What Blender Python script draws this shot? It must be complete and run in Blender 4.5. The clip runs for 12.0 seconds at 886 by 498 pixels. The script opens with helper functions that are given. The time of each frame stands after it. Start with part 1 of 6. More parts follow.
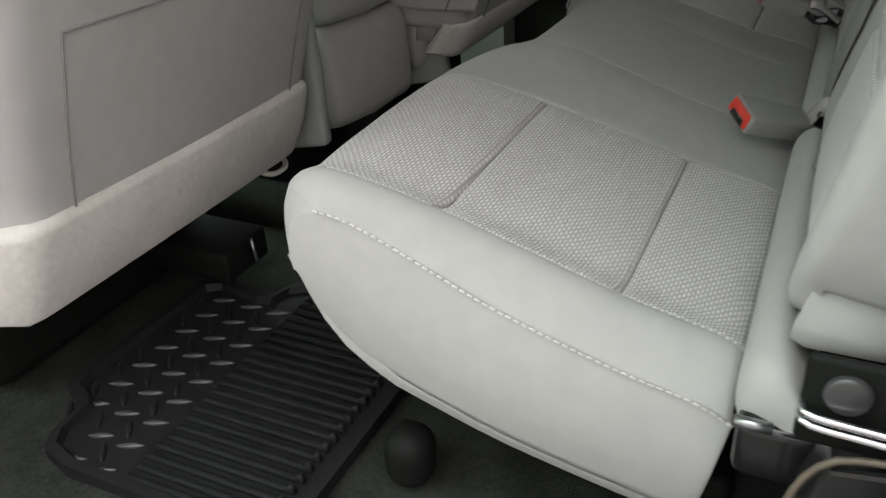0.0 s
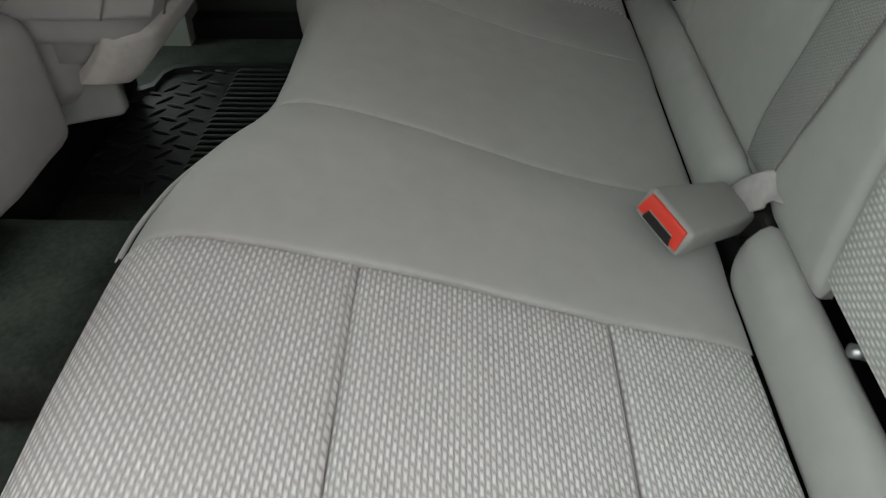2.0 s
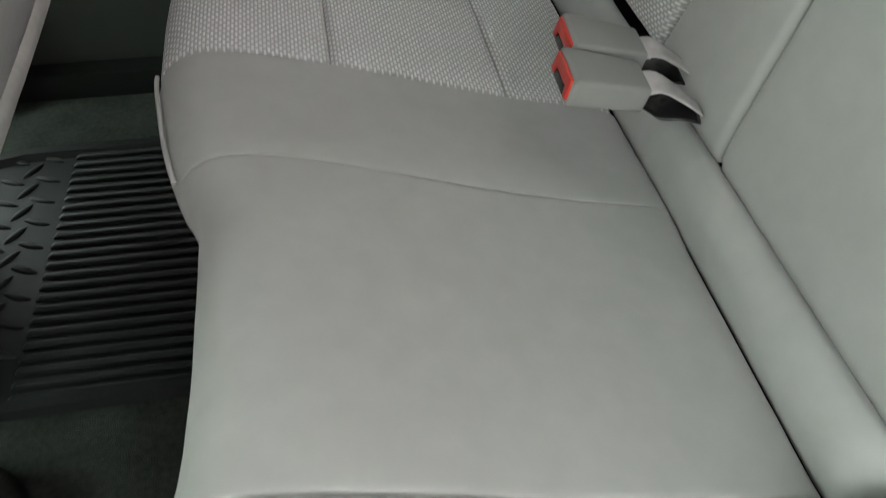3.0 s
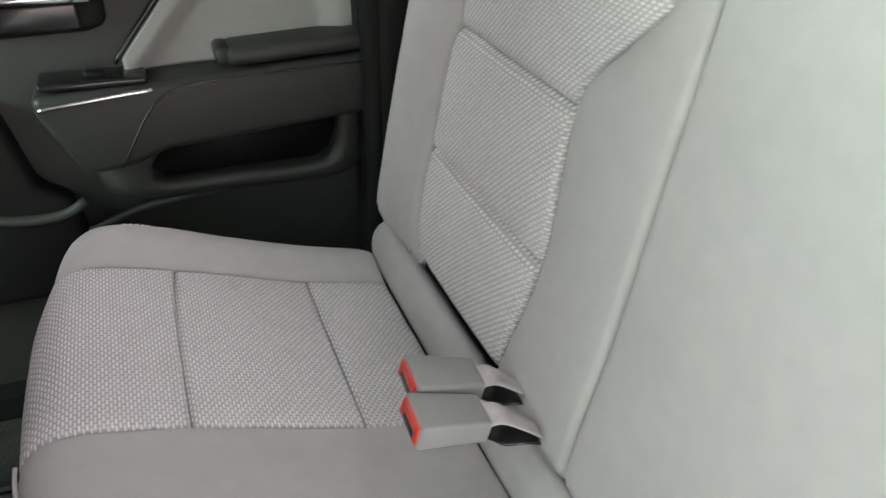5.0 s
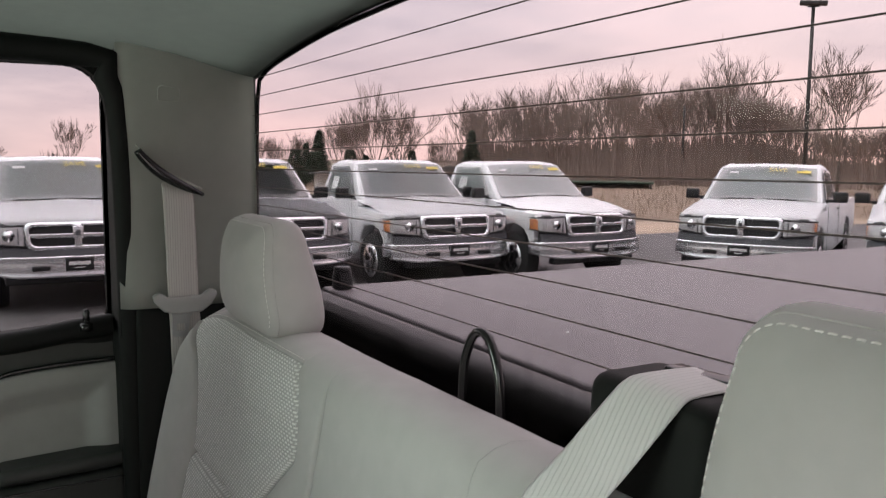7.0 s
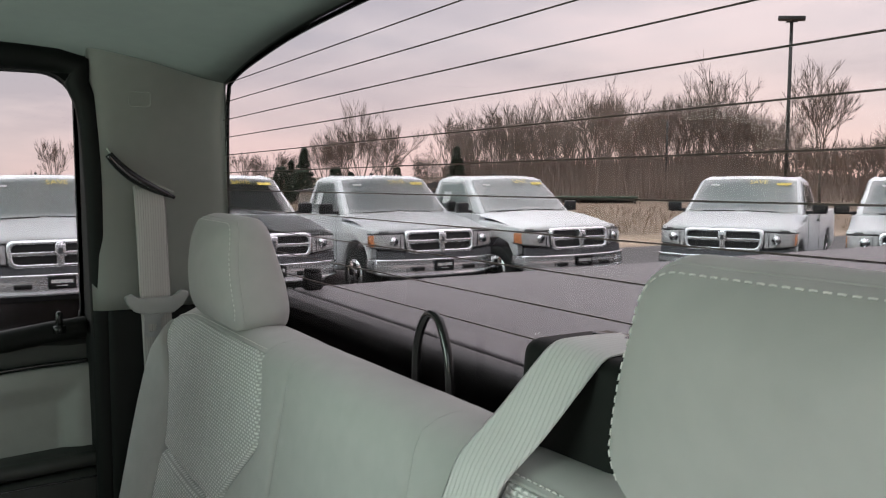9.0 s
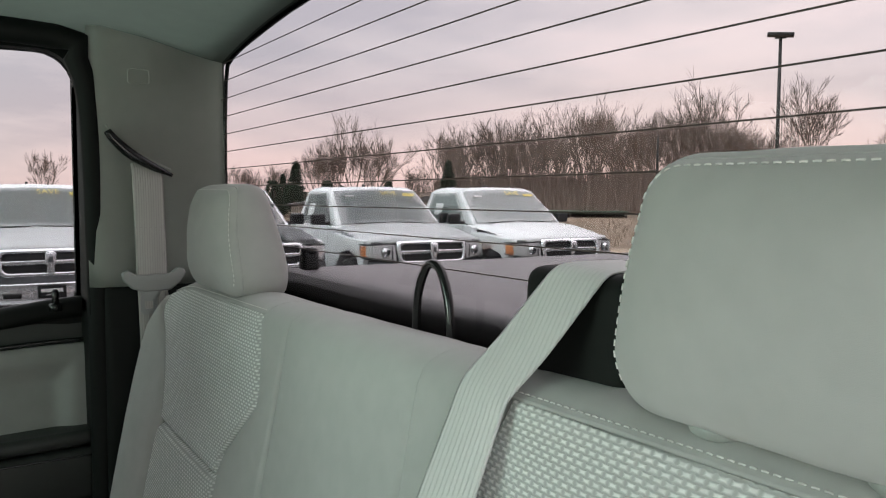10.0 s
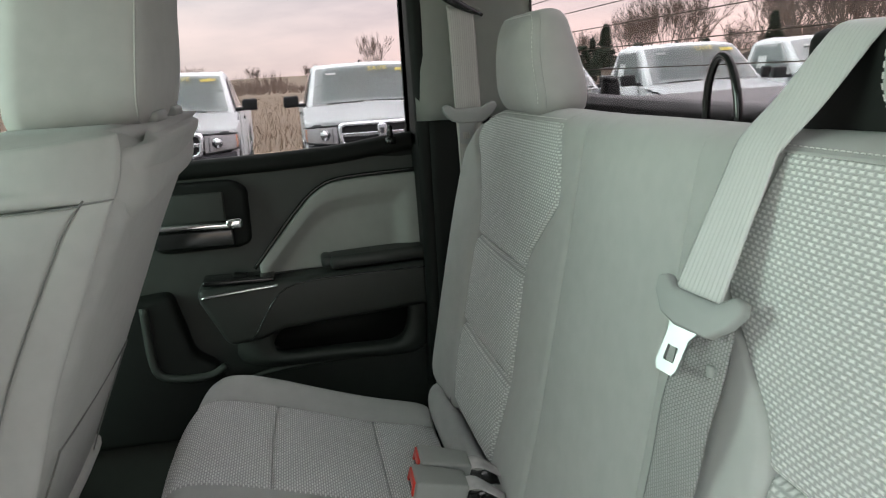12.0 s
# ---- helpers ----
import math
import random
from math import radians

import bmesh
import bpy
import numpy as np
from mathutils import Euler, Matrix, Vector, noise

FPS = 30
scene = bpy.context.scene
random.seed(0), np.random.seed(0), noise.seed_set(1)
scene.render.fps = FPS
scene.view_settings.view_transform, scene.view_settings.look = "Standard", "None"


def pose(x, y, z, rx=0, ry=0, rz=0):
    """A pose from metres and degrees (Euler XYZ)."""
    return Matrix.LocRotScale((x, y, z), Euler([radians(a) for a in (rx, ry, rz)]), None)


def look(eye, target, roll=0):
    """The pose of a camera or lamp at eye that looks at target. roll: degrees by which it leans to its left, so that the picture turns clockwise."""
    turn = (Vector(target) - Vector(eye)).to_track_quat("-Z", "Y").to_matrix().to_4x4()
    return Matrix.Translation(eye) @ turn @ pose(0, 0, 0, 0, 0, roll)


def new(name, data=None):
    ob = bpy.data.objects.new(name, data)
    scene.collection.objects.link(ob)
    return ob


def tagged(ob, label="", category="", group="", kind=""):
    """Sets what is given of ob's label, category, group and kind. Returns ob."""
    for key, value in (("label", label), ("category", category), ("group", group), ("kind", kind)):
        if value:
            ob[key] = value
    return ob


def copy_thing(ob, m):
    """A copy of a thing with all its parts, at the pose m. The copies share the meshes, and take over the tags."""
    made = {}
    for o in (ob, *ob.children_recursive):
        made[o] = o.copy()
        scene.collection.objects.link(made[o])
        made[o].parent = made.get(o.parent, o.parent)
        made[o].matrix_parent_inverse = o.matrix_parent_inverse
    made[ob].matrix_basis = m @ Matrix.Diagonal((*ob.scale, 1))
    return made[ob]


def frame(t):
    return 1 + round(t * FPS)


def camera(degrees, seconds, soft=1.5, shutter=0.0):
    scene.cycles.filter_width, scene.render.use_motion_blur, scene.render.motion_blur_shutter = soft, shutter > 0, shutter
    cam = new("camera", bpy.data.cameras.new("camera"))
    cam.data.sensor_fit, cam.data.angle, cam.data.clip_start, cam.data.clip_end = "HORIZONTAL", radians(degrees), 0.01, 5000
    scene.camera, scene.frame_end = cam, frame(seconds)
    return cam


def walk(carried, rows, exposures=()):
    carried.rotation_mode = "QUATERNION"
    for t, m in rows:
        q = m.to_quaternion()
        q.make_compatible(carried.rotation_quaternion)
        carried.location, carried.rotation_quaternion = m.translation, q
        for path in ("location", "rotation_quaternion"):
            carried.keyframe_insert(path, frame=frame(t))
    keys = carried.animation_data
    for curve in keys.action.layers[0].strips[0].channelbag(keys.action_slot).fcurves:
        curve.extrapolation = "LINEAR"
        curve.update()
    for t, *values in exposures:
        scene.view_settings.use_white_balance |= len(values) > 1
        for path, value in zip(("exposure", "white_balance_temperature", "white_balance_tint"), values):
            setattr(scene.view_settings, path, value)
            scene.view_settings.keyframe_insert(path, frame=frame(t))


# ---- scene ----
cam = camera(56.4, 12.0, soft=1.1, shutter=0.25)
PATH = [
    (0, (-1.18, 0.041, 0.8), (0.388, 0.803, -0.179), -2.5),
    (0.2, (-1.14, 0.096, 0.782), (0.403, 0.834, -0.255), -1.9),
    (0.5, (-1.084, 0.151, 0.779), (0.453, 0.76, -0.346), -2.6),
    (1, (-0.983, 0.184, 0.806), (0.573, 0.576, -0.388), -2.3),
    (1.5, (-0.843, 0.208, 0.819), (0.707, 0.472, -0.416), -2.9),
    (2, (-0.694, 0.268, 0.813), (0.87, 0.313, -0.433), -0.2),
    (2.5, (-0.447, 0.318, 0.839), (0.991, 0.165, -0.542), 2.2),
    (3, (-0.31, 0.341, 0.853), (1.094, 0.08, -0.547), 1.3),
    (3.2, (-0.27, 0.329, 0.873), (1.146, 0.079, -0.518), -0.2),
    (4.8, (-0.254, 0.32, 0.96), (1.353, -0.232, -0.095), 0.0),
    (5, (-0.287, 0.309, 0.982), (1.332, -0.29, -0.028), 0.2),
    (5.5, (-0.373, 0.282, 1.036), (1.253, -0.515, 0.187), 0.8),
    (6, (-0.442, 0.269, 1.075), (1.217, -0.668, 0.466), 0.8),
    (6.5, (-0.514, 0.243, 1.122), (1.181, -0.752, 0.752), 0.7),
    (7, (-0.571, 0.23, 1.142), (1.151, -0.765, 0.925), 0.6),
    (7.2, (-0.588, 0.22, 1.146), (1.14, -0.771, 0.961), 0.5),
    (8.8, (-0.624, 0.21, 1.126), (1.082, -0.817, 0.947), 0.0),
    (9, (-0.617, 0.22, 1.118), (1.092, -0.805, 0.941), 0.1),
    (9.5, (-0.638, 0.234, 1.085), (1.069, -0.794, 0.912), -0.0),
    (10, (-0.622, 0.233, 1.06), (1.078, -0.811, 0.919), 0.3),
    (10.5, (-0.624, 0.231, 1.032), (1.078, -0.81, 0.89), 0.4),
    (11, (-0.588, 0.272, 0.969), (1.124, -0.753, 0.826), 1.1),
    (11.2, (-0.588, 0.272, 0.963), (1.231, -0.549, 0.806), 0.3),
    (11.5, (-0.588, 0.266, 0.953), (1.294, -0.301, 0.585), -0.5),
    (11.6, (-0.62, 0.268, 0.981), (1.273, -0.251, 0.595), -0.4),
    (11.8, (-0.679, 0.265, 0.997), (1.237, -0.135, 0.584), -2.4),
    (12, (-0.715, 0.253, 1.001), (1.209, -0.079, 0.567), -3.5),
]
EXPOSURES = [
    (0.0, -1.54, 6780, 11), (0.5, -1.58, 6780, 13), (1.0, -1.68, 6780, 13), (1.5, -1.60, 6780, 13), (2.0, -1.10, 6730, 11), (2.5, -0.45, 6680, 9), (3.2, 0.24, 6680, 10),
    (4.8, 0.62, 6650, 17), (5.5, 0.42, 6650, 20), (6.0, 0.08, 6750, 24), (6.5, -0.08, 6800, 24), (7.2, -0.68, 6680, 15), (8.8, -0.68, 6480, 8), (10.5, -0.65, 6450, 5), (11.0, -0.72, 6480, 4), (11.5, -0.42, 6480, 5), (12.0, -0.4, 6480, 6),
]
walk(cam, [(t, look(eye, target, roll)) for t, eye, target, roll in PATH], EXPOSURES)

# ---------------------------------------------------------------- sky and sun
SKY = 6.0
world = bpy.data.worlds.new("overcast_dusk")
scene.world = world
world.use_nodes = True
wn, wl = world.node_tree.nodes, world.node_tree.links
wn.clear()


def wnode(kind, **values):
    n = wn.new(kind)
    for key, value in values.items():
        n.inputs[key].default_value = value
    return n


def ramp_of(n, stops):
    r = n.color_ramp
    while len(r.elements) > 1:
        r.elements.remove(r.elements[-1])
    r.elements[0].position, r.elements[0].color = stops[0][0], (*stops[0][1], 1)
    for pos, col in stops[1:]:
        r.elements.new(pos).color = (*col, 1)
    return n


sky_tex = wn.new("ShaderNodeTexSky")
sky_tex.sky_type, sky_tex.sun_disc = "NISHITA", False
sky_tex.sun_elevation, sky_tex.sun_rotation = radians(18), radians(140)
tc = wn.new("ShaderNodeTexCoord")
sep = wn.new("ShaderNodeSeparateXYZ")
wl.new(tc.outputs["Generated"], sep.inputs[0])
# cloud deck: pale rose at the horizon behind the truck, much brighter overhead, cooler in front
height = ramp_of(wn.new("ShaderNodeValToRGB"), [(0.0, (0.72, 0.585, 0.565)), (0.06, (0.71, 0.61, 0.61)), (0.16, (0.66, 0.63, 0.655)), (0.30, (0.70, 0.67, 0.71)), (0.55, (1.35, 1.32, 1.36)), (0.80, (2.0, 2.0, 2.05)), (1.0, (2.3, 2.35, 2.4))])
wl.new(sep.outputs["Z"], height.inputs[0])
front = wnode("ShaderNodeMapRange", **{"From Min": -0.2, "From Max": 0.6, "To Min": 0.0, "To Max": 0.85})
wl.new(sep.outputs["Y"], front.inputs["Value"])
cool = wn.new("ShaderNodeMix")
cool.data_type, cool.blend_type = "RGBA", "MULTIPLY"
wl.new(front.outputs[0], cool.inputs[0])
wl.new(height.outputs[0], cool.inputs[6])
cool.inputs[7].default_value = (0.90, 1.14, 1.04, 1)
stretch = wn.new("ShaderNodeMapping")
stretch.inputs["Scale"].default_value = (1.6, 1.6, 7.0)
wl.new(tc.outputs["Generated"], stretch.inputs[0])
clouds = wnode("ShaderNodeTexNoise", Scale=1.7, Detail=6.0, Roughness=0.55)
wl.new(stretch.outputs[0], clouds.inputs["Vector"])
shade = ramp_of(wn.new("ShaderNodeValToRGB"), [(0.38, (0.74, 0.76, 0.80)), (0.50, (0.93, 0.93, 0.94)), (0.62, (1.10, 1.05, 1.04))])
wl.new(clouds.outputs[0], shade.inputs[0])
mul = wn.new("ShaderNodeMix")
mul.data_type, mul.blend_type = "RGBA", "MULTIPLY"
mul.inputs[0].default_value = 1.0
wl.new(cool.outputs[2], mul.inputs[6])
wl.new(shade.outputs[0], mul.inputs[7])
bg_sky, bg_cloud = wnode("ShaderNodeBackground", Strength=0.04), wnode("ShaderNodeBackground", Strength=1.9 * SKY)
wl.new(sky_tex.outputs[0], bg_sky.inputs[0])
# the deck is dimmer on the side away from the glow
dim = wnode("ShaderNodeMapRange", **{"From Min": -0.9, "From Max": 0.3, "To Min": 0.37, "To Max": 1.0})
wl.new(sep.outputs["X"], dim.inputs["Value"])
fade = wn.new("ShaderNodeMix")
fade.data_type, fade.blend_type = "RGBA", "MULTIPLY"
fade.inputs[0].default_value = 1.0
wl.new(mul.outputs[2], fade.inputs[6])
wl.new(dim.outputs[0], fade.inputs[7])
wl.new(fade.outputs[2], bg_cloud.inputs[0])
both = wn.new("ShaderNodeAddShader")
wl.new(bg_sky.outputs[0], both.inputs[0])
wl.new(bg_cloud.outputs[0], both.inputs[1])
out = wn.new("ShaderNodeOutputWorld")
wl.new(both.outputs[0], out.inputs[0])

sun = new("sun", bpy.data.lights.new("sun", "SUN"))
sun.data.energy, sun.data.angle, sun.data.color = 0.55, radians(24), (1.0, 0.90, 0.86)
sun.matrix_world = look((0, 0, 0), (-math.sin(radians(140)) * -1, -math.cos(radians(140)), -0.5))


# daylight through the windscreen opening
screen = new("windscreen_daylight", bpy.data.lights.new("windscreen_daylight", "AREA"))
screen.data.shape, screen.data.size, screen.data.size_y = "RECTANGLE", 1.45, 0.78
screen.data.energy, screen.data.color = 29, (0.72, 1.0, 0.84)
screen.matrix_world = look((0.02, 1.82, 1.06), (0.02, 1.10, 0.42))

# ---------------------------------------------------------------- materials
def material(name, base, rough=0.6, metal=0.0, vary=0.12, scale=40.0, bump=0.15, bump_scale=900.0, spec=0.5, coat=0.0, sheen=0.0, island=0.0, depth=0.0006):
    m = bpy.data.materials.new(name)
    m.use_nodes = True
    nt = m.node_tree
    p = nt.nodes["Principled BSDF"]
    p.inputs["Roughness"].default_value, p.inputs["Metallic"].default_value = rough, metal
    p.inputs["Specular IOR Level"].default_value = spec
    p.inputs["Coat Weight"].default_value, p.inputs["Sheen Weight"].default_value = coat, sheen
    co = nt.nodes.new("ShaderNodeTexCoord")
    n1 = nt.nodes.new("ShaderNodeTexNoise")
    n1.inputs["Scale"].default_value, n1.inputs["Detail"].default_value = scale, 5.0
    nt.links.new(co.outputs["Object"], n1.inputs["Vector"])
    n2 = nt.nodes.new("ShaderNodeTexNoise")
    n2.inputs["Scale"].default_value, n2.inputs["Detail"].default_value = scale / 9, 3.0
    nt.links.new(co.outputs["Object"], n2.inputs["Vector"])
    add = nt.nodes.new("ShaderNodeMath")
    nt.links.new(n1.outputs[0], add.inputs[0])
    nt.links.new(n2.outputs[0], add.inputs[1])
    ramp = nt.nodes.new("ShaderNodeMapRange")
    ramp.inputs["From Min"].default_value, ramp.inputs["From Max"].default_value = 0.7, 1.3
    ramp.inputs["To Min"].default_value, ramp.inputs["To Max"].default_value = 1 - vary, 1 + vary
    nt.links.new(add.outputs[0], ramp.inputs["Value"])
    tint = nt.nodes.new("ShaderNodeMix")
    tint.data_type, tint.blend_type = "RGBA", "MULTIPLY"
    tint.inputs[0].default_value = 1.0
    tint.inputs[6].default_value = (*base, 1)
    nt.links.new(ramp.outputs[0], tint.inputs[7])
    nt.links.new(tint.outputs[2], p.inputs["Base Color"])
    if bump:
        n3 = nt.nodes.new("ShaderNodeTexNoise")
        n3.inputs["Scale"].default_value, n3.inputs["Detail"].default_value = bump_scale, 4.0
        nt.links.new(co.outputs["Object"], n3.inputs["Vector"])
        b = nt.nodes.new("ShaderNodeBump")
        b.inputs["Strength"].default_value, b.inputs["Distance"].default_value = bump, depth
        nt.links.new(n3.outputs[0], b.inputs["Height"])
        nt.links.new(b.outputs[0], p.inputs["Normal"])
    return m


def weave(name, base, thread, axes, pitch, gap, contrast=1.0, rough=0.85, depth=0.0012, squeeze=1.0):
    """Woven cloth: rows of short raised threads, each row shifted by half; axes pick the two object axes of the cloth."""
    m = material(name, base, rough, vary=0.06, scale=30.0, bump=0.0, sheen=0.1)
    nt = m.node_tree
    p = nt.nodes["Principled BSDF"]
    tint = [n for n in nt.nodes if n.type == "MIX"][0]
    co = [n for n in nt.nodes if n.type == "TEX_COORD"][0]
    s = nt.nodes.new("ShaderNodeSeparateXYZ")
    nt.links.new(co.outputs["Object"], s.inputs[0])
    c = nt.nodes.new("ShaderNodeCombineXYZ")
    nt.links.new(s.outputs[axes[0]], c.inputs[0])
    nt.links.new(s.outputs[axes[1]], c.inputs[1])
    wob = nt.nodes.new("ShaderNodeTexNoise")
    wob.inputs["Scale"].default_value = 260.0
    nt.links.new(co.outputs["Object"], wob.inputs["Vector"])
    mixv = nt.nodes.new("ShaderNodeVectorMath")
    mixv.operation = "MULTIPLY_ADD"
    nt.links.new(wob.outputs[1], mixv.inputs[0])
    mixv.inputs[1].default_value = (0.0016, 0.0008, 0)
    nt.links.new(c.outputs[0], mixv.inputs[2])
    br = nt.nodes.new("ShaderNodeTexBrick")
    br.offset, br.squash = 0.5, 1.0
    br.inputs["Scale"].default_value = 1.0
    br.inputs["Brick Width"].default_value, br.inputs["Row Height"].default_value = pitch[0], pitch[1]
    br.inputs["Mortar Size"].default_value, br.inputs["Mortar Smooth"].default_value = gap, 0.9
    br.inputs["Color1"].default_value, br.inputs["Color2"].default_value = (1, 1, 1, 1), (0.70, 0.70, 0.70, 1)
    br.inputs["Mortar"].default_value = (0, 0, 0, 1)
    sq = nt.nodes.new("ShaderNodeVectorMath")
    sq.operation = "MULTIPLY"
    sq.inputs[1].default_value = (squeeze, 1, 1)
    nt.links.new(mixv.outputs[0], sq.inputs[0])
    nt.links.new(sq.outputs[0], br.inputs["Vector"])
    mx = nt.nodes.new("ShaderNodeMix")
    mx.data_type = "RGBA"
    nt.links.new(br.outputs["Color"], mx.inputs[0])
    nt.links.new(tint.outputs[2], mx.inputs[6])
    mx.inputs[7].default_value = (*thread, 1)
    nt.links.new(mx.outputs[2], p.inputs["Base Color"])
    b = nt.nodes.new("ShaderNodeBump")
    b.inputs["Strength"].default_value, b.inputs["Distance"].default_value = 0.8, depth
    nt.links.new(br.outputs["Color"], b.inputs["Height"])
    nt.links.new(b.outputs[0], p.inputs["Normal"])
    return m


def glass(name, tint, gloss=1.0):
    m = bpy.data.materials.new(name)
    m.use_nodes = True
    nt = m.node_tree
    nt.nodes.clear()
    o = nt.nodes.new("ShaderNodeOutputMaterial")
    tr, gl, mx, lw = (nt.nodes.new(k) for k in ("ShaderNodeBsdfTransparent", "ShaderNodeBsdfGlossy", "ShaderNodeMixShader", "ShaderNodeLayerWeight"))
    tr.inputs[0].default_value = (*tint, 1)
    gl.inputs["Roughness"].default_value = 0.01
    lw.inputs["Blend"].default_value = 0.12
    weak = nt.nodes.new("ShaderNodeMath")
    weak.operation = "MULTIPLY"
    weak.inputs[1].default_value = 0.10 * gloss
    nt.links.new(lw.outputs["Facing"], weak.inputs[0])
    nt.links.new(weak.outputs[0], mx.inputs[0])
    nt.links.new(tr.outputs[0], mx.inputs[1])
    nt.links.new(gl.outputs[0], mx.inputs[2])
    nt.links.new(mx.outputs[0], o.inputs[0])
    return m


CLOTH = material("grey_seat_cloth", (0.435, 0.432, 0.415), 0.9, vary=0.05, scale=45, bump=0.45, bump_scale=2600, sheen=0.12, depth=0.0004)
CLOTH_BACK = material("grey_seat_cloth_upright", (0.435, 0.432, 0.415), 0.9, vary=0.05, scale=45, bump=0.45, bump_scale=2600, sheen=0.12, depth=0.0004)
CLOTH_SIDE = material("grey_seat_cloth_side", (0.435, 0.432, 0.415), 0.9, vary=0.05, scale=45, bump=0.45, bump_scale=2600, sheen=0.12, depth=0.0004)
KNIT = weave("textured_knit_cloth", (0.46, 0.447, 0.44), (0.90, 0.88, 0.865), (0, 1), (0.0044, 0.0033), 0.0013, squeeze=0.5)
KNIT_BACK = weave("textured_knit_cloth_upright", (0.47, 0.467, 0.453), (0.90, 0.89, 0.87), (0, 2), (0.0040, 0.0036), 0.0014, squeeze=0.5)
SEAM = material("dark_seam_thread", (0.22, 0.22, 0.21), 0.85, bump=0)
THREAD = material("light_thread", (0.74, 0.73, 0.70), 0.7, bump=0)
GREY_TRIM = material("grey_plastic_trim", (0.34, 0.36, 0.335), 0.55, vary=0.04, bump=0.25, bump_scale=1400, depth=0.0003)
PILLAR_TRIM = material("pale_grained_pillar_trim", (0.43, 0.45, 0.41), 0.6, vary=0.04, bump=0.25, bump_scale=1500, depth=0.0003)
DOOR_CLOTH = material("grey_door_insert", (0.25, 0.256, 0.24), 0.75, vary=0.05, bump=0.2, bump_scale=1800, depth=0.0003)
FLEECE = material("pale_fleece_back_cloth", (0.60, 0.585, 0.54), 0.95, vary=0.10, scale=120, bump=0.6, bump_scale=700, sheen=0.3, depth=0.0012)
BLACK_TRIM = material("black_grained_plastic", (0.008, 0.009, 0.008), 0.6, vary=0.1, bump=0.35, bump_scale=1500, depth=0.0004, spec=0.14)
DARK_TRIM = material("charcoal_door_plastic", (0.030, 0.034, 0.030), 0.5, vary=0.08, bump=0.35, bump_scale=1500, depth=0.0004, spec=0.3)
ARM_VINYL = material("charcoal_stitched_vinyl", (0.029, 0.032, 0.029), 0.45, vary=0.08, bump=0.3, bump_scale=900, depth=0.0004, spec=0.3)
GLOSS_BLACK = material("smooth_black_plastic", (0.012, 0.012, 0.012), 0.18, vary=0.05, bump=0.03)
WORN_TAN = material("worn_tan_plastic", (0.12, 0.095, 0.07), 0.5, vary=0.35, scale=60, bump=0.2)
CARPET = material("black_loop_carpet", (0.034, 0.037, 0.033), 0.98, vary=0.35, scale=160, bump=0.9, bump_scale=900, spec=0.1, depth=0.003)
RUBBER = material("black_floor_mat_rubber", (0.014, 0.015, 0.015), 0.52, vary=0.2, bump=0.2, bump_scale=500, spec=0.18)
# paler than the mat rubber: sky sheen on raised rubber put into the colour
RUBBER_SHEEN = material("sheen_toned_rubber", (0.05, 0.05, 0.05), 0.25, vary=0.2, bump=0.1)
HEADLINER = material("grey_headliner", (0.11, 0.122, 0.109), 0.95, vary=0.05, bump=0.3, bump_scale=1200)
CHROME = material("chrome", (0.75, 0.75, 0.76), 0.12, 1.0, vary=0.03, bump=0)
STEEL = material("zinc_steel", (0.40, 0.41, 0.41), 0.30, 0.9, vary=0.1, bump=0.05)
RED = material("red_button_plastic", (0.72, 0.05, 0.03), 0.35, vary=0.05, bump=0)
BUCKLE = material("grey_buckle_plastic", (0.30, 0.30, 0.285), 0.5, vary=0.04, bump=0.15, bump_scale=1800, depth=0.0002)
TONGUE = material("grey_belt_handle_plastic", (0.31, 0.32, 0.305), 0.5, vary=0.04, bump=0.1)
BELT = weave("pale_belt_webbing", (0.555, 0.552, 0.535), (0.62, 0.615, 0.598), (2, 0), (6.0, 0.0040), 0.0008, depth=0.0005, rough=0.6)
# same pale webbing turned sideways, darkened in colour for the shade by the pillar
BELT_SIDE_SHADED = weave("shaded_belt_webbing_side", (0.36, 0.35, 0.33), (0.44, 0.43, 0.405), (2, 1), (0.4, 0.0037), 0.0007, depth=0.0004, rough=0.6)
# belt webbing with the shade on its hanging tail put into the colour
BELT_SHADED = weave("shaded_belt_webbing", (0.20, 0.20, 0.195), (0.36, 0.36, 0.345), (2, 0), (0.0030, 0.0022), 0.0007, depth=0.0006, rough=0.6)
# white reflection on the black buckle stalks, put into a pale colour
STALK_SHEEN = material("pale_stalk_sheen", (0.52, 0.48, 0.48), 0.25, vary=0.25, scale=60, bump=0.2)
PRIVACY = glass("privacy_glass", (0.385, 0.37, 0.375))
HEAT_WIRE = material("defroster_line", (0.035, 0.020, 0.016), 0.6, bump=0)
COVER = material("tonneau_vinyl", (0.145, 0.132, 0.137), 0.55, vary=0.08, scale=6, bump=0.12, bump_scale=300)
WHITE_PAINT = material("white_car_paint", (0.82, 0.82, 0.84), 0.42, vary=0.02, bump=0, coat=0.12)
SILVER_PAINT = material("silver_car_paint", (0.40, 0.40, 0.42), 0.25, metal=0.5, vary=0.03, bump=0, coat=0.6)
CAR_CHROME = material("satin_car_chrome", (0.86, 0.86, 0.88), 0.22, 0.85, vary=0.04, scale=9, bump=0)
CAR_GREY = material("grey_car_valance", (0.09, 0.09, 0.10), 0.5, bump=0.1)
CAR_BLACK = material("black_car_plastic", (0.012, 0.012, 0.013), 0.45, bump=0.1)
CAR_GLASS = material("car_window_glass", (0.17, 0.20, 0.195), 0.06, vary=0.25, scale=2.5, bump=0, spec=0.9, coat=0.5)
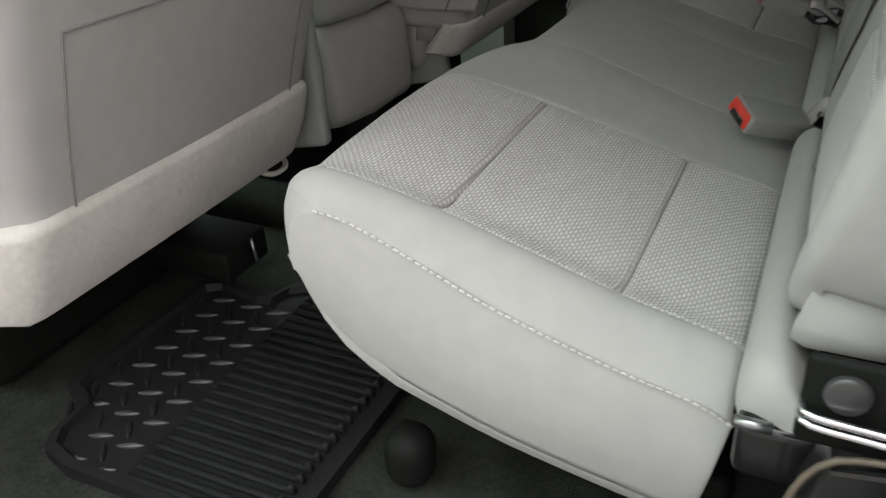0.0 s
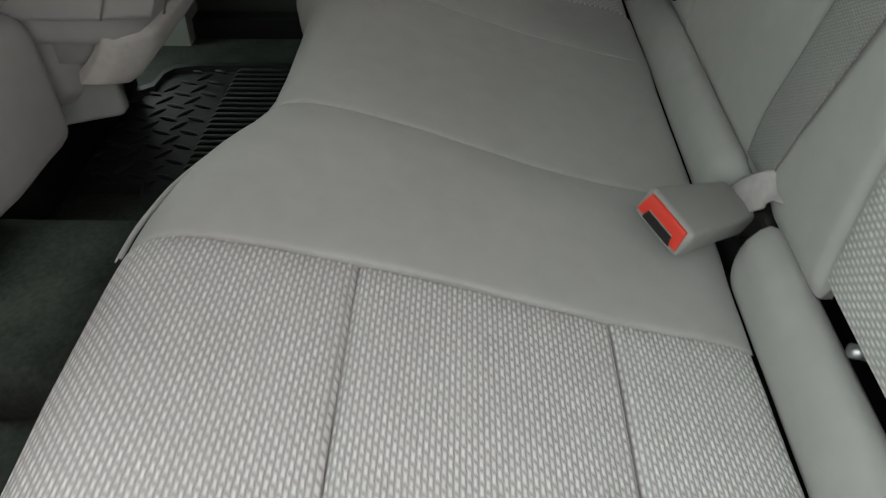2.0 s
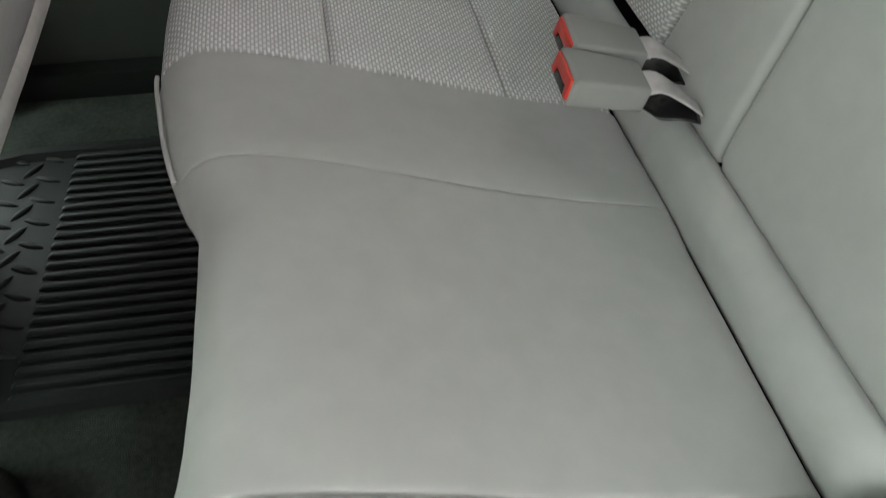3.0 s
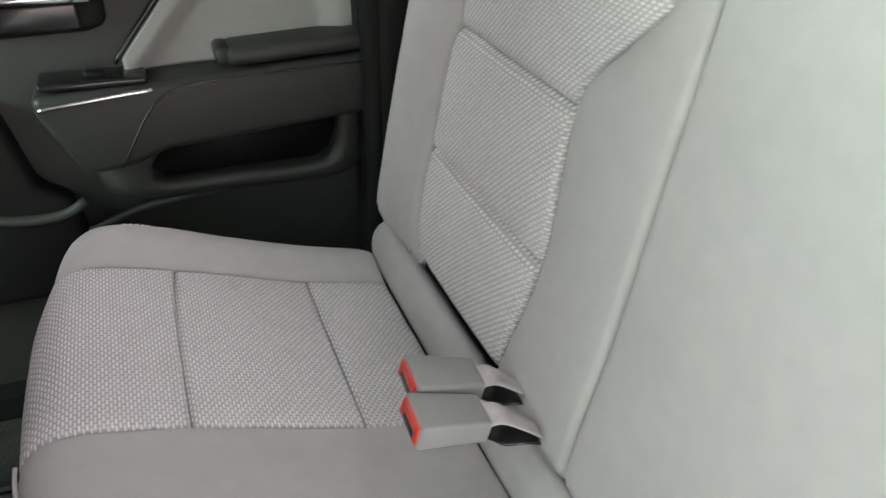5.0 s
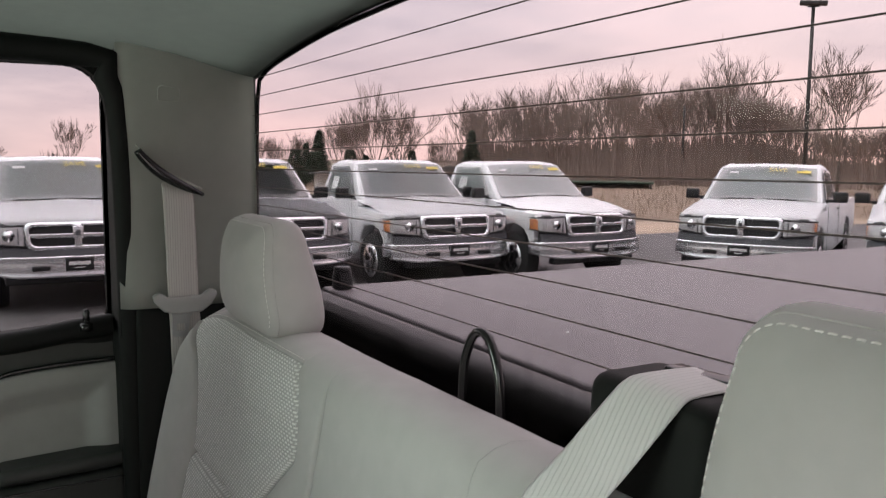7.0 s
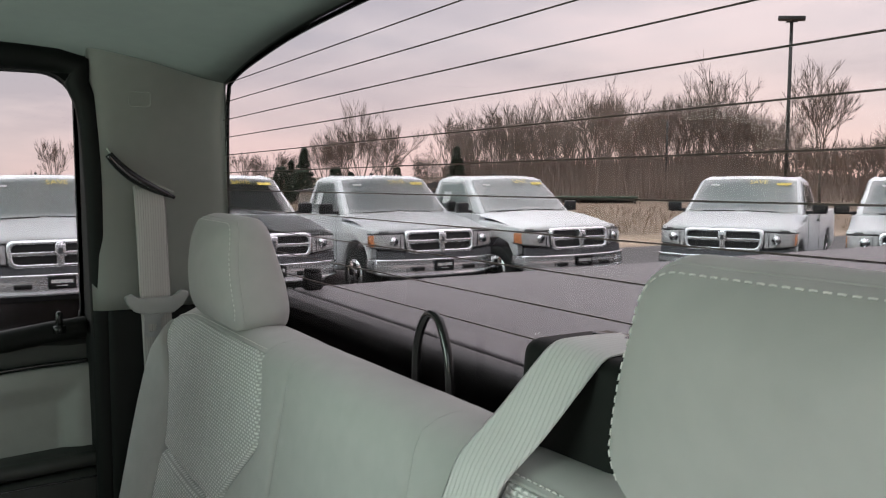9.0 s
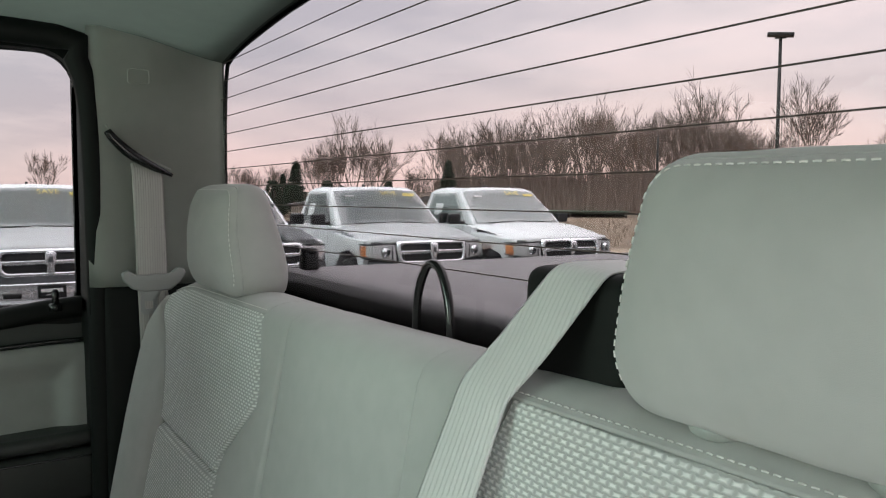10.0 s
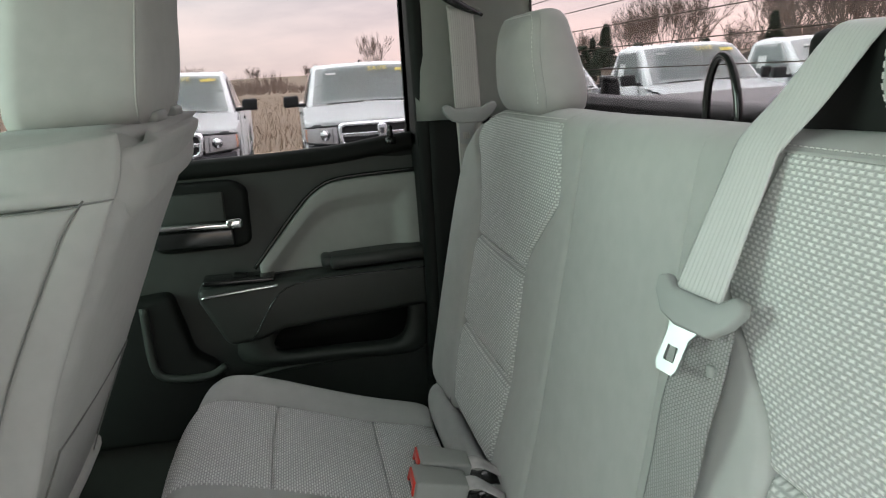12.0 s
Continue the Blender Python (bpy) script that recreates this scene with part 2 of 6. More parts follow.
LAMP_CLEAR = material("headlamp_lens", (0.62, 0.60, 0.61), 0.25, 0.35, vary=0.3, scale=22, bump=0, coat=0.5)
AMBER = material("amber_lens", (0.72, 0.26, 0.10), 0.2, bump=0, coat=1.0)
TYRE = material("tyre_rubber", (0.016, 0.016, 0.016), 0.8, bump=0.3, bump_scale=200)
PLATE = material("black_dealer_plate", (0.012, 0.012, 0.014), 0.4, bump=0)
WHITE_INK = material("white_print", (0.8, 0.8, 0.8), 0.6, bump=0)
YELLOW_INK = material("yellow_print", (0.80, 0.62, 0.12), 0.6, bump=0)
ASPHALT = material("damp_asphalt_lot", (0.075, 0.07, 0.07), 0.7, vary=0.35, scale=1.2, bump=0.5, bump_scale=60, depth=0.01)
GRAVEL = material("tan_gravel_strip", (0.36, 0.27, 0.20), 0.95, vary=0.3, scale=2.0, bump=0.6, bump_scale=40, depth=0.03)
GRASS = material("dry_grass_field", (0.21, 0.150, 0.108), 0.95, vary=0.3, scale=0.9, bump=0.15, bump_scale=12, depth=0.05)
BLADE = material("dry_grass_blades", (0.25, 0.180, 0.125), 0.9, vary=0.3, scale=3.0, bump=0)
BARK = material("grey_brown_bark", (0.13, 0.10, 0.085), 0.95, vary=0.3, scale=5, bump=0.5, bump_scale=30, depth=0.02)
TWIG = material("bare_twigs", (0.275, 0.205, 0.180), 0.95, vary=0.4, scale=0.6, bump=0)
NEEDLE = material("dark_conifer_needles", (0.022, 0.034, 0.018), 0.9, vary=0.35, scale=4, bump=0)
RAIL = material("satin_black_rail", (0.016, 0.018, 0.017), 0.42, vary=0.06, bump=0, spec=0.28)
POLE = material("dark_lamp_pole", (0.05, 0.045, 0.045), 0.5, bump=0.05)
SIDING = material("pale_siding", (0.55, 0.52, 0.50), 0.8, bump=0.1)
ROOFING = material("grey_shingle_roof", (0.14, 0.13, 0.13), 0.9, bump=0.3, bump_scale=30)
SHED_GREEN = material("green_metal_roof", (0.09, 0.16, 0.12), 0.5, bump=0.1)
TRUCK_BODY = material("dark_steel_cab_shell", (0.012, 0.013, 0.012), 0.7, bump=0, spec=0.15)

# ---------------------------------------------------------------- mesh tools
def part(name, bm, mat, parent=None, label="", smooth=True):
    me = bpy.data.meshes.new(name)
    bmesh.ops.recalc_face_normals(bm, faces=bm.faces)
    bm.to_mesh(me)
    bm.free()
    for p in me.polygons:
        p.use_smooth = smooth
    me.materials.append(mat)
    ob = new(name, me)
    if parent is not None:
        ob.parent = parent
    if label:
        ob["label"] = label
    return ob


def thing(name, label, category, group="", kind=""):
    return tagged(new(name), label, category, group, kind)


def lerp(a, b, t):
    return a + (b - a) * t


def table(pairs):
    """A smooth function through the (x, y) pairs."""
    xs = [p[0] for p in pairs]
    rise = [(d - b) / (c - a) for (a, b), (c, d) in zip(pairs, pairs[1:])]
    slope = [rise[0]] + [2 * p * q / (p + q) if p * q > 0 else 0.0 for p, q in zip(rise, rise[1:])] + [rise[-1]]

    def f(x):
        if x <= xs[0]:
            return pairs[0][1]
        if x >= xs[-1]:
            return pairs[-1][1]
        for i, ((a, b), (c, d)) in enumerate(zip(pairs, pairs[1:])):
            if x <= c:
                h = c - a
                t = (x - a) / h
                return (1 + 2 * t) * (1 - t) ** 2 * b + t * (1 - t) ** 2 * h * slope[i] + t * t * (3 - 2 * t) * d + t * t * (t - 1) * h * slope[i + 1]
    return f


class Curve:
    """A Catmull-Rom line through points; at(t) for t from 0 to 1, T[i] the t of point i."""

    def __init__(self, pts, steps=12):
        pts = [Vector(p) if len(p) == 3 else Vector((p[0], p[1], 0)) for p in pts]
        self.line, marks = [], []
        n = len(pts)
        for i in range(n - 1):
            a, b, c, d = pts[max(i - 1, 0)], pts[i], pts[i + 1], pts[min(i + 2, n - 1)]
            marks.append(len(self.line))
            for k in range(steps):
                t = k / steps
                self.line.append(0.5 * (2 * b + (c - a) * t + (2 * a - 5 * b + 4 * c - d) * t * t + (3 * b - a - 3 * c + d) * t ** 3))
        marks.append(len(self.line))
        self.line.append(pts[-1])
        self.len = [0.0]
        for p, q in zip(self.line, self.line[1:]):
            self.len.append(self.len[-1] + (q - p).length)
        self.length = self.len[-1]
        self.T = [self.len[k] / self.length for k in marks]

    def at(self, t):
        s = max(0.0, min(1.0, t)) * self.length
        lo, hi = 0, len(self.len) - 1
        while hi - lo > 1:
            mid = (lo + hi) // 2
            lo, hi = (mid, hi) if self.len[mid] <= s else (lo, mid)
        d = self.len[hi] - self.len[lo]
        return self.line[lo].lerp(self.line[hi], (s - self.len[lo]) / d if d else 0)


def spaced(length, n, roll):
    e = min(0.3, roll / max(length, 1e-4))
    ends = [0, 0.12 * e, 0.3 * e, 0.55 * e, 0.8 * e]
    return ends + [lerp(e, 1 - e, k / n) for k in range(n + 1)] + [1 - x for x in reversed(ends)]


def patch(P, nu, nv, out, puff=0.006, edge=0.007, roll=0.014, skirt=0.014, sides=(1, 1, 1, 1), fade=None):
    """A padded panel over the surface P(u, v): bulged by puff, drawn in at its seams by edge, with a turned-down rim."""
    lu = sum((P(k / 8, 0.5) - P((k - 1) / 8, 0.5)).length for k in range(1, 9))
    lv = sum((P(0.5, k / 8) - P(0.5, (k - 1) / 8)).length for k in range(1, 9))
    us, vs = spaced(lu, nu, roll), spaced(lv, nv, roll)
    bm = bmesh.new()
    grid, normals = [], []
    for v in vs:
        row, nrow = [], []
        for u in us:
            p = P(u, v)
            du = P(min(u + 0.01, 1), v) - P(max(u - 0.01, 0), v)
            dv = P(u, min(v + 0.01, 1)) - P(u, max(v - 0.01, 0))
            n = du.cross(dv)
            n = n.normalized() if n.length > 1e-9 else Vector(out)
            o = Vector(out(p)) if callable(out) else Vector(out)
            if n.dot(o) < 0:
                n = -n
            pull = 0.0
            for d, on in ((u * lu, sides[0]), ((1 - u) * lu, sides[1]), (v * lv, sides[2]), ((1 - v) * lv, sides[3])):
                if on:
                    pull = max(pull, max(0.0, 1 - d / roll) ** 2)
            bulge = puff * (max(0, math.sin(math.pi * u)) * max(0, math.sin(math.pi * v))) ** 0.5
            wrinkle = 0.0007 * noise.noise(p * 16) + 0.0004 * noise.noise(p * 55)
            h = (bulge - edge * pull) * (fade(p) if fade else 1.0) + wrinkle
            row.append(bm.verts.new(p + n * h))
            nrow.append(n)
        grid.append(row)
        normals.append(nrow)
    for a, b in zip(grid, grid[1:]):
        for i in range(len(a) - 1):
            bm.faces.new((a[i], a[i + 1], b[i + 1], b[i]))
    rim = [(grid[0][i], normals[0][i]) for i in range(len(us))] + [(grid[j][-1], normals[j][-1]) for j in range(1, len(vs))]
    rim += [(grid[-1][i], normals[-1][i]) for i in range(len(us) - 2, -1, -1)] + [(grid[j][0], normals[j][0]) for j in range(len(vs) - 2, 0, -1)]
    low = [bm.verts.new(v.co - n * skirt) for v, n in rim]
    for i in range(len(rim)):
        j = (i + 1) % len(rim)
        bm.faces.new((rim[i][0], rim[j][0], low[j], low[i]))
    return bm


def rounded(sx, sy, sz, r=0.01, m=Matrix(), seg=3, taper=None):
    """A box with rounded edges, centred, moved by m; taper(co) reshapes it."""
    bm = bmesh.new()
    bmesh.ops.create_cube(bm, size=1)
    for v in bm.verts:
        v.co = Vector((v.co.x * sx, v.co.y * sy, v.co.z * sz))
    if r > 0:
        bmesh.ops.bevel(bm, geom=bm.edges[:], offset=min(r, 0.49 * min(sx, sy, sz)), segments=seg, profile=0.5, affect="EDGES")
    for v in bm.verts:
        v.co = m @ (Vector(taper(v.co)) if taper else v.co)
    return bm


def prism(points, x0, x1, axis=0, r=0.0, seg=2):
    """A polygon extruded along an axis; points give the other two coordinates in order."""
    bm = bmesh.new()

    def place(x, p):
        c = [p[0], p[1]]
        c.insert(axis, x)
        return Vector(c)
    a = [bm.verts.new(place(x0, p)) for p in points]
    b = [bm.verts.new(place(x1, p)) for p in points]
    n = len(points)
    bm.faces.new(a)
    bm.faces.new(b[::-1])
    for i in range(n):
        bm.faces.new((a[i], b[i], b[(i + 1) % n], a[(i + 1) % n]))
    bmesh.ops.recalc_face_normals(bm, faces=bm.faces)
    if r > 0:
        edges = [e for e in bm.edges if e.calc_face_angle(0) > 0.35]
        bmesh.ops.bevel(bm, geom=edges, offset=r, segments=seg, profile=0.5, affect="EDGES", clamp_overlap=True)
    return bm


def tube(line, r, sides=8, closed=False, taper=None, bm=None, caps=True):
    """A round rod along the points."""
    bm = bm or bmesh.new()
    pts = [Vector(p) for p in line]
    rings, up = [], None
    n = len(pts)
    for i, p in enumerate(pts):
        if closed:
            d = pts[(i + 1) % n] - pts[i - 1]
        else:
            d = pts[min(i + 1, n - 1)] - pts[max(i - 1, 0)]
        d = d.normalized() if d.length > 1e-9 else Vector((0, 0, 1))
        if up is None:
            up = d.orthogonal().normalized()
        up = (up - d * up.dot(d))
        up = up.normalized() if up.length > 1e-6 else d.orthogonal().normalized()
        side = d.cross(up)
        rr = taper(i / max(1, n - 1)) if taper else r
        rings.append([bm.verts.new(p + (up * math.cos(2 * math.pi * k / sides) + side * math.sin(2 * math.pi * k / sides)) * rr) for k in range(sides)])
    for i in range(n if closed else n - 1):
        a, b = rings[i], rings[(i + 1) % n]
        for k in range(sides):
            bm.faces.new((a[k], a[(k + 1) % sides], b[(k + 1) % sides], b[k]))
    if caps and not closed and sides > 2:
        bm.faces.new(rings[0])
        bm.faces.new(rings[-1][::-1])
    return bm


def ribbon(line, across, width, thick=0.0014, bm=None):
    """A flat band along the points; across(i) is the direction of its width."""
    bm = bm or bmesh.new()
    pts = [Vector(p) for p in line]
    rows = []
    n = len(pts)
    for i, p in enumerate(pts):
        d = (pts[min(i + 1, n - 1)] - pts[max(i - 1, 0)]).normalized()
        a = Vector(across(i / (n - 1)))
        a = (a - d * a.dot(d)).normalized()
        nrm = d.cross(a)
        ring = []
        for s, h in ((-0.5, 0.5), (-0.44, 1), (-0.2, 0.9), (0, 1), (0.2, 0.9), (0.44, 1), (0.5, 0.5), (0.44, 0), (0, 0), (-0.44, 0)):
            ring.append(bm.verts.new(p + a * s * width + nrm * (h - 0.5) * thick))
        rows.append(ring)
    k = len(rows[0])
    for a, b in zip(rows, rows[1:]):
        for j in range(k):
            bm.faces.new((a[j], a[(j + 1) % k], b[(j + 1) % k], b[j]))
    bm.faces.new(rows[0])
    bm.faces.new(rows[-1][::-1])
    return bm


def stitches(line, length, gap, r, bm=None):
    """A row of short raised threads along a line."""
    bm = bm or bmesh.new()
    c = Curve(line, 4)
    s = 0.0
    while s + length < c.length:
        a, b = c.at(s / c.length), c.at((s + length) / c.length)
        tube([a, (a + b) / 2 + Vector((0, 0, r * 0.4)), b], r, 5, bm=bm)
        s += length + gap
    return bm


def smooth_line(pts, n=24):
    c = Curve(pts)
    return [c.at(k / n) for k in range(n + 1)]

# ---------------------------------------------------------------- cab shell (x to the truck's right, y to its front)
FLOOR = 0.12
LOT = -0.75


def wall(name, bm, mat, label, smooth=False):
    return tagged(part(name, bm, mat, None, "", smooth), label, "structure", kind="structure")


def rim_panel(y, z, hole, x0, x1, steps=8):
    """A panel in the plane of y and z, from x0 to x1 thick, with a rounded window: hole is a list of (y, z)."""
    bm = bmesh.new()
    n = len(hole)
    outer = []
    cy, cz = sum(p[0] for p in hole) / n, sum(p[1] for p in hole) / n
    for p in hole:
        dy, dz = p[0] - cy, p[1] - cz
        k = min([(lim - c) / d for c, d, lim in ((cy, dy, y[1] if dy > 0 else y[0]), (cz, dz, z[1] if dz > 0 else z[0])) if abs(d) > 1e-9])
        outer.append((cy + dy * k, cz + dz * k))
    rings = [[bm.verts.new((x, a, b)) for a, b in ring] for x in (x0, x1) for ring in (hole, outer)]
    for i in range(n):
        j = (i + 1) % n
        for a, b in ((0, 1), (1, 3), (3, 2), (2, 0)):
            bm.faces.new((rings[a][i], rings[a][j], rings[b][j], rings[b][i]))
    return bm


def arc_corner(cx, cy, r, a0, a1, n=7):
    return [(cx + r * math.cos(radians(lerp(a0, a1, k / n))), cy + r * math.sin(radians(lerp(a0, a1, k / n)))) for k in range(n + 1)]


# floor pan with the raised ledge under the rear seat
pan = [(-0.30, FLOOR - 0.05), (2.3, FLOOR - 0.05), (2.3, FLOOR), (0.42, FLOOR), (0.34, FLOOR + 0.008), (-0.30, FLOOR + 0.008)]
wall("floor", prism(pan, -0.86, 0.88, 0), CARPET, "black carpeted cab floor")
# tunnel hump
wall("floor_hump", rounded(0.30, 1.6, 0.09, 0.04, pose(0.02, 1.45, FLOOR + 0.02), 4), CARPET, "low carpeted tunnel hump", True)

# roof and headliner
roof_z = table([(-0.25, 1.315), (-0.10, 1.320), (0.20, 1.329), (0.8, 1.335), (1.5, 1.30)])
bm = bmesh.new()
cols, rows = 28, 30
ring = []
for j in range(rows + 1):
    y = lerp(-0.186, 1.5, j / rows)
    ring.append([bm.verts.new((lerp(-0.88, 0.90, i / cols), y, roof_z(y) - lerp(0.085 * abs((i / cols) * 2 - 1) ** 3, 0.035 * abs((i / cols) * 2 - 1) ** 7, min(1, max(0, (y + 0.19) / 0.25))))) for i in range(cols + 1)])
for a, b in zip(ring, ring[1:]):
    for i in range(cols):
        bm.faces.new((a[i], a[i + 1], b[i + 1], b[i]))
bmesh.ops.solidify(bm, geom=bm.faces[:], thickness=-0.03)
wall("ceiling", bm, HEADLINER, "soft grey headliner", True)

# front bulkhead, cowl and windscreen posts
wall("wall_front", prism([(2.2, FLOOR - 0.05), (2.3, FLOOR - 0.05), (2.3, 0.78), (1.75, 0.82), (1.75, 0.72), (2.2, 0.62)], -0.86, 0.88, 0), DARK_TRIM, "plain dark dashboard bulkhead")
for sx in (-0.86, 0.86):
    wall("windscreen_post", tube([(sx, 2.2, 0.78), (sx * 0.93, 1.5, 1.30)], 0.035, 10), GREY_TRIM, "grey windscreen post", True)

# rear bulkhead under the window
wall("wall_rear", prism([(-0.30, FLOOR - 0.05), (-0.215, FLOOR - 0.05), (-0.205, 0.862), (-0.28, 0.862)], -0.86, 0.88, 0), BLACK_TRIM, "black rear bulkhead")

# rear window: body opening, pane, heater lines
W_R, W_L, W_B, W_T = 0.835, -0.745, 0.86, 1.322


def back_y(z):
    return -0.172 + (z - 0.90) * 0.02


hole = arc_corner(W_R - 0.07, W_T - 0.07, 0.07, 0, 90) + arc_corner(W_L + 0.07, W_T - 0.07, 0.07, 90, 180) + arc_corner(W_L + 0.05, W_B + 0.05, 0.05, 180, 270) + arc_corner(W_R - 0.05, W_B + 0.05, 0.05, 270, 360)
bm = rim_panel((-0.90, 0.92), (0.80, 1.36), hole, 0.0, 0.020)
for v in bm.verts:
    x, a, b = v.co
    v.co = Vector((a, back_y(b) - 0.03 + x, b))
wall("rear_window_surround", bm, BLACK_TRIM, "black rubber and body round the rear window")
rear_window = tagged(new("window_rear"), "tinted rear window with heater lines", "window", kind="structure")
bm = bmesh.new()
for dy in (-0.004, 0.0):
    bm.faces.new([bm.verts.new((x, back_y(z) - 0.015 + dy, z)) for x, z in ((W_L - 0.02, W_B - 0.02), (W_R + 0.02, W_B - 0.02), (W_R + 0.02, W_T + 0.02), (W_L - 0.02, W_T + 0.02))])
part("pane", bm, PRIVACY, rear_window, "privacy-tinted glass pane", False)
for k in range(-4, 7):
    z = 1.100 + 0.0287 * k
    inset = 0.075 if z > 1.24 else 0.03
    part("heater_line", rounded(W_R - W_L - 2 * inset, 0.0009, 0.0011, 0, pose(0.02, back_y(z) - 0.0125, z, 0, 0.5, 0)), HEAT_WIRE, rear_window, "thin dark heater line", False)

# right body side: pillar behind the rear door
bm = bmesh.new()
outline = table([(-0.185, 0.754), (-0.15, 0.757), (-0.10, 0.757), (-0.05, 0.755), (0.0, 0.757), (0.03, 0.766)])
prev = None
for j in range(17):
    z = lerp(0.905, 1.31, j / 16)
    row = []
    for i in range(21):
        y = lerp(-0.183, 0.03, i / 20)
        lean = (-0.03 * max(0, (z - 0.95) / 0.36) ** 2 + 0.008 * math.sin((z - 0.9) * 7)) * min(1, max(0, (y + 0.15) / 0.08))
        row.append(bm.verts.new((outline(y) + lean * 0.6 + (0.006 if i == 20 else 0), y, z)))
    if prev:
        for i in range(20):
            bm.faces.new((prev[i], prev[i + 1], row[i + 1], row[i]))
    prev = row
bmesh.ops.solidify(bm, geom=bm.faces[:], thickness=0.012)
wall("rear_window_seal", tube(smooth_line([(0.756, -0.184, 0.90), (0.757, -0.184, 1.10), (0.752, -0.184, 1.20), (0.738, -0.184, 1.262), (0.70, -0.186, 1.277), (0.60, -0.187, 1.291), (0.40, -0.187, 1.307), (0.022, -0.187, 1.316), (-0.36, -0.187, 1.307), (-0.56, -0.187, 1.291), (-0.66, -0.186, 1.277), (-0.71, -0.184, 1.24)], 60), 0.0035, 8), GLOSS_BLACK, "thin black rear window seal", True)
c_pillar = wall("pillar_trim_right", bm, PILLAR_TRIM, "pale grained plastic pillar trim", True)
part("cap", tube([(0.7445 + 0.02 * (0.0 if z > 1.24 else 0.06), y, z) for y, z in arc_corner(-0.033, 1.243, 0.004, 0, 90, 3) + arc_corner(-0.057, 1.243, 0.004, 90, 180, 3) + arc_corner(-0.057, 1.229, 0.004, 180, 270, 3) + arc_corner(-0.033, 1.229, 0.004, 270, 360, 3)], 0.0008, 6, True), PILLAR_TRIM, c_pillar, "outline of a small blanking cap")
wall("pillar_base_right", rounded(0.08, 0.22, 0.80, 0.012, pose(0.80, -0.10, 0.51)), BLACK_TRIM, "black lower pillar trim", True)
wall("door_seal_right", tube(smooth_line([(0.795, 0.012, 0.15), (0.79, 0.012, 0.5), (0.785, 0.014, 0.9), (0.775, 0.022, 1.18), (0.765, 0.045, 1.262), (0.765, 0.11, 1.292), (0.77, 0.8, 1.305)], 60), 0.019, 10), BLACK_TRIM, "black rubber door seal", True)
wall("pillar_post_right", prism([(-0.176, 0.86), (0.03, 0.86), (0.03, 1.30), (-0.176, 1.30)], 0.775, 0.93, 0), BLACK_TRIM, "black painted body post")
wall("wall_right", prism([(-0.30, 0.02), (0.03, 0.02), (0.03, 0.88), (-0.30, 0.88)], 0.80, 0.95, 0), BLACK_TRIM, "body side behind the door")
wall("roof_rail_right", rounded(0.10, 2.0, 0.06, 0.02, pose(0.87, 0.78, 1.335)), HEADLINER, "roof rail over the doors", True)
wall("middle_post_right", prism([(0.80, 0.05), (0.93, 0.05), (0.90, 1.31), (0.82, 1.31)], 0.80, 0.94, 0), GREY_TRIM, "grey door post between the doors")
bm = rim_panel((0.93, 2.15), (0.05, 1.30), [(1.0, 0.88), (1.95, 0.85), (1.55, 1.25), (1.0, 1.26)], 0.86, 0.92)
wall("front_door_right", bm, DARK_TRIM, "plain front door with its window opening")

wall("sill_right", prism([(-0.05, 0.0), (2.2, 0.0), (2.2, 0.16), (-0.05, 0.16)], 0.835, 0.95, 0), BLACK_TRIM, "black door sill")

# left side: rear door stands open, so only its frame is built
wall("pillar_base_left", rounded(0.08, 0.20, 0.50, 0.012, pose(-0.80, -0.225, 0.66)), BLACK_TRIM, "black lower pillar trim", True)
wall("wall_left", prism([(-0.30, 0.02), (-0.06, 0.02), (-0.06, 0.36), (-0.15, 0.40), (-0.15, 0.88), (-0.10, 1.30), (-0.30, 1.33)], -0.95, -0.76, 0), BLACK_TRIM, "body side behind the door opening")
wall("pillar_trim_left", rounded(0.05, 0.15, 0.40, 0.02, pose(-0.74, -0.12, 1.10)), PILLAR_TRIM, "pale grained plastic pillar trim", True)
wall("roof_rail_left", rounded(0.10, 2.0, 0.06, 0.02, pose(-0.83, 0.78, 1.315)), HEADLINER, "roof rail over the doors", True)
wall("middle_post_left", prism([(0.84, 0.05), (1.0, 0.05), (0.96, 1.31), (0.86, 1.31)], -0.92, -0.80, 0, 0.012), DARK_TRIM, "dark door post between the doors")
wall("sill_left", prism([(-0.05, 0.02), (0.90, 0.02), (0.90, 0.125), (-0.05, 0.125)], -0.93, -0.80, 0, 0.01), DARK_TRIM, "dark scuff plate on the door sill")
bm = rim_panel((1.0, 2.15), (0.05, 1.30), [(1.06, 0.88), (1.95, 0.85), (1.55, 1.25), (1.06, 1.26)], -0.92, -0.86)
wall("front_door_left", bm, DARK_TRIM, "plain front door with its window opening")

# ---------------------------------------------------------------- right rear door
door = tagged(new("door_right_rear"), "charcoal rear door with grey insert and armrest", "door", kind="structure")
DX = 0.862
SILL = table([(0.0, 0.884), (0.08, 0.878), (0.17, 0.867), (0.30, 0.861), (0.47, 0.858), (0.80, 0.858)])


def door_x(y, z):
    """Inner face of the door card."""
    tilt = 0.02 * max(0, (z - 0.65) / 0.25)
    return DX - 0.012 + tilt + 0.03 * max(0, (0.45 - z) / 0.35)


def door_patch(y0, y1, z0, z1, off=0.0, nu=18, nv=14):
    def P(u, v):
        y = lerp(y0(v) if callable(y0) else y0, y1(v) if callable(y1) else y1, u)
        a = z0(y) if callable(z0) else z0
        b = z1(y) if callable(z1) else z1
        zz = lerp(a, b, v)
        return Vector((door_x(y, zz) - off, y, zz))
    return P


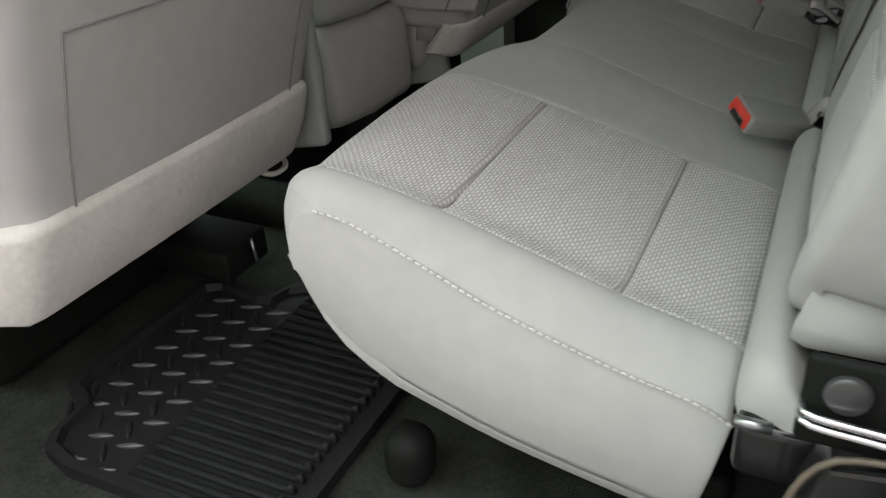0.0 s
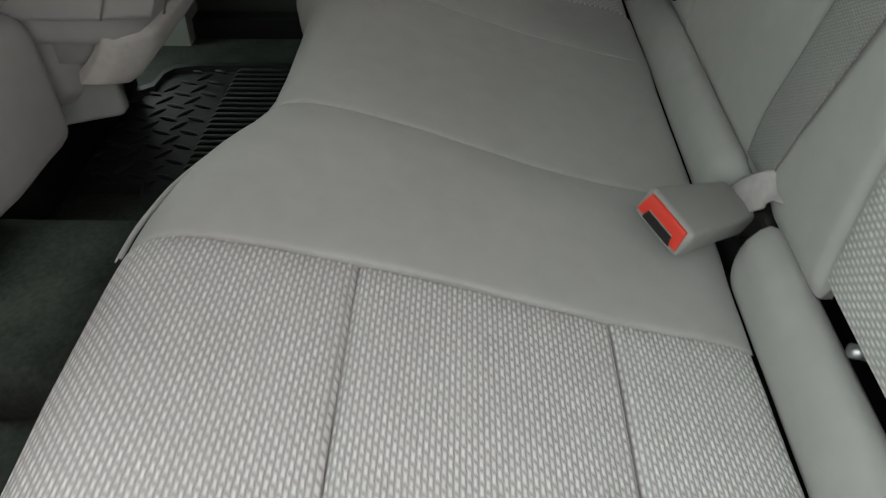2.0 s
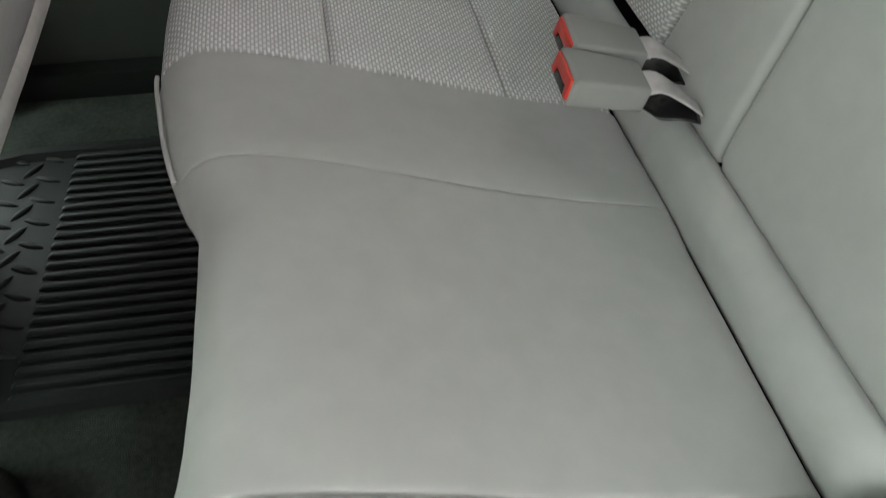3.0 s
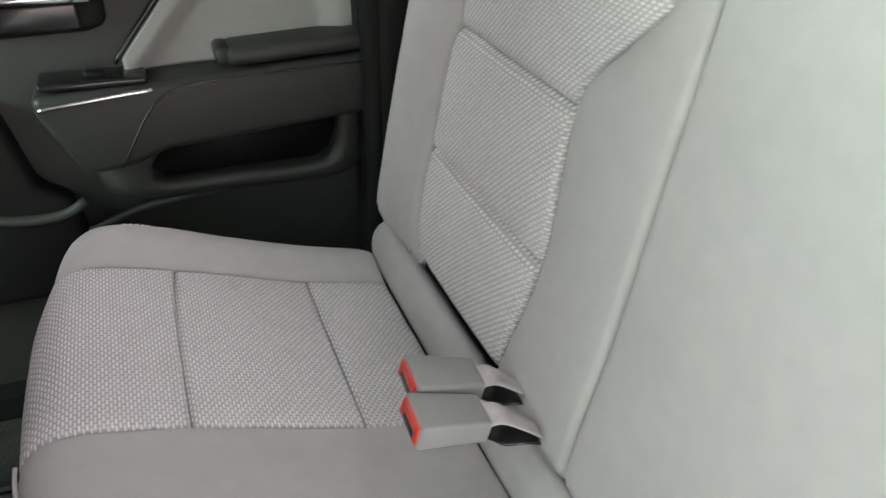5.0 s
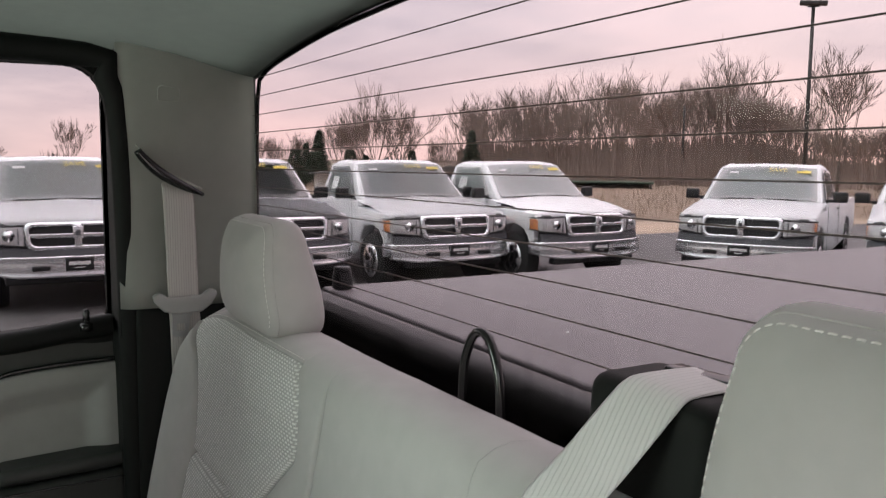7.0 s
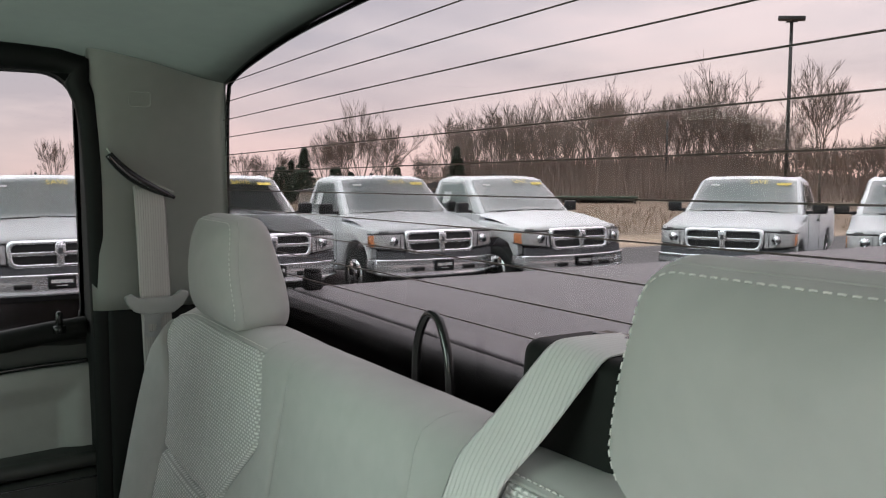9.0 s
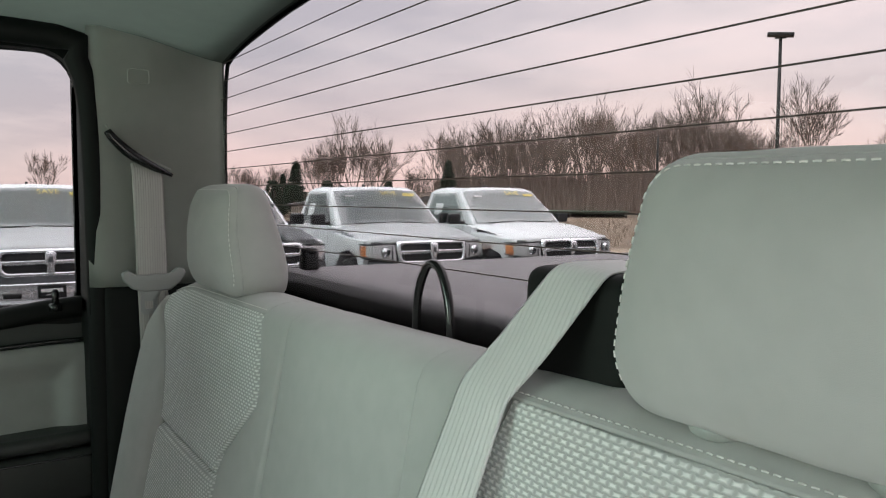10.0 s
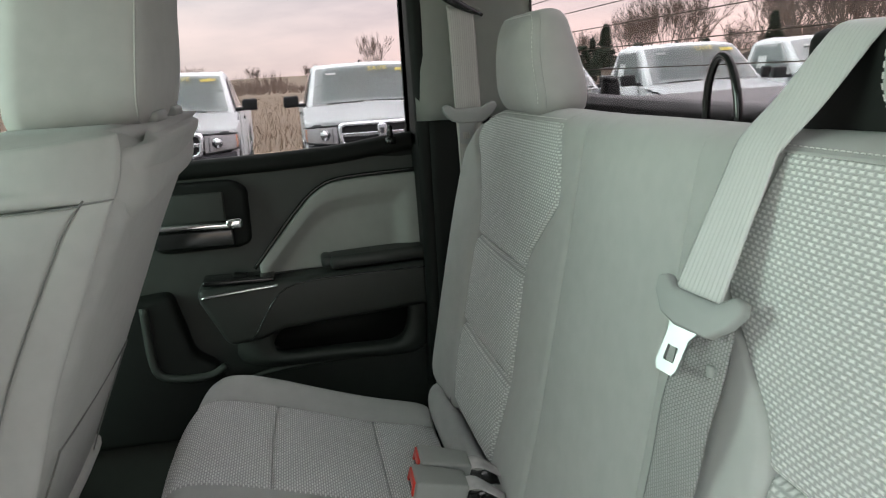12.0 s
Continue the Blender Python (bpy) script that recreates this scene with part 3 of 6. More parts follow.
part("card", patch(door_patch(0.012, 0.80, 0.14, lambda y: SILL(y) - 0.012, 0), 26, 22, (-1, 0, 0), 0.0, 0.004, 0.01, 0.03), DARK_TRIM, door)
part("window_sill", patch(door_patch(0.012, 0.80, lambda y: SILL(y) - 0.034, lambda y: SILL(y), 0.012), 24, 4, (-1, 0, 0), 0.006, 0.006, 0.012, 0.02), BLACK_TRIM, door, "black padded window sill")
bm = rim_panel((-0.01, 0.82), (0.80, 1.335), [(0.030, 0.874), (0.13, 0.863), (0.30, 0.855), (0.50, 0.852), (0.775, 0.852), (0.775, 1.28), (0.12, 1.285)] + arc_corner(0.085, 1.230, 0.055, 90, 180, 6), 0.865, 0.915)
part("window_frame", bm, BLACK_TRIM, door, "black window frame", False)
bm = bmesh.new()
for dx in (0.0, 0.004):
    bm.faces.new([bm.verts.new((0.892 + dx, y, z)) for y, z in ((0.03, 0.84), (0.79, 0.83), (0.79, 1.30), (0.03, 1.30))])
part("pane", bm, PRIVACY, door, "privacy-tinted glass pane", False)
lock = part("lock_knob", tube([(0.842, 0.072, 0.868), (0.842, 0.072, 0.893), (0.842, 0.072, 0.897)], 0.0055, 10, taper=lambda t: 0.0055 if t < 0.9 else 0.003), GLOSS_BLACK, door, "black lock knob")
part("bezel", tube([(0.842, 0.072, 0.862), (0.842, 0.072, 0.874)], 0.010, 12), GLOSS_BLACK, lock)

# light insert above the armrest, with a raised rim and a hollowed middle
edge_top = table([(0.02, 0.806), (0.12, 0.803), (0.187, 0.797), (0.225, 0.778), (0.257, 0.746), (0.30, 0.697), (0.338, 0.652)])


def insert_P(u, v):
    y = lerp(0.018, 0.336, u)
    zt = max(edge_top(y), 0.641)
    zz = lerp(0.635, zt, v)
    du, dv = min(u, 1 - u) * 0.3, (1 - v) * (zt - 0.635)
    dip = 0.015 * min(1, max(0, (min(u * 0.318, dv * 1.0, (edge_top(y) - zz) * 1.0 if zz > 0.64 else 1) - 0.028) / 0.03))
    return Vector((door_x(y, zz) - 0.017 + dip, y, zz))


part("cloth_insert", patch(insert_P, 40, 26, (-1, 0, 0), 0.0, 0.004, 0.006, 0.012), DOOR_CLOTH, door, "pale grey hollowed insert")
part("insert_trim", tube(smooth_line([(door_x(0.02, 0.81) - 0.010, 0.014, 0.811), (door_x(0.1, 0.81) - 0.010, 0.12, 0.808), (door_x(0.2, 0.8) - 0.010, 0.19, 0.801), (door_x(0.2, 0.8) - 0.010, 0.23, 0.779), (door_x(0.2, 0.75) - 0.010, 0.262, 0.748), (door_x(0.2, 0.7) - 0.010, 0.305, 0.698), (door_x(0.3, 0.65) - 0.010, 0.346, 0.648)], 40), 0.0035, 8), GLOSS_BLACK, door, "thin black trim line")

# armrest: body, padded top, switch plate
arm_side = [(0.022, 0.556), (0.30, 0.537), (0.345, 0.520), (0.405, 0.515), (0.448, 0.60), (0.452, 0.628), (0.30, 0.632), (0.022, 0.643)]
armrest = part("armrest", prism(arm_side, 0.792, DX + 0.01, 0, 0.013, 4), ARM_VINYL, door, "charcoal vinyl armrest")
part("pad", rounded(0.075, 0.185, 0.026, 0.011, pose(0.832, 0.115, 0.655, -2, 0, 0), 4), ARM_VINYL, armrest, "raised elbow pad")
part("pad_lip", rounded(0.060, 0.022, 0.022, 0.008, pose(0.832, 0.211, 0.654), 3), ARM_VINYL, armrest)
part("switch_plate", rounded(0.060, 0.13, 0.010, 0.004, pose(0.826, 0.375, 0.636, 1, 0, 0)), GLOSS_BLACK, armrest, "glossy black switch plate")
part("window_switch", rounded(0.016, 0.026, 0.010, 0.004, pose(0.822, 0.372, 0.642, 8, 0, 0)), BLACK_TRIM, armrest, "window switch")
part("chrome_strip", tube(smooth_line([(0.789, 0.306, 0.624), (0.789, 0.34, 0.622), (0.790, 0.40, 0.617), (0.793, 0.445, 0.611)], 16), 0.0032, 8), CHROME, armrest, "thin chrome strip")
part("seam", tube(smooth_line([(0.7895, 0.024, 0.632), (0.7895, 0.15, 0.630), (0.7895, 0.24, 0.627), (0.789, 0.29, 0.617), (0.789, 0.318, 0.592), (0.789, 0.343, 0.552), (0.791, 0.36, 0.524)], 30), 0.0016, 6), GLOSS_BLACK, armrest, "stitched seam")
# hollow under the armrest
inner = [(0.061, 0.556), (0.064, 0.520), (0.074, 0.492), (0.098, 0.479), (0.20, 0.480), (0.308, 0.481), (0.325, 0.494), (0.318, 0.517), (0.290, 0.545), (0.25, 0.556)]
outer = [(0.018, 0.570), (0.018, 0.520), (0.020, 0.470), (0.060, 0.444), (0.20, 0.447), (0.330, 0.450), (0.392, 0.470), (0.388, 0.520), (0.36, 0.560), (0.25, 0.575)]
part("grip_hollow", prism(inner, DX - 0.018, DX + 0.01, 0), BLACK_TRIM, door, "dark grip hollow")
bm = bmesh.new()
rings = []
for k, x in ((0.0, DX - 0.016), (0.0, DX - 0.040), (0.12, DX - 0.046), (0.35, DX - 0.047), (0.75, DX - 0.040), (1.0, DX - 0.014)):
    line = smooth_line([(x, lerp(p[0], q[0], k), lerp(p[1], q[1], k)) for p, q in zip(inner + inner[:1], outer + outer[:1])], 60)[:-1]
    rings.append([bm.verts.new(p) for p in line])
for p, q in zip(rings, rings[1:]):
    for i in range(60):
        bm.faces.new((p[i], p[(i + 1) % 60], q[(i + 1) % 60], q[i]))
part("hollow_surround", bm, DARK_TRIM, door, "moulded charcoal surround of the hollow")
# handle bezel with its recess and chrome lever
hb = [(0.345, 0.70), (0.37, 0.692), (0.50, 0.690), (0.525, 0.70), (0.528, 0.80), (0.515, 0.818), (0.37, 0.818), (0.345, 0.80)]
bezel = part("handle_bezel", prism(hb, DX - 0.030, DX + 0.01, 0, 0.011, 4), BLACK_TRIM, door, "raised black handle bezel")
part("recess", rounded(0.012, 0.125, 0.055, 0.005, pose(DX - 0.030, 0.45, 0.772)), DARK_TRIM, bezel, "hollow behind the lever")
part("cup", rounded(0.010, 0.14, 0.034, 0.005, pose(DX - 0.031, 0.445, 0.715)), GLOSS_BLACK, bezel)
part("lever", rounded(0.012, 0.150, 0.013, 0.005, pose(DX - 0.041, 0.440, 0.740, 1.5, 0, 0), 3), CHROME, bezel, "chrome door lever")
part("lever_hub", rounded(0.016, 0.030, 0.020, 0.006, pose(DX - 0.041, 0.372, 0.741), 3), CHROME, bezel)
# speaker and map pocket at the foot of the card
part("map_pocket", prism([(0.41, 0.33), (0.80, 0.33), (0.80, 0.60), (0.50, 0.62), (0.47, 0.50), (0.43, 0.475)], DX - 0.05, DX, 0, 0.014, 3), BLACK_TRIM, door, "black map pocket")
part("pocket_rim", tube(smooth_line([(DX - 0.052, 0.415, 0.475), (DX - 0.052, 0.45, 0.458), (DX - 0.052, 0.52, 0.462), (DX - 0.052, 0.545, 0.49), (DX - 0.052, 0.55, 0.60)], 24), 0.008, 8), DARK_TRIM, door, "rounded pocket lip")
part("lower_ridge", tube(smooth_line([(DX - 0.028, 0.02, 0.462), (DX - 0.03, 0.2, 0.455), (DX - 0.035, 0.33, 0.448), (DX - 0.045, 0.42, 0.425)], 20), 0.006, 8), DARK_TRIM, door)
# ---------------------------------------------------------------- rear bench in two parts
bench_left = thing("rear_bench", "grey cloth single-place rear bench with textured knit inserts", "car seat", "rear benches")
bench_right = thing("rear_bench", "wide grey cloth double-place rear bench with plain middle", "car seat", "rear benches")
MID = 0.022  # the cab's middle line
SEC = Curve([(0.046, 0.372), (0.0570, 0.3905), (0.163, 0.416), (0.327, 0.466), (0.42, 0.487), (0.455, 0.483), (0.474, 0.464), (0.476, 0.43), (0.462, 0.39), (0.432, 0.345), (0.385, 0.315), (0.33, 0.298), (0.24, 0.274), (0.08, 0.245)])
ST = SEC.T


FRONT = table([(-0.66, 0.450), (-0.62, 0.477), (-0.56, 0.490), (-0.46, 0.497), (-0.33, 0.500), (-0.25, 0.498), (-0.20, 0.489), (-0.16, 0.472), (-0.11, 0.447), (-0.06, 0.437), (0.0, 0.434), (0.12, 0.434), (0.18, 0.454), (0.25, 0.467), (0.32, 0.475), (0.48, 0.473), (0.60, 0.460), (0.66, 0.438), (0.70, 0.410)])


def cushion_front(x):
    """Depth of the cushion at x: the outer places stand further out than the middle."""
    return FRONT(x)


def cushion_at(x, t):
    p = SEC.at(t)
    y, z = p.x, p.y
    k = cushion_front(x) / 0.480
    w = min(1, max(0, (y - 0.20) / 0.2))
    y = y * lerp(1, k, w)
    z -= 0.0065 * max(0, (0.082 - y) / 0.026) ** 2 if t < ST[2] else 0
    d = abs(x - MID)
    rise = min(1, max(0, (y - 0.24) / 0.19)) if t < ST[5] else 1
    z += 0.016 * math.exp(-((d - 0.635) / 0.03) ** 2) - 0.020 * max(0, (d - 0.63) / 0.05) ** 2 * (1 - 0.9 * rise * rise * (3 - 2 * rise))
    z += 0.004 * math.exp(-((d - 0.17) / 0.05) ** 2) * (1 if t < ST[7] else 0)
    return Vector((x, y, z))


def cushion_panel(x0, x1, i0, i1):
    return lambda u, v: cushion_at(lerp(x0, x1, u), lerp(ST[i0], ST[i1], v))


def out_from(c):
    return lambda p: (p - Vector((p.x, *c)))


COUT = out_from((0.25, 0.36))


def cushion_body(name, x0, x1, parent):
    bm = bmesh.new()
    rows = []
    for i in range(21):
        x = lerp(x0 + 0.012, x1 - 0.012, i / 20)
        row = []
        for k in range(60):
            p = cushion_at(x, k / 59)
            c = Vector((x, 0.25, 0.36))
            row.append(bm.verts.new(p + (c - p).normalized() * 0.014))
        rows.append(row)
    for a, b in zip(rows, rows[1:]):
        for k in range(59):
            bm.faces.new((a[k], a[k + 1], b[k + 1], b[k]))
        bm.faces.new((a[59], a[0], b[0], b[59]))
    bm.faces.new(rows[0])
    bm.faces.new(rows[-1][::-1])
    return part(name, bm, CLOTH_SIDE, parent, "foam-filled body under the cloth cover")


SEAM_END = lerp(ST[4], ST[5], 0.6)  # where the side seam meets the front edge


def bolster(x_edge, x_in):
    """The outer bolster: its seam ends higher than the front edge."""
    def P(u, v):
        k = u if x_edge < x_in else 1 - u
        return cushion_at(lerp(x_edge, x_in, u) if x_edge < x_in else lerp(x_in, x_edge, u), lerp(ST[1], lerp(SEAM_END, ST[6], min(1, k * 1.6)), v))
    return P


def front_corner(xa, xb, parent):
    part("front_corner", patch(lambda u, v: cushion_at(lerp(xa, xb, u), lerp(SEAM_END - 0.006, ST[7] + 0.01, v)), 6, 10, COUT, 0.0, 0.0, 0.006, 0.004, sides=(0, 0, 0, 0)), CLOTH, parent, "plain grey front corner")


def side_panel(sx, parent):
    """The upright outer face under the piping."""
    top = Curve([cushion_at(sx, t) for t in [lerp(ST[1], SEAM_END, k / 14) for k in range(15)]], 3)
    low = Curve([cushion_at(sx, t) for t in [lerp(ST[13], ST[7], k / 14) for k in range(15)]], 3)
    s = -1 if sx < 0 else 1

    def P(u, v):
        p = low.at(u).lerp(top.at(u), v)
        w = u ** 5
        p.x += s * (0.010 * math.sin(math.pi * v) - 0.012 * (1 - v)) * (1 - w)
        return p.lerp(cushion_at(sx, lerp(ST[7], SEAM_END, v)), w)
    part("side_panel", patch(P, 22, 12, (s, 0, 0), 0.004, 0.001, 0.010, 0.016, sides=(1, 1, 1, 0)), CLOTH_SIDE, parent, "smooth grey side panel")
    line = [top.at(k / 20) + Vector((s * 0.0045, 0, 0.0005)) for k in range(21)]
    part("stitching", stitches([p + Vector((-s * 0.001, 0, 0.0005)) for p in line], 0.0050, 0.0022, 0.0010), THREAD, parent, "pale double stitching")


def cushion_left():
    x_out, x_in, x_split = -0.602, -0.272, -0.099
    c = cushion_body("cushion", -0.652, x_split, bench_left)
    part("insert_rear", patch(cushion_panel(x_out, x_in, 1, 2), 18, 6, COUT, 0.003, 0.004, 0.007), KNIT, c, "textured knit panel")
    part("insert_middle", patch(cushion_panel(x_out, x_in, 2, 3), 18, 10, COUT, 0.004, 0.008, 0.007), KNIT, c, "textured knit panel")
    part("insert_front", patch(cushion_panel(x_out, x_in, 3, 7), 18, 14, COUT, 0.003, 0.007, 0.007), KNIT, c, "textured knit panel")
    part("outer_bolster", patch(bolster(-0.657, x_out), 8, 30, COUT, 0.004, 0.003, 0.010, sides=(0, 1, 1, 1)), CLOTH, c, "plain grey bolster")
    part("inner_bolster", patch(cushion_panel(x_in, x_split, 1, 6), 10, 30, COUT, 0.003, 0.0008, 0.005), CLOTH, c, "plain grey bolster")
    part("inner_nose", patch(cushion_panel(x_in, x_split, 6, 11), 10, 14, COUT, 0.004, 0.004, 0.010), CLOTH, c, "plain grey front band")
    part("front_band", patch(cushion_panel(-0.652, x_in, 7, 13), 16, 14, COUT, 0.004, 0.004, 0.010), CLOTH_BACK, c, "plain grey front band")
    seam = [cushion_at(lerp(x_in, x_split, k / 16), ST[6]) + Vector((0, 0.003, 0.002)) for k in range(17)]
    part("piping", tube(seam, 0.0020, 8), CLOTH, c, "sewn piping along the front edge")
    part("stitching", stitches([p + Vector((0, 0.004, -0.004)) for p in seam], 0.0052, 0.0026, 0.0007), THREAD, c, "pale stitching")
    front_corner(-0.6565, -0.598, c)
    side_panel(-0.657, c)
    return c


def cushion_right():
    x_split, x_a, x_in, x_out = -0.097, 0.170, 0.317, 0.604
    c = cushion_body("cushion", x_split, 0.698, bench_right)
    part("middle_panel", patch(cushion_panel(x_split, x_a, 1, 7), 14, 30, COUT, 0.003, 0.0008, 0.005), CLOTH, c, "plain flat middle panel")
    part("middle_nose", patch(cushion_panel(x_split, x_a, 7, 12), 12, 14, COUT, 0.004, 0.003, 0.010), CLOTH_BACK, c, "plain grey front band")
    part("inner_bolster", patch(cushion_panel(x_a, x_in, 1, 6), 10, 30, COUT, 0.0015, 0.0005, 0.005), CLOTH, c, "plain grey bolster")
    part("inner_nose", patch(cushion_panel(x_a, x_in, 6, 11), 10, 14, COUT, 0.004, 0.003, 0.010), CLOTH_BACK, c, "plain grey front band")
    part("insert_rear", patch(cushion_panel(x_in, x_out, 1, 2), 16, 6, COUT, 0.003, 0.004, 0.007), KNIT, c, "textured knit panel")
    part("insert_middle", patch(cushion_panel(x_in, x_out, 2, 3), 16, 10, COUT, 0.004, 0.008, 0.007), KNIT, c, "textured knit panel")
    part("insert_front", patch(cushion_panel(x_in, x_out, 3, 7), 16, 14, COUT, 0.003, 0.007, 0.007), KNIT, c, "textured knit panel")
    part("outer_bolster", patch(bolster(0.700, x_out), 8, 30, COUT, 0.006, 0.003, 0.010), CLOTH, c, "plain grey bolster")
    part("front_band", patch(cushion_panel(x_in, 0.695, 7, 13), 14, 14, COUT, 0.004, 0.004, 0.010), CLOTH_BACK, c, "plain grey front band")
    seam = [cushion_at(lerp(x_a, x_in, k / 16), ST[6]) + Vector((0, 0.003, 0.002)) for k in range(17)]
    part("piping", tube(seam, 0.0020, 8), CLOTH, c, "sewn piping along the front edge")
    front_corner(0.6995, 0.60, c)
    side_panel(0.700, c)
    return c


cushion_left()
cushion_right()

# ---------------------------------------------------------------- rear backrests
BACK = Curve([(0.018, 0.435), (0.030, 0.452), (0.0, 0.580), (-0.030, 0.728), (-0.052, 0.840), (-0.067, 0.919), (-0.074, 0.930), (-0.088, 0.937), (-0.110, 0.939), (-0.138, 0.933), (-0.160, 0.91), (-0.165, 0.86), (-0.130, 0.60), (-0.10, 0.43)])
BT = BACK.T
in_edge = table([(0.45, 0.295), (0.60, 0.270), (0.72, 0.284), (0.745, 0.280), (0.80, 0.228), (0.837, 0.191), (0.88, 0.205), (0.93, 0.228), (0.96, 0.23)])
out_edge = table([(0.45, 0.535), (0.50, 0.560), (0.57, 0.574), (0.70, 0.570), (0.745, 0.558), (0.79, 0.572), (0.84, 0.610), (0.90, 0.640), (0.96, 0.63)])
end_right = table([(0.43, 0.640), (0.47, 0.682), (0.60, 0.692), (0.75, 0.690), (0.84, 0.672), (0.90, 0.648), (0.935, 0.622), (0.955, 0.58)])


def back_at(x, t):
    p = BACK.at(t)
    y, z = p.x, p.y
    d = abs(x - MID)
    side = max(0, (d - 0.60) / 0.09)
    front = 1 if t < BT[7] else max(0, 1 - (t - BT[7]) / 0.08)
    y += front * (0.024 * side ** 1.5 * (1 if z < 0.9 else max(0, (0.96 - z) / 0.06)))
    y -= front * 0.012 * max(0, (d - 0.645) / 0.05) ** 2
    z -= (0.042 * max(0, (d - 0.50) / 0.18) ** 2 + 0.018 * x) * max(0, (z - 0.85) / 0.1)
    return Vector((x, y, z))


def back_panel(xa, xb, t0, t1, s=1):
    """A panel between two edge lines; edges are distances from the middle line, s the side."""
    def P(u, v):
        t = lerp(t0, t1, v)
        z = BACK.at(t).y
        a = xa(z) if callable(xa) else xa
        b = xb(z) if callable(xb) else xb
        return back_at(MID + s * lerp(a, b, u), t)
    return P


BOUT = out_from((-0.10, 0.66))


def top_fade(p):
    """Seams run out below the top roll."""
    return min(1.0, max(0.06, (0.930 - p.z) / 0.05))


end_left = table([(0.43, 0.600), (0.47, 0.650), (0.53, 0.682), (0.60, 0.690), (0.75, 0.690), (0.84, 0.682), (0.90, 0.668), (0.935, 0.645), (0.955, 0.60)])


def outer_place(c, s):
    end_edge = end_left if s < 0 else end_right
    for name, i0, i1, nv in (("insert_lower", 1, 2, 10), ("insert_middle", 2, 3, 10), ("insert_upper", 3, 5, 14)):
        def P(u, v, i0=i0, i1=i1):
            return back_panel(in_edge, out_edge, BT[i0], BT[i1] + (0.008 if i1 == 5 else 0), s)(u, v)
        part(name, patch(P, 18, nv, (0, 1, 0.1), 0.007, 0.010, 0.012, sides=(1, 1, 1, 1 if i1 < 5 else 0)), KNIT_BACK, c, "textured knit panel")
    part("outer_bolster", patch(back_panel(out_edge, end_edge, BT[0], BT[6], s), 8, 30, (0, 1, 0.1), 0.012, 0.005, 0.014), CLOTH_BACK, c, "plain grey bolster")
    part("top_roll", patch(back_panel(0.222, lambda z: 0.640, BT[5] + 0.0075, BT[10], s), 22, 14, BOUT, 0.002, 0.003, 0.005, sides=(0, 1, 1, 1)), CLOTH_BACK, c, "plain grey top roll")
    seam = [back_at(MID + s * lerp(0.225, 0.62, k / 20), BT[5] + 0.0135) + Vector((0, 0.0008, 0.0016)) for k in range(21)]
    part("stitching", stitches(seam, 0.0036, 0.0025, 0.0005), THREAD, c, "pale stitching under the top roll")
    t0 = lerp(BT[1], BT[2], 0.28) if s < 0 else BT[0]
    z0 = 0.485 if s < 0 else 0.43
    part("outer_side", patch(lambda u, v: back_at(MID + s * end_edge(BACK.at(lerp(t0, BT[6], v)).y), lerp(t0, BT[6], v)).lerp(Vector((MID + s * 0.690, lerp(-0.09, -0.155, v), lerp(z0, 0.93, v))), u), 6, 20, (s, 0, 0), 0.008, 0.003, 0.010), CLOTH_SIDE, c, "plain grey side")


def backrest_body(name, x0, x1, parent):
    bm = bmesh.new()
    rows = []
    for i in range(21):
        x = lerp(x0, x1, i / 20)
        row = []
        for k in range(70):
            p = back_at(x, k / 69)
            q = Vector((x, -0.105 + (0.66 - p.z) * 0.12, min(max(p.z, 0.5), 0.88)))
            row.append(bm.verts.new(p + (q - p).normalized() * 0.014))
        rows.append(row)
    for a, b in zip(rows, rows[1:]):
        for k in range(69):
            bm.faces.new((a[k], a[k + 1], b[k + 1], b[k]))
        bm.faces.new((a[69], a[0], b[0], b[69]))
    bm.faces.new(rows[0])
    bm.faces.new(rows[-1][::-1])
    return part(name, bm, CLOTH_SIDE, parent, "foam-filled body under the cloth cover")


def lower_roll(c, x0, x1):
    sec = Curve([(0.046, 0.366), (0.0565, 0.386), (0.0595, 0.406), (0.0560, 0.426), (0.048, 0.438), (0.038, 0.443), (0.027, 0.438), (0.018, 0.425)])
    bm = bmesh.new()
    rings = []
    n = 40
    for i in range(n + 1):
        x = lerp(x0, x1, i / n)
        e = min(x - x0, x1 - x) / 0.030
        k = 1 - 0.62 * max(0, 1 - e) ** 2.4
        ring = [bm.verts.new((x, p.x, p.y)) for p in (Vector((0.0, 0.390, 0)).lerp(sec.at(j / 12), k) for j in range(13))]
        ring.append(bm.verts.new((x, -0.02, 0.37)))
        rings.append(ring)
    for a, b in zip(rings, rings[1:]):
        for j in range(14):
            bm.faces.new((a[j], a[(j + 1) % 14], b[(j + 1) % 14], b[j]))
    bm.faces.new(rings[0])
    bm.faces.new(rings[-1][::-1])
    part("lower_roll", bm, CLOTH, c, "plain grey roll at the seat joint")


def backrest_left():
    c = backrest_body("backrest", -0.645, -0.0995, bench_left)
    outer_place(c, -1)
    part("inner_panel", patch(back_panel(0.1215, in_edge, BT[0], BT[10], -1), 8, 40, BOUT, 0.004, 0.004, 0.012, sides=(0, 1, 1, 0), fade=top_fade), CLOTH_BACK, c, "plain grey panel")
    lower_roll(c, -0.688, -0.172)
    part("screw", tube([(-0.338, 0.022, 0.453), (-0.338, 0.034, 0.456)], 0.0045, 10), STEEL, c, "small bright screw head")
    return c


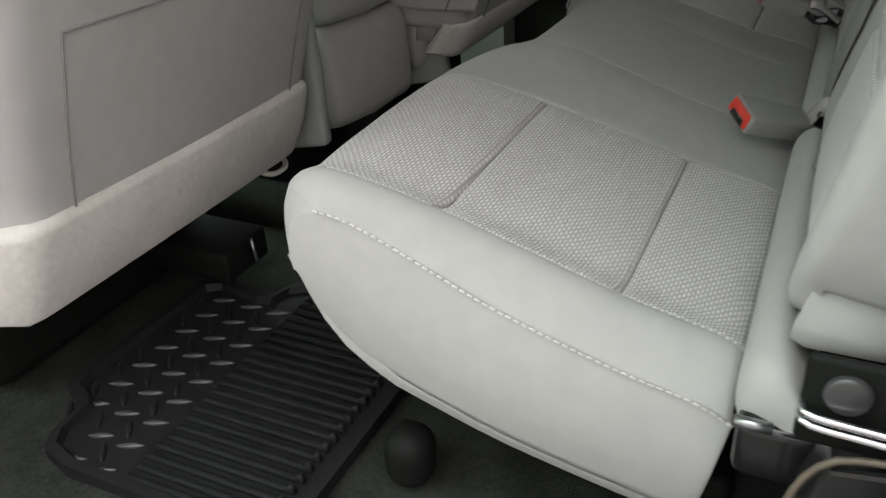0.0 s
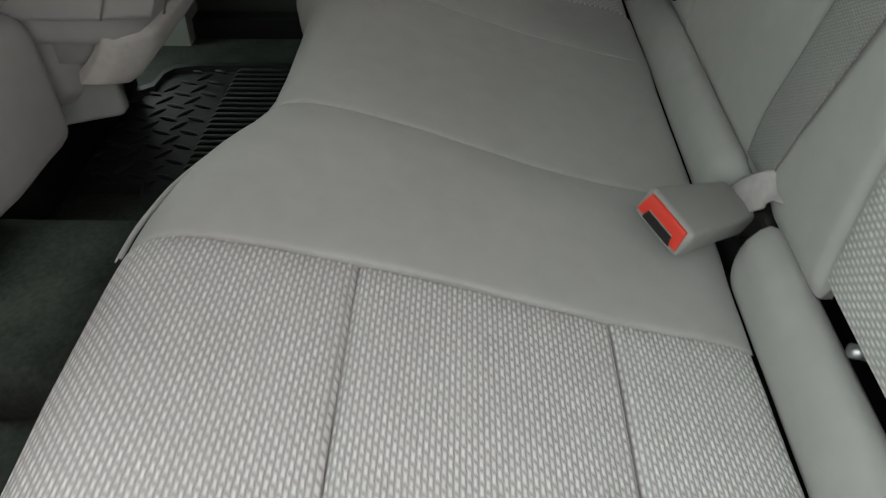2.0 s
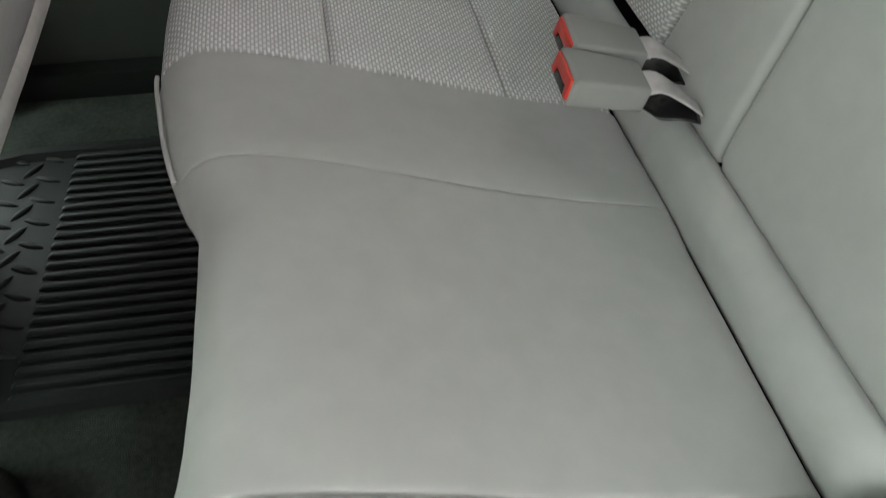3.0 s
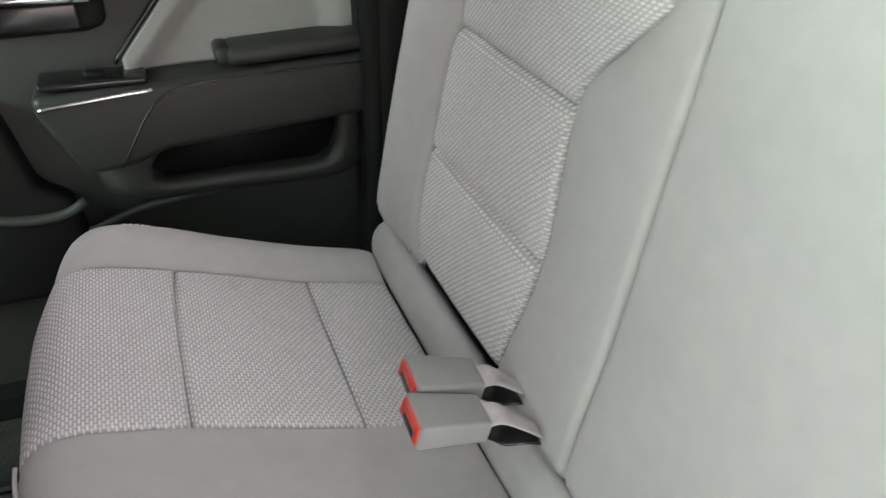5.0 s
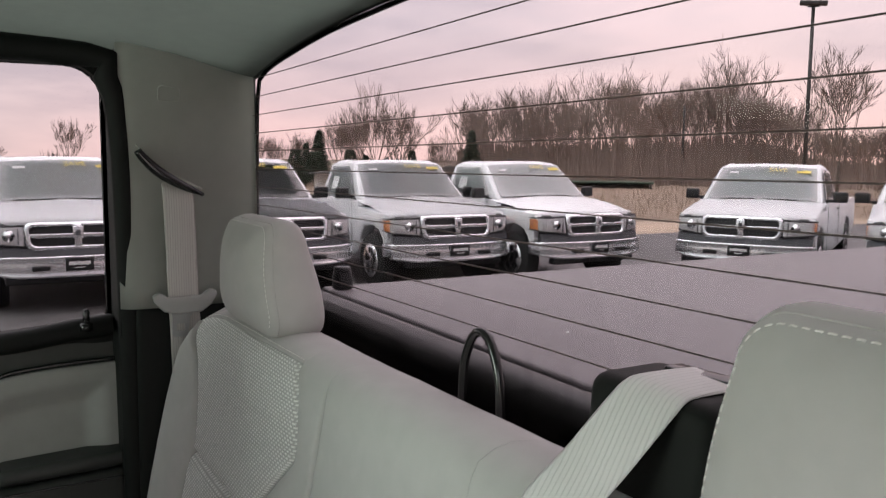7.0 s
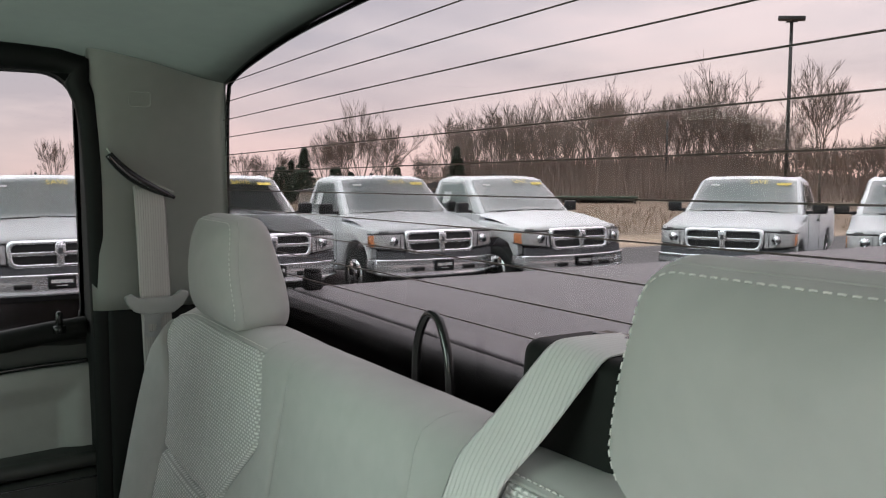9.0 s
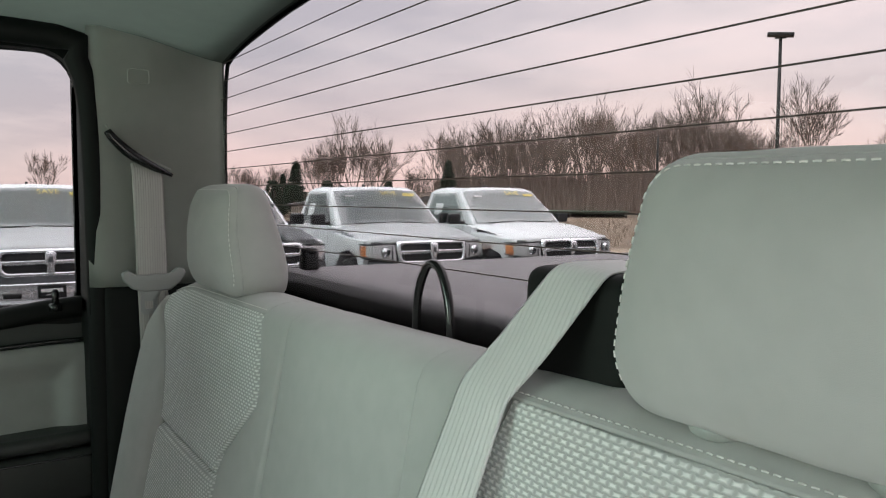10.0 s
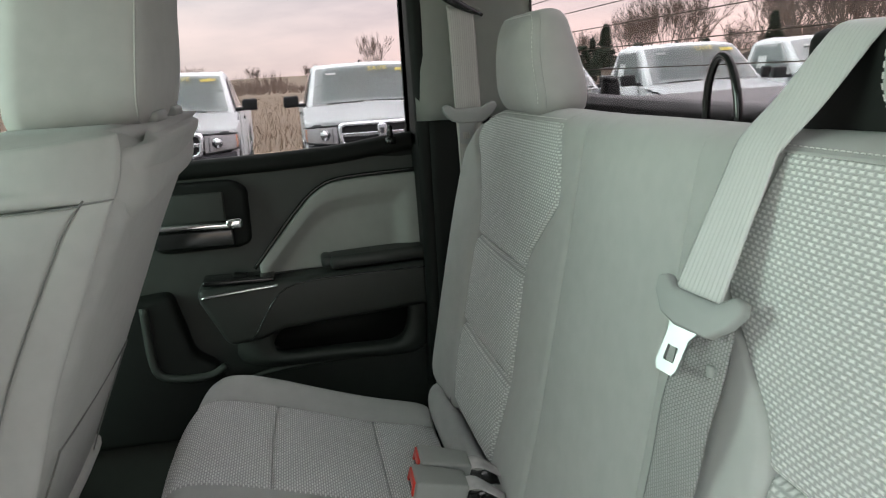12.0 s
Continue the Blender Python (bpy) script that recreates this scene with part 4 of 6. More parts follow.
def backrest_right():
    c = backrest_body("backrest", -0.0985, 0.690, bench_right)
    outer_place(c, 1)
    part("inner_panel", patch(back_panel(0.146, in_edge, BT[0], BT[10], 1), 8, 40, BOUT, 0.004, 0.005, 0.010, fade=top_fade), CLOTH_BACK, c, "plain grey panel")
    mid = -0.1205
    part("middle_panel", patch(back_panel(mid, lambda z: 0.146, BT[0], BT[10], 1), 14, 40, BOUT, 0.0035, 0.005, 0.010, fade=top_fade), CLOTH_BACK, c, "plain smooth middle panel")
    lower_roll(c, -0.122, 0.70)
    part("screw", tube([(0.580, 0.026, 0.448), (0.580, 0.033, 0.450)], 0.005, 10), STEEL, c, "small bright screw head")
    return c


backrest_left()
backrest_right()


def pillow(half, lean, z0, z1, r_low, r_top, seam_y, back_y, dome, sgn=1.0):
    """A sewn headrest: front face, side gusset and back round one outline; the seam loop and its centre come with it."""
    loop = arc_corner(half - lean - r_top, z1 - r_top, r_top, 0, 90, 8) + arc_corner(-half + lean + r_top, z1 - r_top, r_top, 90, 180, 8) + arc_corner(-half + r_low, z0 + r_low, r_low, 180, 270, 8) + arc_corner(half - r_low, z0 + r_low, r_low, 270, 360, 8)
    outline = []
    for i, p in enumerate(loop):
        q = loop[(i + 1) % len(loop)]
        n = max(1, round(math.hypot(q[0] - p[0], q[1] - p[1]) / 0.012))
        outline += [(lerp(p[0], q[0], k / n), lerp(p[1], q[1], k / n)) for k in range(n)]
    zc = (z0 + z1) / 2
    bm = bmesh.new()

    def ring(k, f, grow=0.0):
        row = []
        for x, z in outline:
            d = Vector((x, 0, z - zc))
            px = d * k + d.normalized() * grow
            row.append(bm.verts.new((px.x, f(px.z + zc, px.x), px.z + zc)))
        return row

    def front(k):
        return lambda z, x: seam_y(z) + sgn * (dome * (1 - k ** 3.2) + 0.003 * (1 - max(0, (k - 0.93) / 0.07)))

    def rear(k):
        return lambda z, x: back_y(z) - sgn * 0.014 * (1 - k ** 2.5)
    rings = [ring(k, front(k)) for k in (0.04, 0.2, 0.4, 0.6, 0.75, 0.85, 0.90, 0.935, 0.98)]
    seam = ring(1.0, lambda z, x: seam_y(z) - sgn * 0.002, -0.0012)
    rings.append(seam)
    for t, g in ((0.08, 0.0012), (0.3, 0.003), (0.6, 0.0032), (0.85, 0.001), (1.0, -0.003)):
        rings.append(ring(1.0, lambda z, x, t=t: lerp(seam_y(z) - sgn * 0.002, back_y(z), t), g))
    rings += [ring(k, rear(k)) for k in (0.93, 0.8, 0.55, 0.3, 0.05)]
    n = len(outline)
    for p, q in zip(rings, rings[1:]):
        for i in range(n):
            bm.faces.new((p[i], p[(i + 1) % n], q[(i + 1) % n], q[i]))
    bm.faces.new(rings[0])
    bm.faces.new(rings[-1][::-1])
    line = [v.co.copy() for v in seam]
    inner = [v.co.copy() for v in rings[7]]
    for v in bm.verts:
        v.co += Vector((0, 0.0008 * noise.noise(v.co * 30), 0.0005 * noise.noise(v.co * 40)))
    return bm, line, inner


def headrest(x, lift, bench, low=0.926):
    seam_y = table([(0.90, -0.084), (0.945, -0.077), (1.00, -0.073), (1.05, -0.078), (1.08, -0.086)])
    rear_y = table([(0.90, -0.138), (0.97, -0.134), (1.03, -0.122), (1.07, -0.112)])
    bm, seam, inner = pillow(0.106, 0.017, low, 1.064, 0.030, 0.024, seam_y, rear_y, 0.020)
    m = Matrix.Translation((x, 0, lift))
    bmesh.ops.transform(bm, matrix=m, verts=bm.verts)
    h = part("headrest", bm, CLOTH_BACK, bench, "padded grey cloth headrest")
    part("side_seam", tube([m @ p for p in seam], 0.0009, 6, True), CLOTH_SIDE, h, "sewn side seam")
    sewn = [m @ (p + Vector((0, 0.0004, 0))) for p in inner + inner[:1]]
    run, runs = [], []
    for p in sewn:
        if p.z > low + lift + 0.014:
            run.append(p)
        elif run:
            runs.append(run)
            run = []
    for line in runs + [run]:
        if len(line) > 3:
            part("stitching", stitches(line, 0.0036, 0.0026, 0.0005), THREAD, h, "pale stitching")
    for s in (-1, 1):
        part("post", tube([(x + s * 0.042, -0.11, 0.90), (x + s * 0.042, -0.108, 0.95 + lift)], 0.006, 10), CHROME, h, "steel post")
        bm = bmesh.new()
        bmesh.ops.create_uvsphere(bm, u_segments=20, v_segments=10, radius=1)
        bmesh.ops.transform(bm, matrix=pose(x + s * 0.046, -0.086, 0.938 + lift * 0.65) @ Matrix.Diagonal((0.0145, 0.013, 0.0065, 1)), verts=bm.verts)
        part("guide", bm, GREY_TRIM, h, "rounded grey post guide")
    return h


headrest(0.447, 0.0, bench_right)
headrest(-0.403, 0.013, bench_left, 0.932)
# ---------------------------------------------------------------- belts and buckles
def buckle(m, label, L=0.082):
    b = thing("seat_belt_buckle", label, "belt buckle", "rear belt buckles")
    W, H = 0.050, 0.026

    def wedge(co):
        k = (co.y + L / 2) / L
        return (co.x * lerp(0.80, 1.0, k), co.y, co.z * lerp(0.92, 1.0, k) + 0.003 * math.sin(math.pi * k))
    part("housing", rounded(W, L, H, 0.0045, m, 4, wedge), BUCKLE, b, "rounded grey housing")
    part("slot", rounded(W * 0.62, 0.003, H * 0.30, 0.001, m @ pose(0, L / 2 - 0.0008, -H * 0.22)), GLOSS_BLACK, b, "dark tongue slot")
    bar = [(-W * 0.44, -H * 0.28), (-W * 0.40, H * 0.40), (W * 0.40, H * 0.40), (W * 0.44, -H * 0.28), (W * 0.30, -H * 0.28), (W * 0.26, 0.0), (-W * 0.26, 0.0), (-W * 0.30, -H * 0.28)]
    bm = prism(bar, L / 2 - 0.004, L / 2 + 0.0022, 1, 0.0012, 2)
    bmesh.ops.transform(bm, matrix=m, verts=bm.verts)
    part("button", bm, RED, b, "bright red release button")
    return b


# buckle stalk as two strips: the black stalk, and its reflection painted pale
def strap_loop(b, pts, width=0.030, mat=None):
    part("webbing", ribbon(smooth_line(pts, 18), lambda t: (1, 0.2, 0.2), width, 0.0022), mat or STALK_SHEEN, b, "glossy black buckle stalk" if mat else "pale strip for the white reflection on the stalk")


def axes(x, y, z, at):
    m = Matrix((x, y, z)).transposed().to_4x4()
    m.translation = at
    return m


fwd = Vector((-0.575, 0.700, 0.27)).normalized()
wid = Vector((0.82, 0.48, 0.30)).normalized()
wid = (wid - fwd * wid.dot(fwd)).normalized()
up = wid.cross(fwd).normalized()
face = Vector((-0.206, 0.122, 0.452))
left_buckle = buckle(axes(wid, fwd, up, face - fwd * 0.048), "grey single buckle with red button lying on plain cushion", 0.096)
strap_loop(left_buckle, [face - fwd * 0.086, face - fwd * 0.098 + Vector((0, 0, 0.007)), (-0.168, 0.034, 0.457), (-0.180, 0.020, 0.452), (-0.184, 0.006, 0.440)])
strap_loop(left_buckle, [face - fwd * 0.086 + Vector((0, 0, -0.010)), face - fwd * 0.097 + Vector((0, 0, -0.014)), (-0.172, 0.036, 0.433), (-0.184, 0.020, 0.438), (-0.186, 0.006, 0.430)], mat=GLOSS_BLACK)

for k, (bx, by, bz, turn, txt) in enumerate(((0.228, 0.120, 0.487, -1, "near the middle place"), (0.277, 0.106, 0.489, -2, "near the outer place"))):
    b = buckle(pose(bx, by - 0.006, bz - 0.001, 14, -4, turn), "grey buckle with red button, standing " + txt, 0.070)
    strap_loop(b, [(bx - 0.002, by - 0.033, bz - 0.006), (bx - 0.006, by - 0.050, bz - 0.002), (bx - 0.012, by - 0.068, bz - 0.010), (bx - 0.016, by - 0.088, bz - 0.024)], 0.026)
    strap_loop(b, [(bx - 0.002, by - 0.033, bz - 0.014), (bx - 0.006, by - 0.052, bz - 0.024), (bx - 0.012, by - 0.070, bz - 0.024), (bx - 0.016, by - 0.088, bz - 0.028)], 0.030, GLOSS_BLACK)

# middle belt: comes over the backrest from its housing and hangs down
housing = thing("belt_retractor_housing", "black grained belt housing behind the backrest", "belt housing")
part("shell", rounded(0.108, 0.066, 0.144, 0.012, pose(-0.222, -0.140, 0.938), 4, lambda c: (c.x * (1 - 0.05 * (c.z + 0.075) / 0.15), c.y + 0.006 * (c.z < 0), c.z)), BLACK_TRIM, housing, "black grained shell")
part("belt_guide", rounded(0.064, 0.016, 0.006, 0.0025, pose(-0.228, -0.158, 1.0105, 0, 0, 4), 3), GLOSS_BLACK, housing, "smooth belt guide on top")
belt = thing("middle_seat_belt", "pale grey belt hanging over the backrest edge", "seat belt")
run = smooth_line([(-0.232, -0.160, 1.0120), (-0.231, -0.140, 1.0125), (-0.229, -0.116, 1.0115), (-0.2275, -0.107, 1.006), (-0.222, -0.098, 0.993), (-0.209, -0.080, 0.963), (-0.1985, -0.0635, 0.940), (-0.196, -0.0575, 0.930), (-0.1955, -0.051, 0.914), (-0.195, -0.034, 0.874), (-0.195, -0.013, 0.824)], 64)
part("upper_webbing", ribbon(run, lambda t: (1, 0.02 + 0.26 * t * t, 0.06), 0.047, 0.0016), BELT, belt, "pale ribbed webbing")
tail = smooth_line([(-0.203, -0.020, 0.818), (-0.204, -0.014, 0.785), (-0.200, -0.004, 0.745), (-0.188, 0.000, 0.69), (-0.166, 0.010, 0.60), (-0.142, 0.029, 0.50), (-0.134, 0.034, 0.452)], 36)
part("lower_webbing", ribbon(tail, lambda t: (1, lerp(0.45, 0.1, t), 0.1), 0.046, 0.0016), BELT_SHADED, belt, "twisted webbing in a shaded grey")
part("belt_stop", rounded(0.006, 0.004, 0.009, 0.0015, pose(-0.222, -0.012, 0.786, 0, 0, 10)), TONGUE, belt, "small stop button")


def tongue(parent, m):
    """The latch plate: a grey moulded wing with the bright steel tongue under it."""
    wing = [(-0.050, 0.018), (-0.040, 0.020), (-0.026, 0.010), (0.024, 0.010), (0.036, 0.018), (0.046, 0.014), (0.044, 0.002), (0.030, -0.012), (0.010, -0.017), (-0.028, -0.016), (-0.044, -0.004), (-0.053, 0.010)]
    bm = prism(wing, -0.005, 0.005, 1, 0.003, 3)
    bmesh.ops.transform(bm, matrix=m, verts=bm.verts)
    part("handle", bm, TONGUE, parent, "grey moulded handle")
    bm = bmesh.new()
    o = [(0.020, -0.010), (-0.018, -0.012), (-0.009, -0.022), (-0.007, -0.048), (-0.004, -0.053), (0.014, -0.053), (0.018, -0.048), (0.017, -0.022)]
    i = [(0.011, -0.032), (-0.001, -0.032), (-0.0015, -0.034), (-0.0015, -0.043), (-0.001, -0.044), (0.010, -0.044), (0.011, -0.043), (0.011, -0.034)]
    rings = [[bm.verts.new((a, y, b)) for a, b in ring] for y in (-0.0013, 0.0013) for ring in (o, i)]
    for k in range(8):
        j = (k + 1) % 8
        for a, b in ((0, 1), (1, 3), (3, 2), (2, 0)):
            bm.faces.new((rings[a][k], rings[a][j], rings[b][j], rings[b][k]))
    bmesh.ops.transform(bm, matrix=m, verts=bm.verts)
    part("steel_tongue", bm, STEEL, parent, "bright steel tongue with square hole", False)


tongue(belt, pose(-0.197, -0.012, 0.824, 22, -4, 14) @ Matrix.Diagonal((0.88, 1.0, 0.95, 1)))

side_belt = thing("shoulder_seat_belt", "pale grey shoulder belt hanging from the pillar slot", "seat belt")
part("webbing", ribbon(smooth_line([(0.762, -0.056, 1.105), (0.745, -0.055, 1.085), (0.741, -0.056, 1.03), (0.739, -0.058, 0.93), (0.736, -0.060, 0.86), (0.726, -0.060, 0.70), (0.712, -0.050, 0.50)], 30), lambda t: (0, 1, 0), 0.047, 0.0016), BELT_SIDE_SHADED, side_belt, "pale ribbed webbing")
tongue(side_belt, pose(0.731, -0.056, 0.915, 0, 0, 90) @ pose(0, 0, 0, 0, 0, 0))
slot_line = smooth_line([(0.7475, 0.003, 1.150), (0.7475, -0.008, 1.136), (0.7465, -0.030, 1.116), (0.7455, -0.060, 1.098), (0.7455, -0.094, 1.082)], 24)
part("slot", tube(slot_line, 0.0075, 10, taper=lambda t: 0.0030 + 0.0052 * math.sin(math.pi * min(1, 0.12 + t * 0.95)) ** 0.6), GLOSS_BLACK, side_belt, "dark curved belt slot")
part("slot_lip", tube([p + Vector((-0.0005, 0.002, 0.0088)) for p in slot_line], 0.0018, 8), PILLAR_TRIM, side_belt, "moulded slot lip")

# wire loop behind the backrest
hook = thing("tether_loop", "black coated wire loop standing behind the backrest", "anchor loop")
part("wire", tube(smooth_line([(0.050, -0.150, 0.88), (0.049, -0.150, 0.935), (0.045, -0.150, 0.965), (0.032, -0.150, 0.988), (0.018, -0.150, 0.994), (0.004, -0.150, 0.987), (-0.008, -0.150, 0.963), (-0.012, -0.150, 0.935), (-0.013, -0.150, 0.88)], 40), 0.0042, 10), GLOSS_BLACK, hook)

# ---------------------------------------------------------------- front seats, seen from behind
def front_seat(x0, x1, dy, top, label, lean=0.0, seams=True, head=True, low=0.32):
    s = thing("bucket_seat", label, "car seat", "front seats")
    w, xc = (x1 - x0) / 2, (x0 + x1) / 2
    upright = table([(0.25, 0.745), (0.43, 0.715), (0.60, 0.668), (0.80, 0.610), (0.90, 0.574), (0.98, 0.540), (1.10, 0.510)])

    def rear(z):
        return upright(z) + lean * (z - 0.36) / 0.55

    def shell(u, v):
        """Round the back from inner front edge over the rear face to the outer front edge."""
        z = lerp(0.425, top, v)
        k = 1 - 0.09 * max(0, (v - 0.80) / 0.20) ** 2
        a = lerp(-1, 1, u)
        e = abs(a) ** 3.2
        y = rear(z) + dy + 0.145 * max(0, (abs(a) - 0.72) / 0.28) ** 1.35 + 0.010 * a * a
        xx = xc + math.copysign(min(1.0, abs(a) / 0.80) ** 0.9, a) * w * k * (1 + 0.03 * math.sin(math.pi * min(1, v * 1.3)))
        return Vector((xx, y, z - 0.035 * e * max(0, v - 0.7)))
    part("back_cover", patch(shell, 34, 26, lambda p: (p - Vector((xc, rear(p.z) + dy + 0.12, p.z))), 0.006, 0.004, 0.012), CLOTH_BACK, s, "grey cloth back")
    bm = bmesh.new()
    rows = []
    for i in range(15):
        v = i / 14
        z = lerp(low + 0.02, top + 0.012, v)
        rows.append([bm.verts.new((xc + cx * w * (0.93 - 0.10 * max(0, (v - 0.80) / 0.20) ** 2), rear(z) + dy + 0.028 + cy * 0.12 - 0.02 * (v > 0.97), z)) for cx, cy in ((-1, 0.35), (-0.8, 0.02), (-0.4, 0), (0.4, 0), (0.8, 0.02), (1, 0.35), (1, 0.9), (0.6, 1), (-0.6, 1), (-1, 0.9))])
    for a, b in zip(rows, rows[1:]):
        for j in range(10):
            bm.faces.new((a[j], a[(j + 1) % 10], b[(j + 1) % 10], b[j]))
    bm.faces.new(rows[0])
    bm.faces.new(rows[-1][::-1])
    part("back_core", bm, CLOTH_BACK, s, "padded back")
    bm = rounded(2 * w * 0.97, 0.20, 0.10, 0.046, pose(xc, rear(top - 0.03) + dy + 0.101, top - 0.036), 6)
    part("top_roll", bm, CLOTH_BACK, s, "rounded padded top")
    if low:
        def band(u, v):
            z0 = low - 0.008 + 0.006 * u + 0.012 * max(0, (u - 0.90) / 0.10) ** 2 + 0.012 * max(0, (0.06 - u) / 0.06) ** 2
            z = lerp(z0, 0.434, v)
            a = lerp(-1, 1, u)
            return Vector((xc + a * w * (1.03 + 0.08 * (a * xc > 0)), rear(z) + dy - 0.006 + 0.05 * max(0, (abs(a) - 0.86) / 0.14) ** 2 + 0.02 * (1 - v) ** 2, z))
        part("lower_band", patch(band, 30, 10, (0, -1, 0), 0.006, 0.005, 0.010, 0.02), FLEECE, s, "pale brushed lower band")
    for a in (-0.58, 0.58) if seams else ():
        line = [shell((a + 1) / 2, 0.02 + 0.335 * k / 16) + Vector((0, -0.0062, 0)) for k in range(17)]
        part("seam", tube(line, 0.0012, 6), SEAM, s, "dark sewn seam")
    line = [shell(lerp(0.21, 0.79, k / 20), 0.355) + Vector((0, -0.0068, 0)) for k in range(21)]
    part("seam", tube(line, 0.0012, 6), SEAM, s, "dark sewn seam")
    part("base", rounded(2 * w * 0.96, 0.46, 0.14, 0.04, pose(xc, rear(0.45) + dy + 0.33, 0.40), 4), CLOTH, s, "grey seat base")
    part("plinth", rounded(2 * w * 0.8, 0.40, 0.16, 0.02, pose(xc, rear(0.45) + dy + 0.42, 0.21), 2), BLACK_TRIM, s, "black seat frame")
    if head:
        y0 = rear(1.0) + dy + (0.036 if lean else 0.0)
        bm, line, inner = pillow(0.150, 0.022, top + 0.008, top + 0.235, 0.040, 0.045, table([(0.9, y0 + 0.030), (1.0, y0 + 0.022), (1.2, y0 + 0.002)]), table([(0.9, y0 + 0.175), (1.2, y0 + 0.140)]), 0.018, -1.0)
        bmesh.ops.translate(bm, verts=bm.verts, vec=(xc, 0, 0))
        h = part("headrest", bm, CLOTH_BACK, s, "padded grey headrest")
        part("side_seam", tube([p + Vector((xc, 0, 0)) for p in line], 0.0014, 6, True), CLOTH_SIDE, h, "sewn side seam")
        for q in (-1, 1):
            part("post", tube([(xc + q * 0.075, rear(1) + dy + 0.07, top - 0.02), (xc + q * 0.075, rear(1) + dy + 0.06, top + 0.05)], 0.007, 10), CHROME, h, "steel post")
            part("guide", rounded(0.075, 0.04, 0.014, 0.005, pose(xc + q * 0.075, rear(1) + dy + 0.065, top + 0.017), 3), GREY_TRIM, h, "grey post guide")
    return s


def seat_side(st, x, rear, z_top):
    """The inner side of a front seat back: a padded panel with its piping and one cross seam."""
    def P(u, v):
        z = lerp(0.46, z_top, v)
        y = lerp(rear(z) + 0.022 * max(0, (v - 0.88) / 0.12) ** 2, rear(z) + 0.215 - 0.05 * v, u)
        return Vector((x - 0.010 * math.sin(math.pi * u) + 0.02 * max(0, v - 0.86) / 0.14, y, z - 0.012 * u * (v > 0.9)))
    def sub(u0, u1, v0, v1):
        def Q(u, v):
            vv = lerp(v0, v1, v)
            return P(lerp(u0(vv), u1(vv), u), vv)
        return Q
    zero, one = (lambda v: 0.0), (lambda v: 1.0)
    pipe = table([(0.0, 0.24), (0.5, 0.25), (0.80, 0.22), (0.87, 0.17), (0.95, 0.05), (1.0, 0.02)])
    for name, u0, u1, v0, v1, nu, nv in (("rear_wrap", zero, pipe, 0.0, 0.875, 6, 24), ("side_panel", pipe, one, 0.0, 0.86, 12, 24), ("shoulder_panel", zero, one, 0.87, 1.0, 14, 8)):
        part(name, patch(sub(u0, u1, v0, v1), nu, nv, (-1, 0, 0), 0.004, 0.002, 0.006), CLOTH_SIDE, st, "grey cloth seat side")
    part("piping", tube([P(pipe(0.875 * k / 24), 0.875 * k / 24) + Vector((-0.0008, 0, 0)) for k in range(25)], 0.0010, 6), SEAM, st, "dark sewn piping")
    part("seam", tube([P(k / 16, 0.872 - 0.012 * math.sin(math.pi * k / 16)) + Vector((0.0, 0, 0)) for k in range(17)], 0.0009, 6), SEAM, st, "dark sewn cross seam")


driver = front_seat(-0.715, -0.195, 0.005, 0.975, "grey cloth front seat back with pale fleece lower band")
passenger = front_seat(0.140, 0.655, -0.088, 0.945, "grey cloth front seat leaning further back, pale lower band", lean=-0.078, low=0.375)
seat_side(passenger, 0.134, table([(0.46, 0.60), (0.60, 0.545), (0.70, 0.512), (0.80, 0.470), (0.88, 0.436), (0.93, 0.414), (0.965, 0.395)]), 0.955)
for st, x, y in ((driver, -0.168, 0.775), (passenger, 0.187, 0.730)):
    part("side_cover", prism([(y - 0.055, 0.318), (y + 0.05, 0.296), (y + 0.30, 0.296), (y + 0.30, 0.44), (y + 0.03, 0.56), (y - 0.045, 0.56)], x - 0.012, x + 0.012, 0, 0.008, 3), GREY_TRIM, st, "grey plastic side cover")
part("bail_handle", tube(smooth_line([(-0.285, 0.81, 0.325), (-0.275, 0.768, 0.306), (-0.25, 0.760, 0.301), (-0.225, 0.768, 0.306), (-0.215, 0.81, 0.325)], 20), 0.0042, 8), FLEECE, driver, "pale plastic loop under the seat")
part("track_box", rounded(0.10, 0.16, 0.05, 0.006, pose(-0.33, 0.86, 0.195), 2), BLACK_TRIM, driver, "black seat track")
part("track_clip", tube(smooth_line([(-0.325, 0.775, 0.220), (-0.330, 0.768, 0.205), (-0.325, 0.77, 0.185)], 8), 0.003, 6), STEEL, driver, "small steel clip")

jump = thing("folding_middle_seat", "folding grey cloth middle seat between the front seats", "car seat", "front seats")
def puffy(sx, sy, sz, m):
    """A soft pad with sewn ends and sagging folds."""
    bm = rounded(sx, sy, sz, 0.030, Matrix(), 5)
    bmesh.ops.subdivide_edges(bm, edges=[e for e in bm.edges if e.calc_length() > 0.04], cuts=7, use_grid_fill=True)
    for v in bm.verts:
        u, w = 2 * v.co.x / sx, 2 * v.co.z / sz
        v.co.y *= 1 + 0.22 * (1 - u * u) * (1 - w * w)
        v.co.z -= 0.010 * (1 - abs(u)) * (w < -0.6)
        v.co += Vector((0, 0.004 * noise.noise(v.co * 14), 0.003 * noise.noise(v.co * 11)))
        v.co = m @ v.co
    return bm


part("lower_pad", puffy(0.250, 0.085, 0.165, pose(0.022, 0.780, 0.388, -6, 0, -6)), CLOTH_BACK, jump, "padded lower back")
part("upper_pad", puffy(0.250, 0.110, 0.40, pose(0.022, 0.765, 0.680, 9, 0, -4)), CLOTH_BACK, jump, "padded upper back")
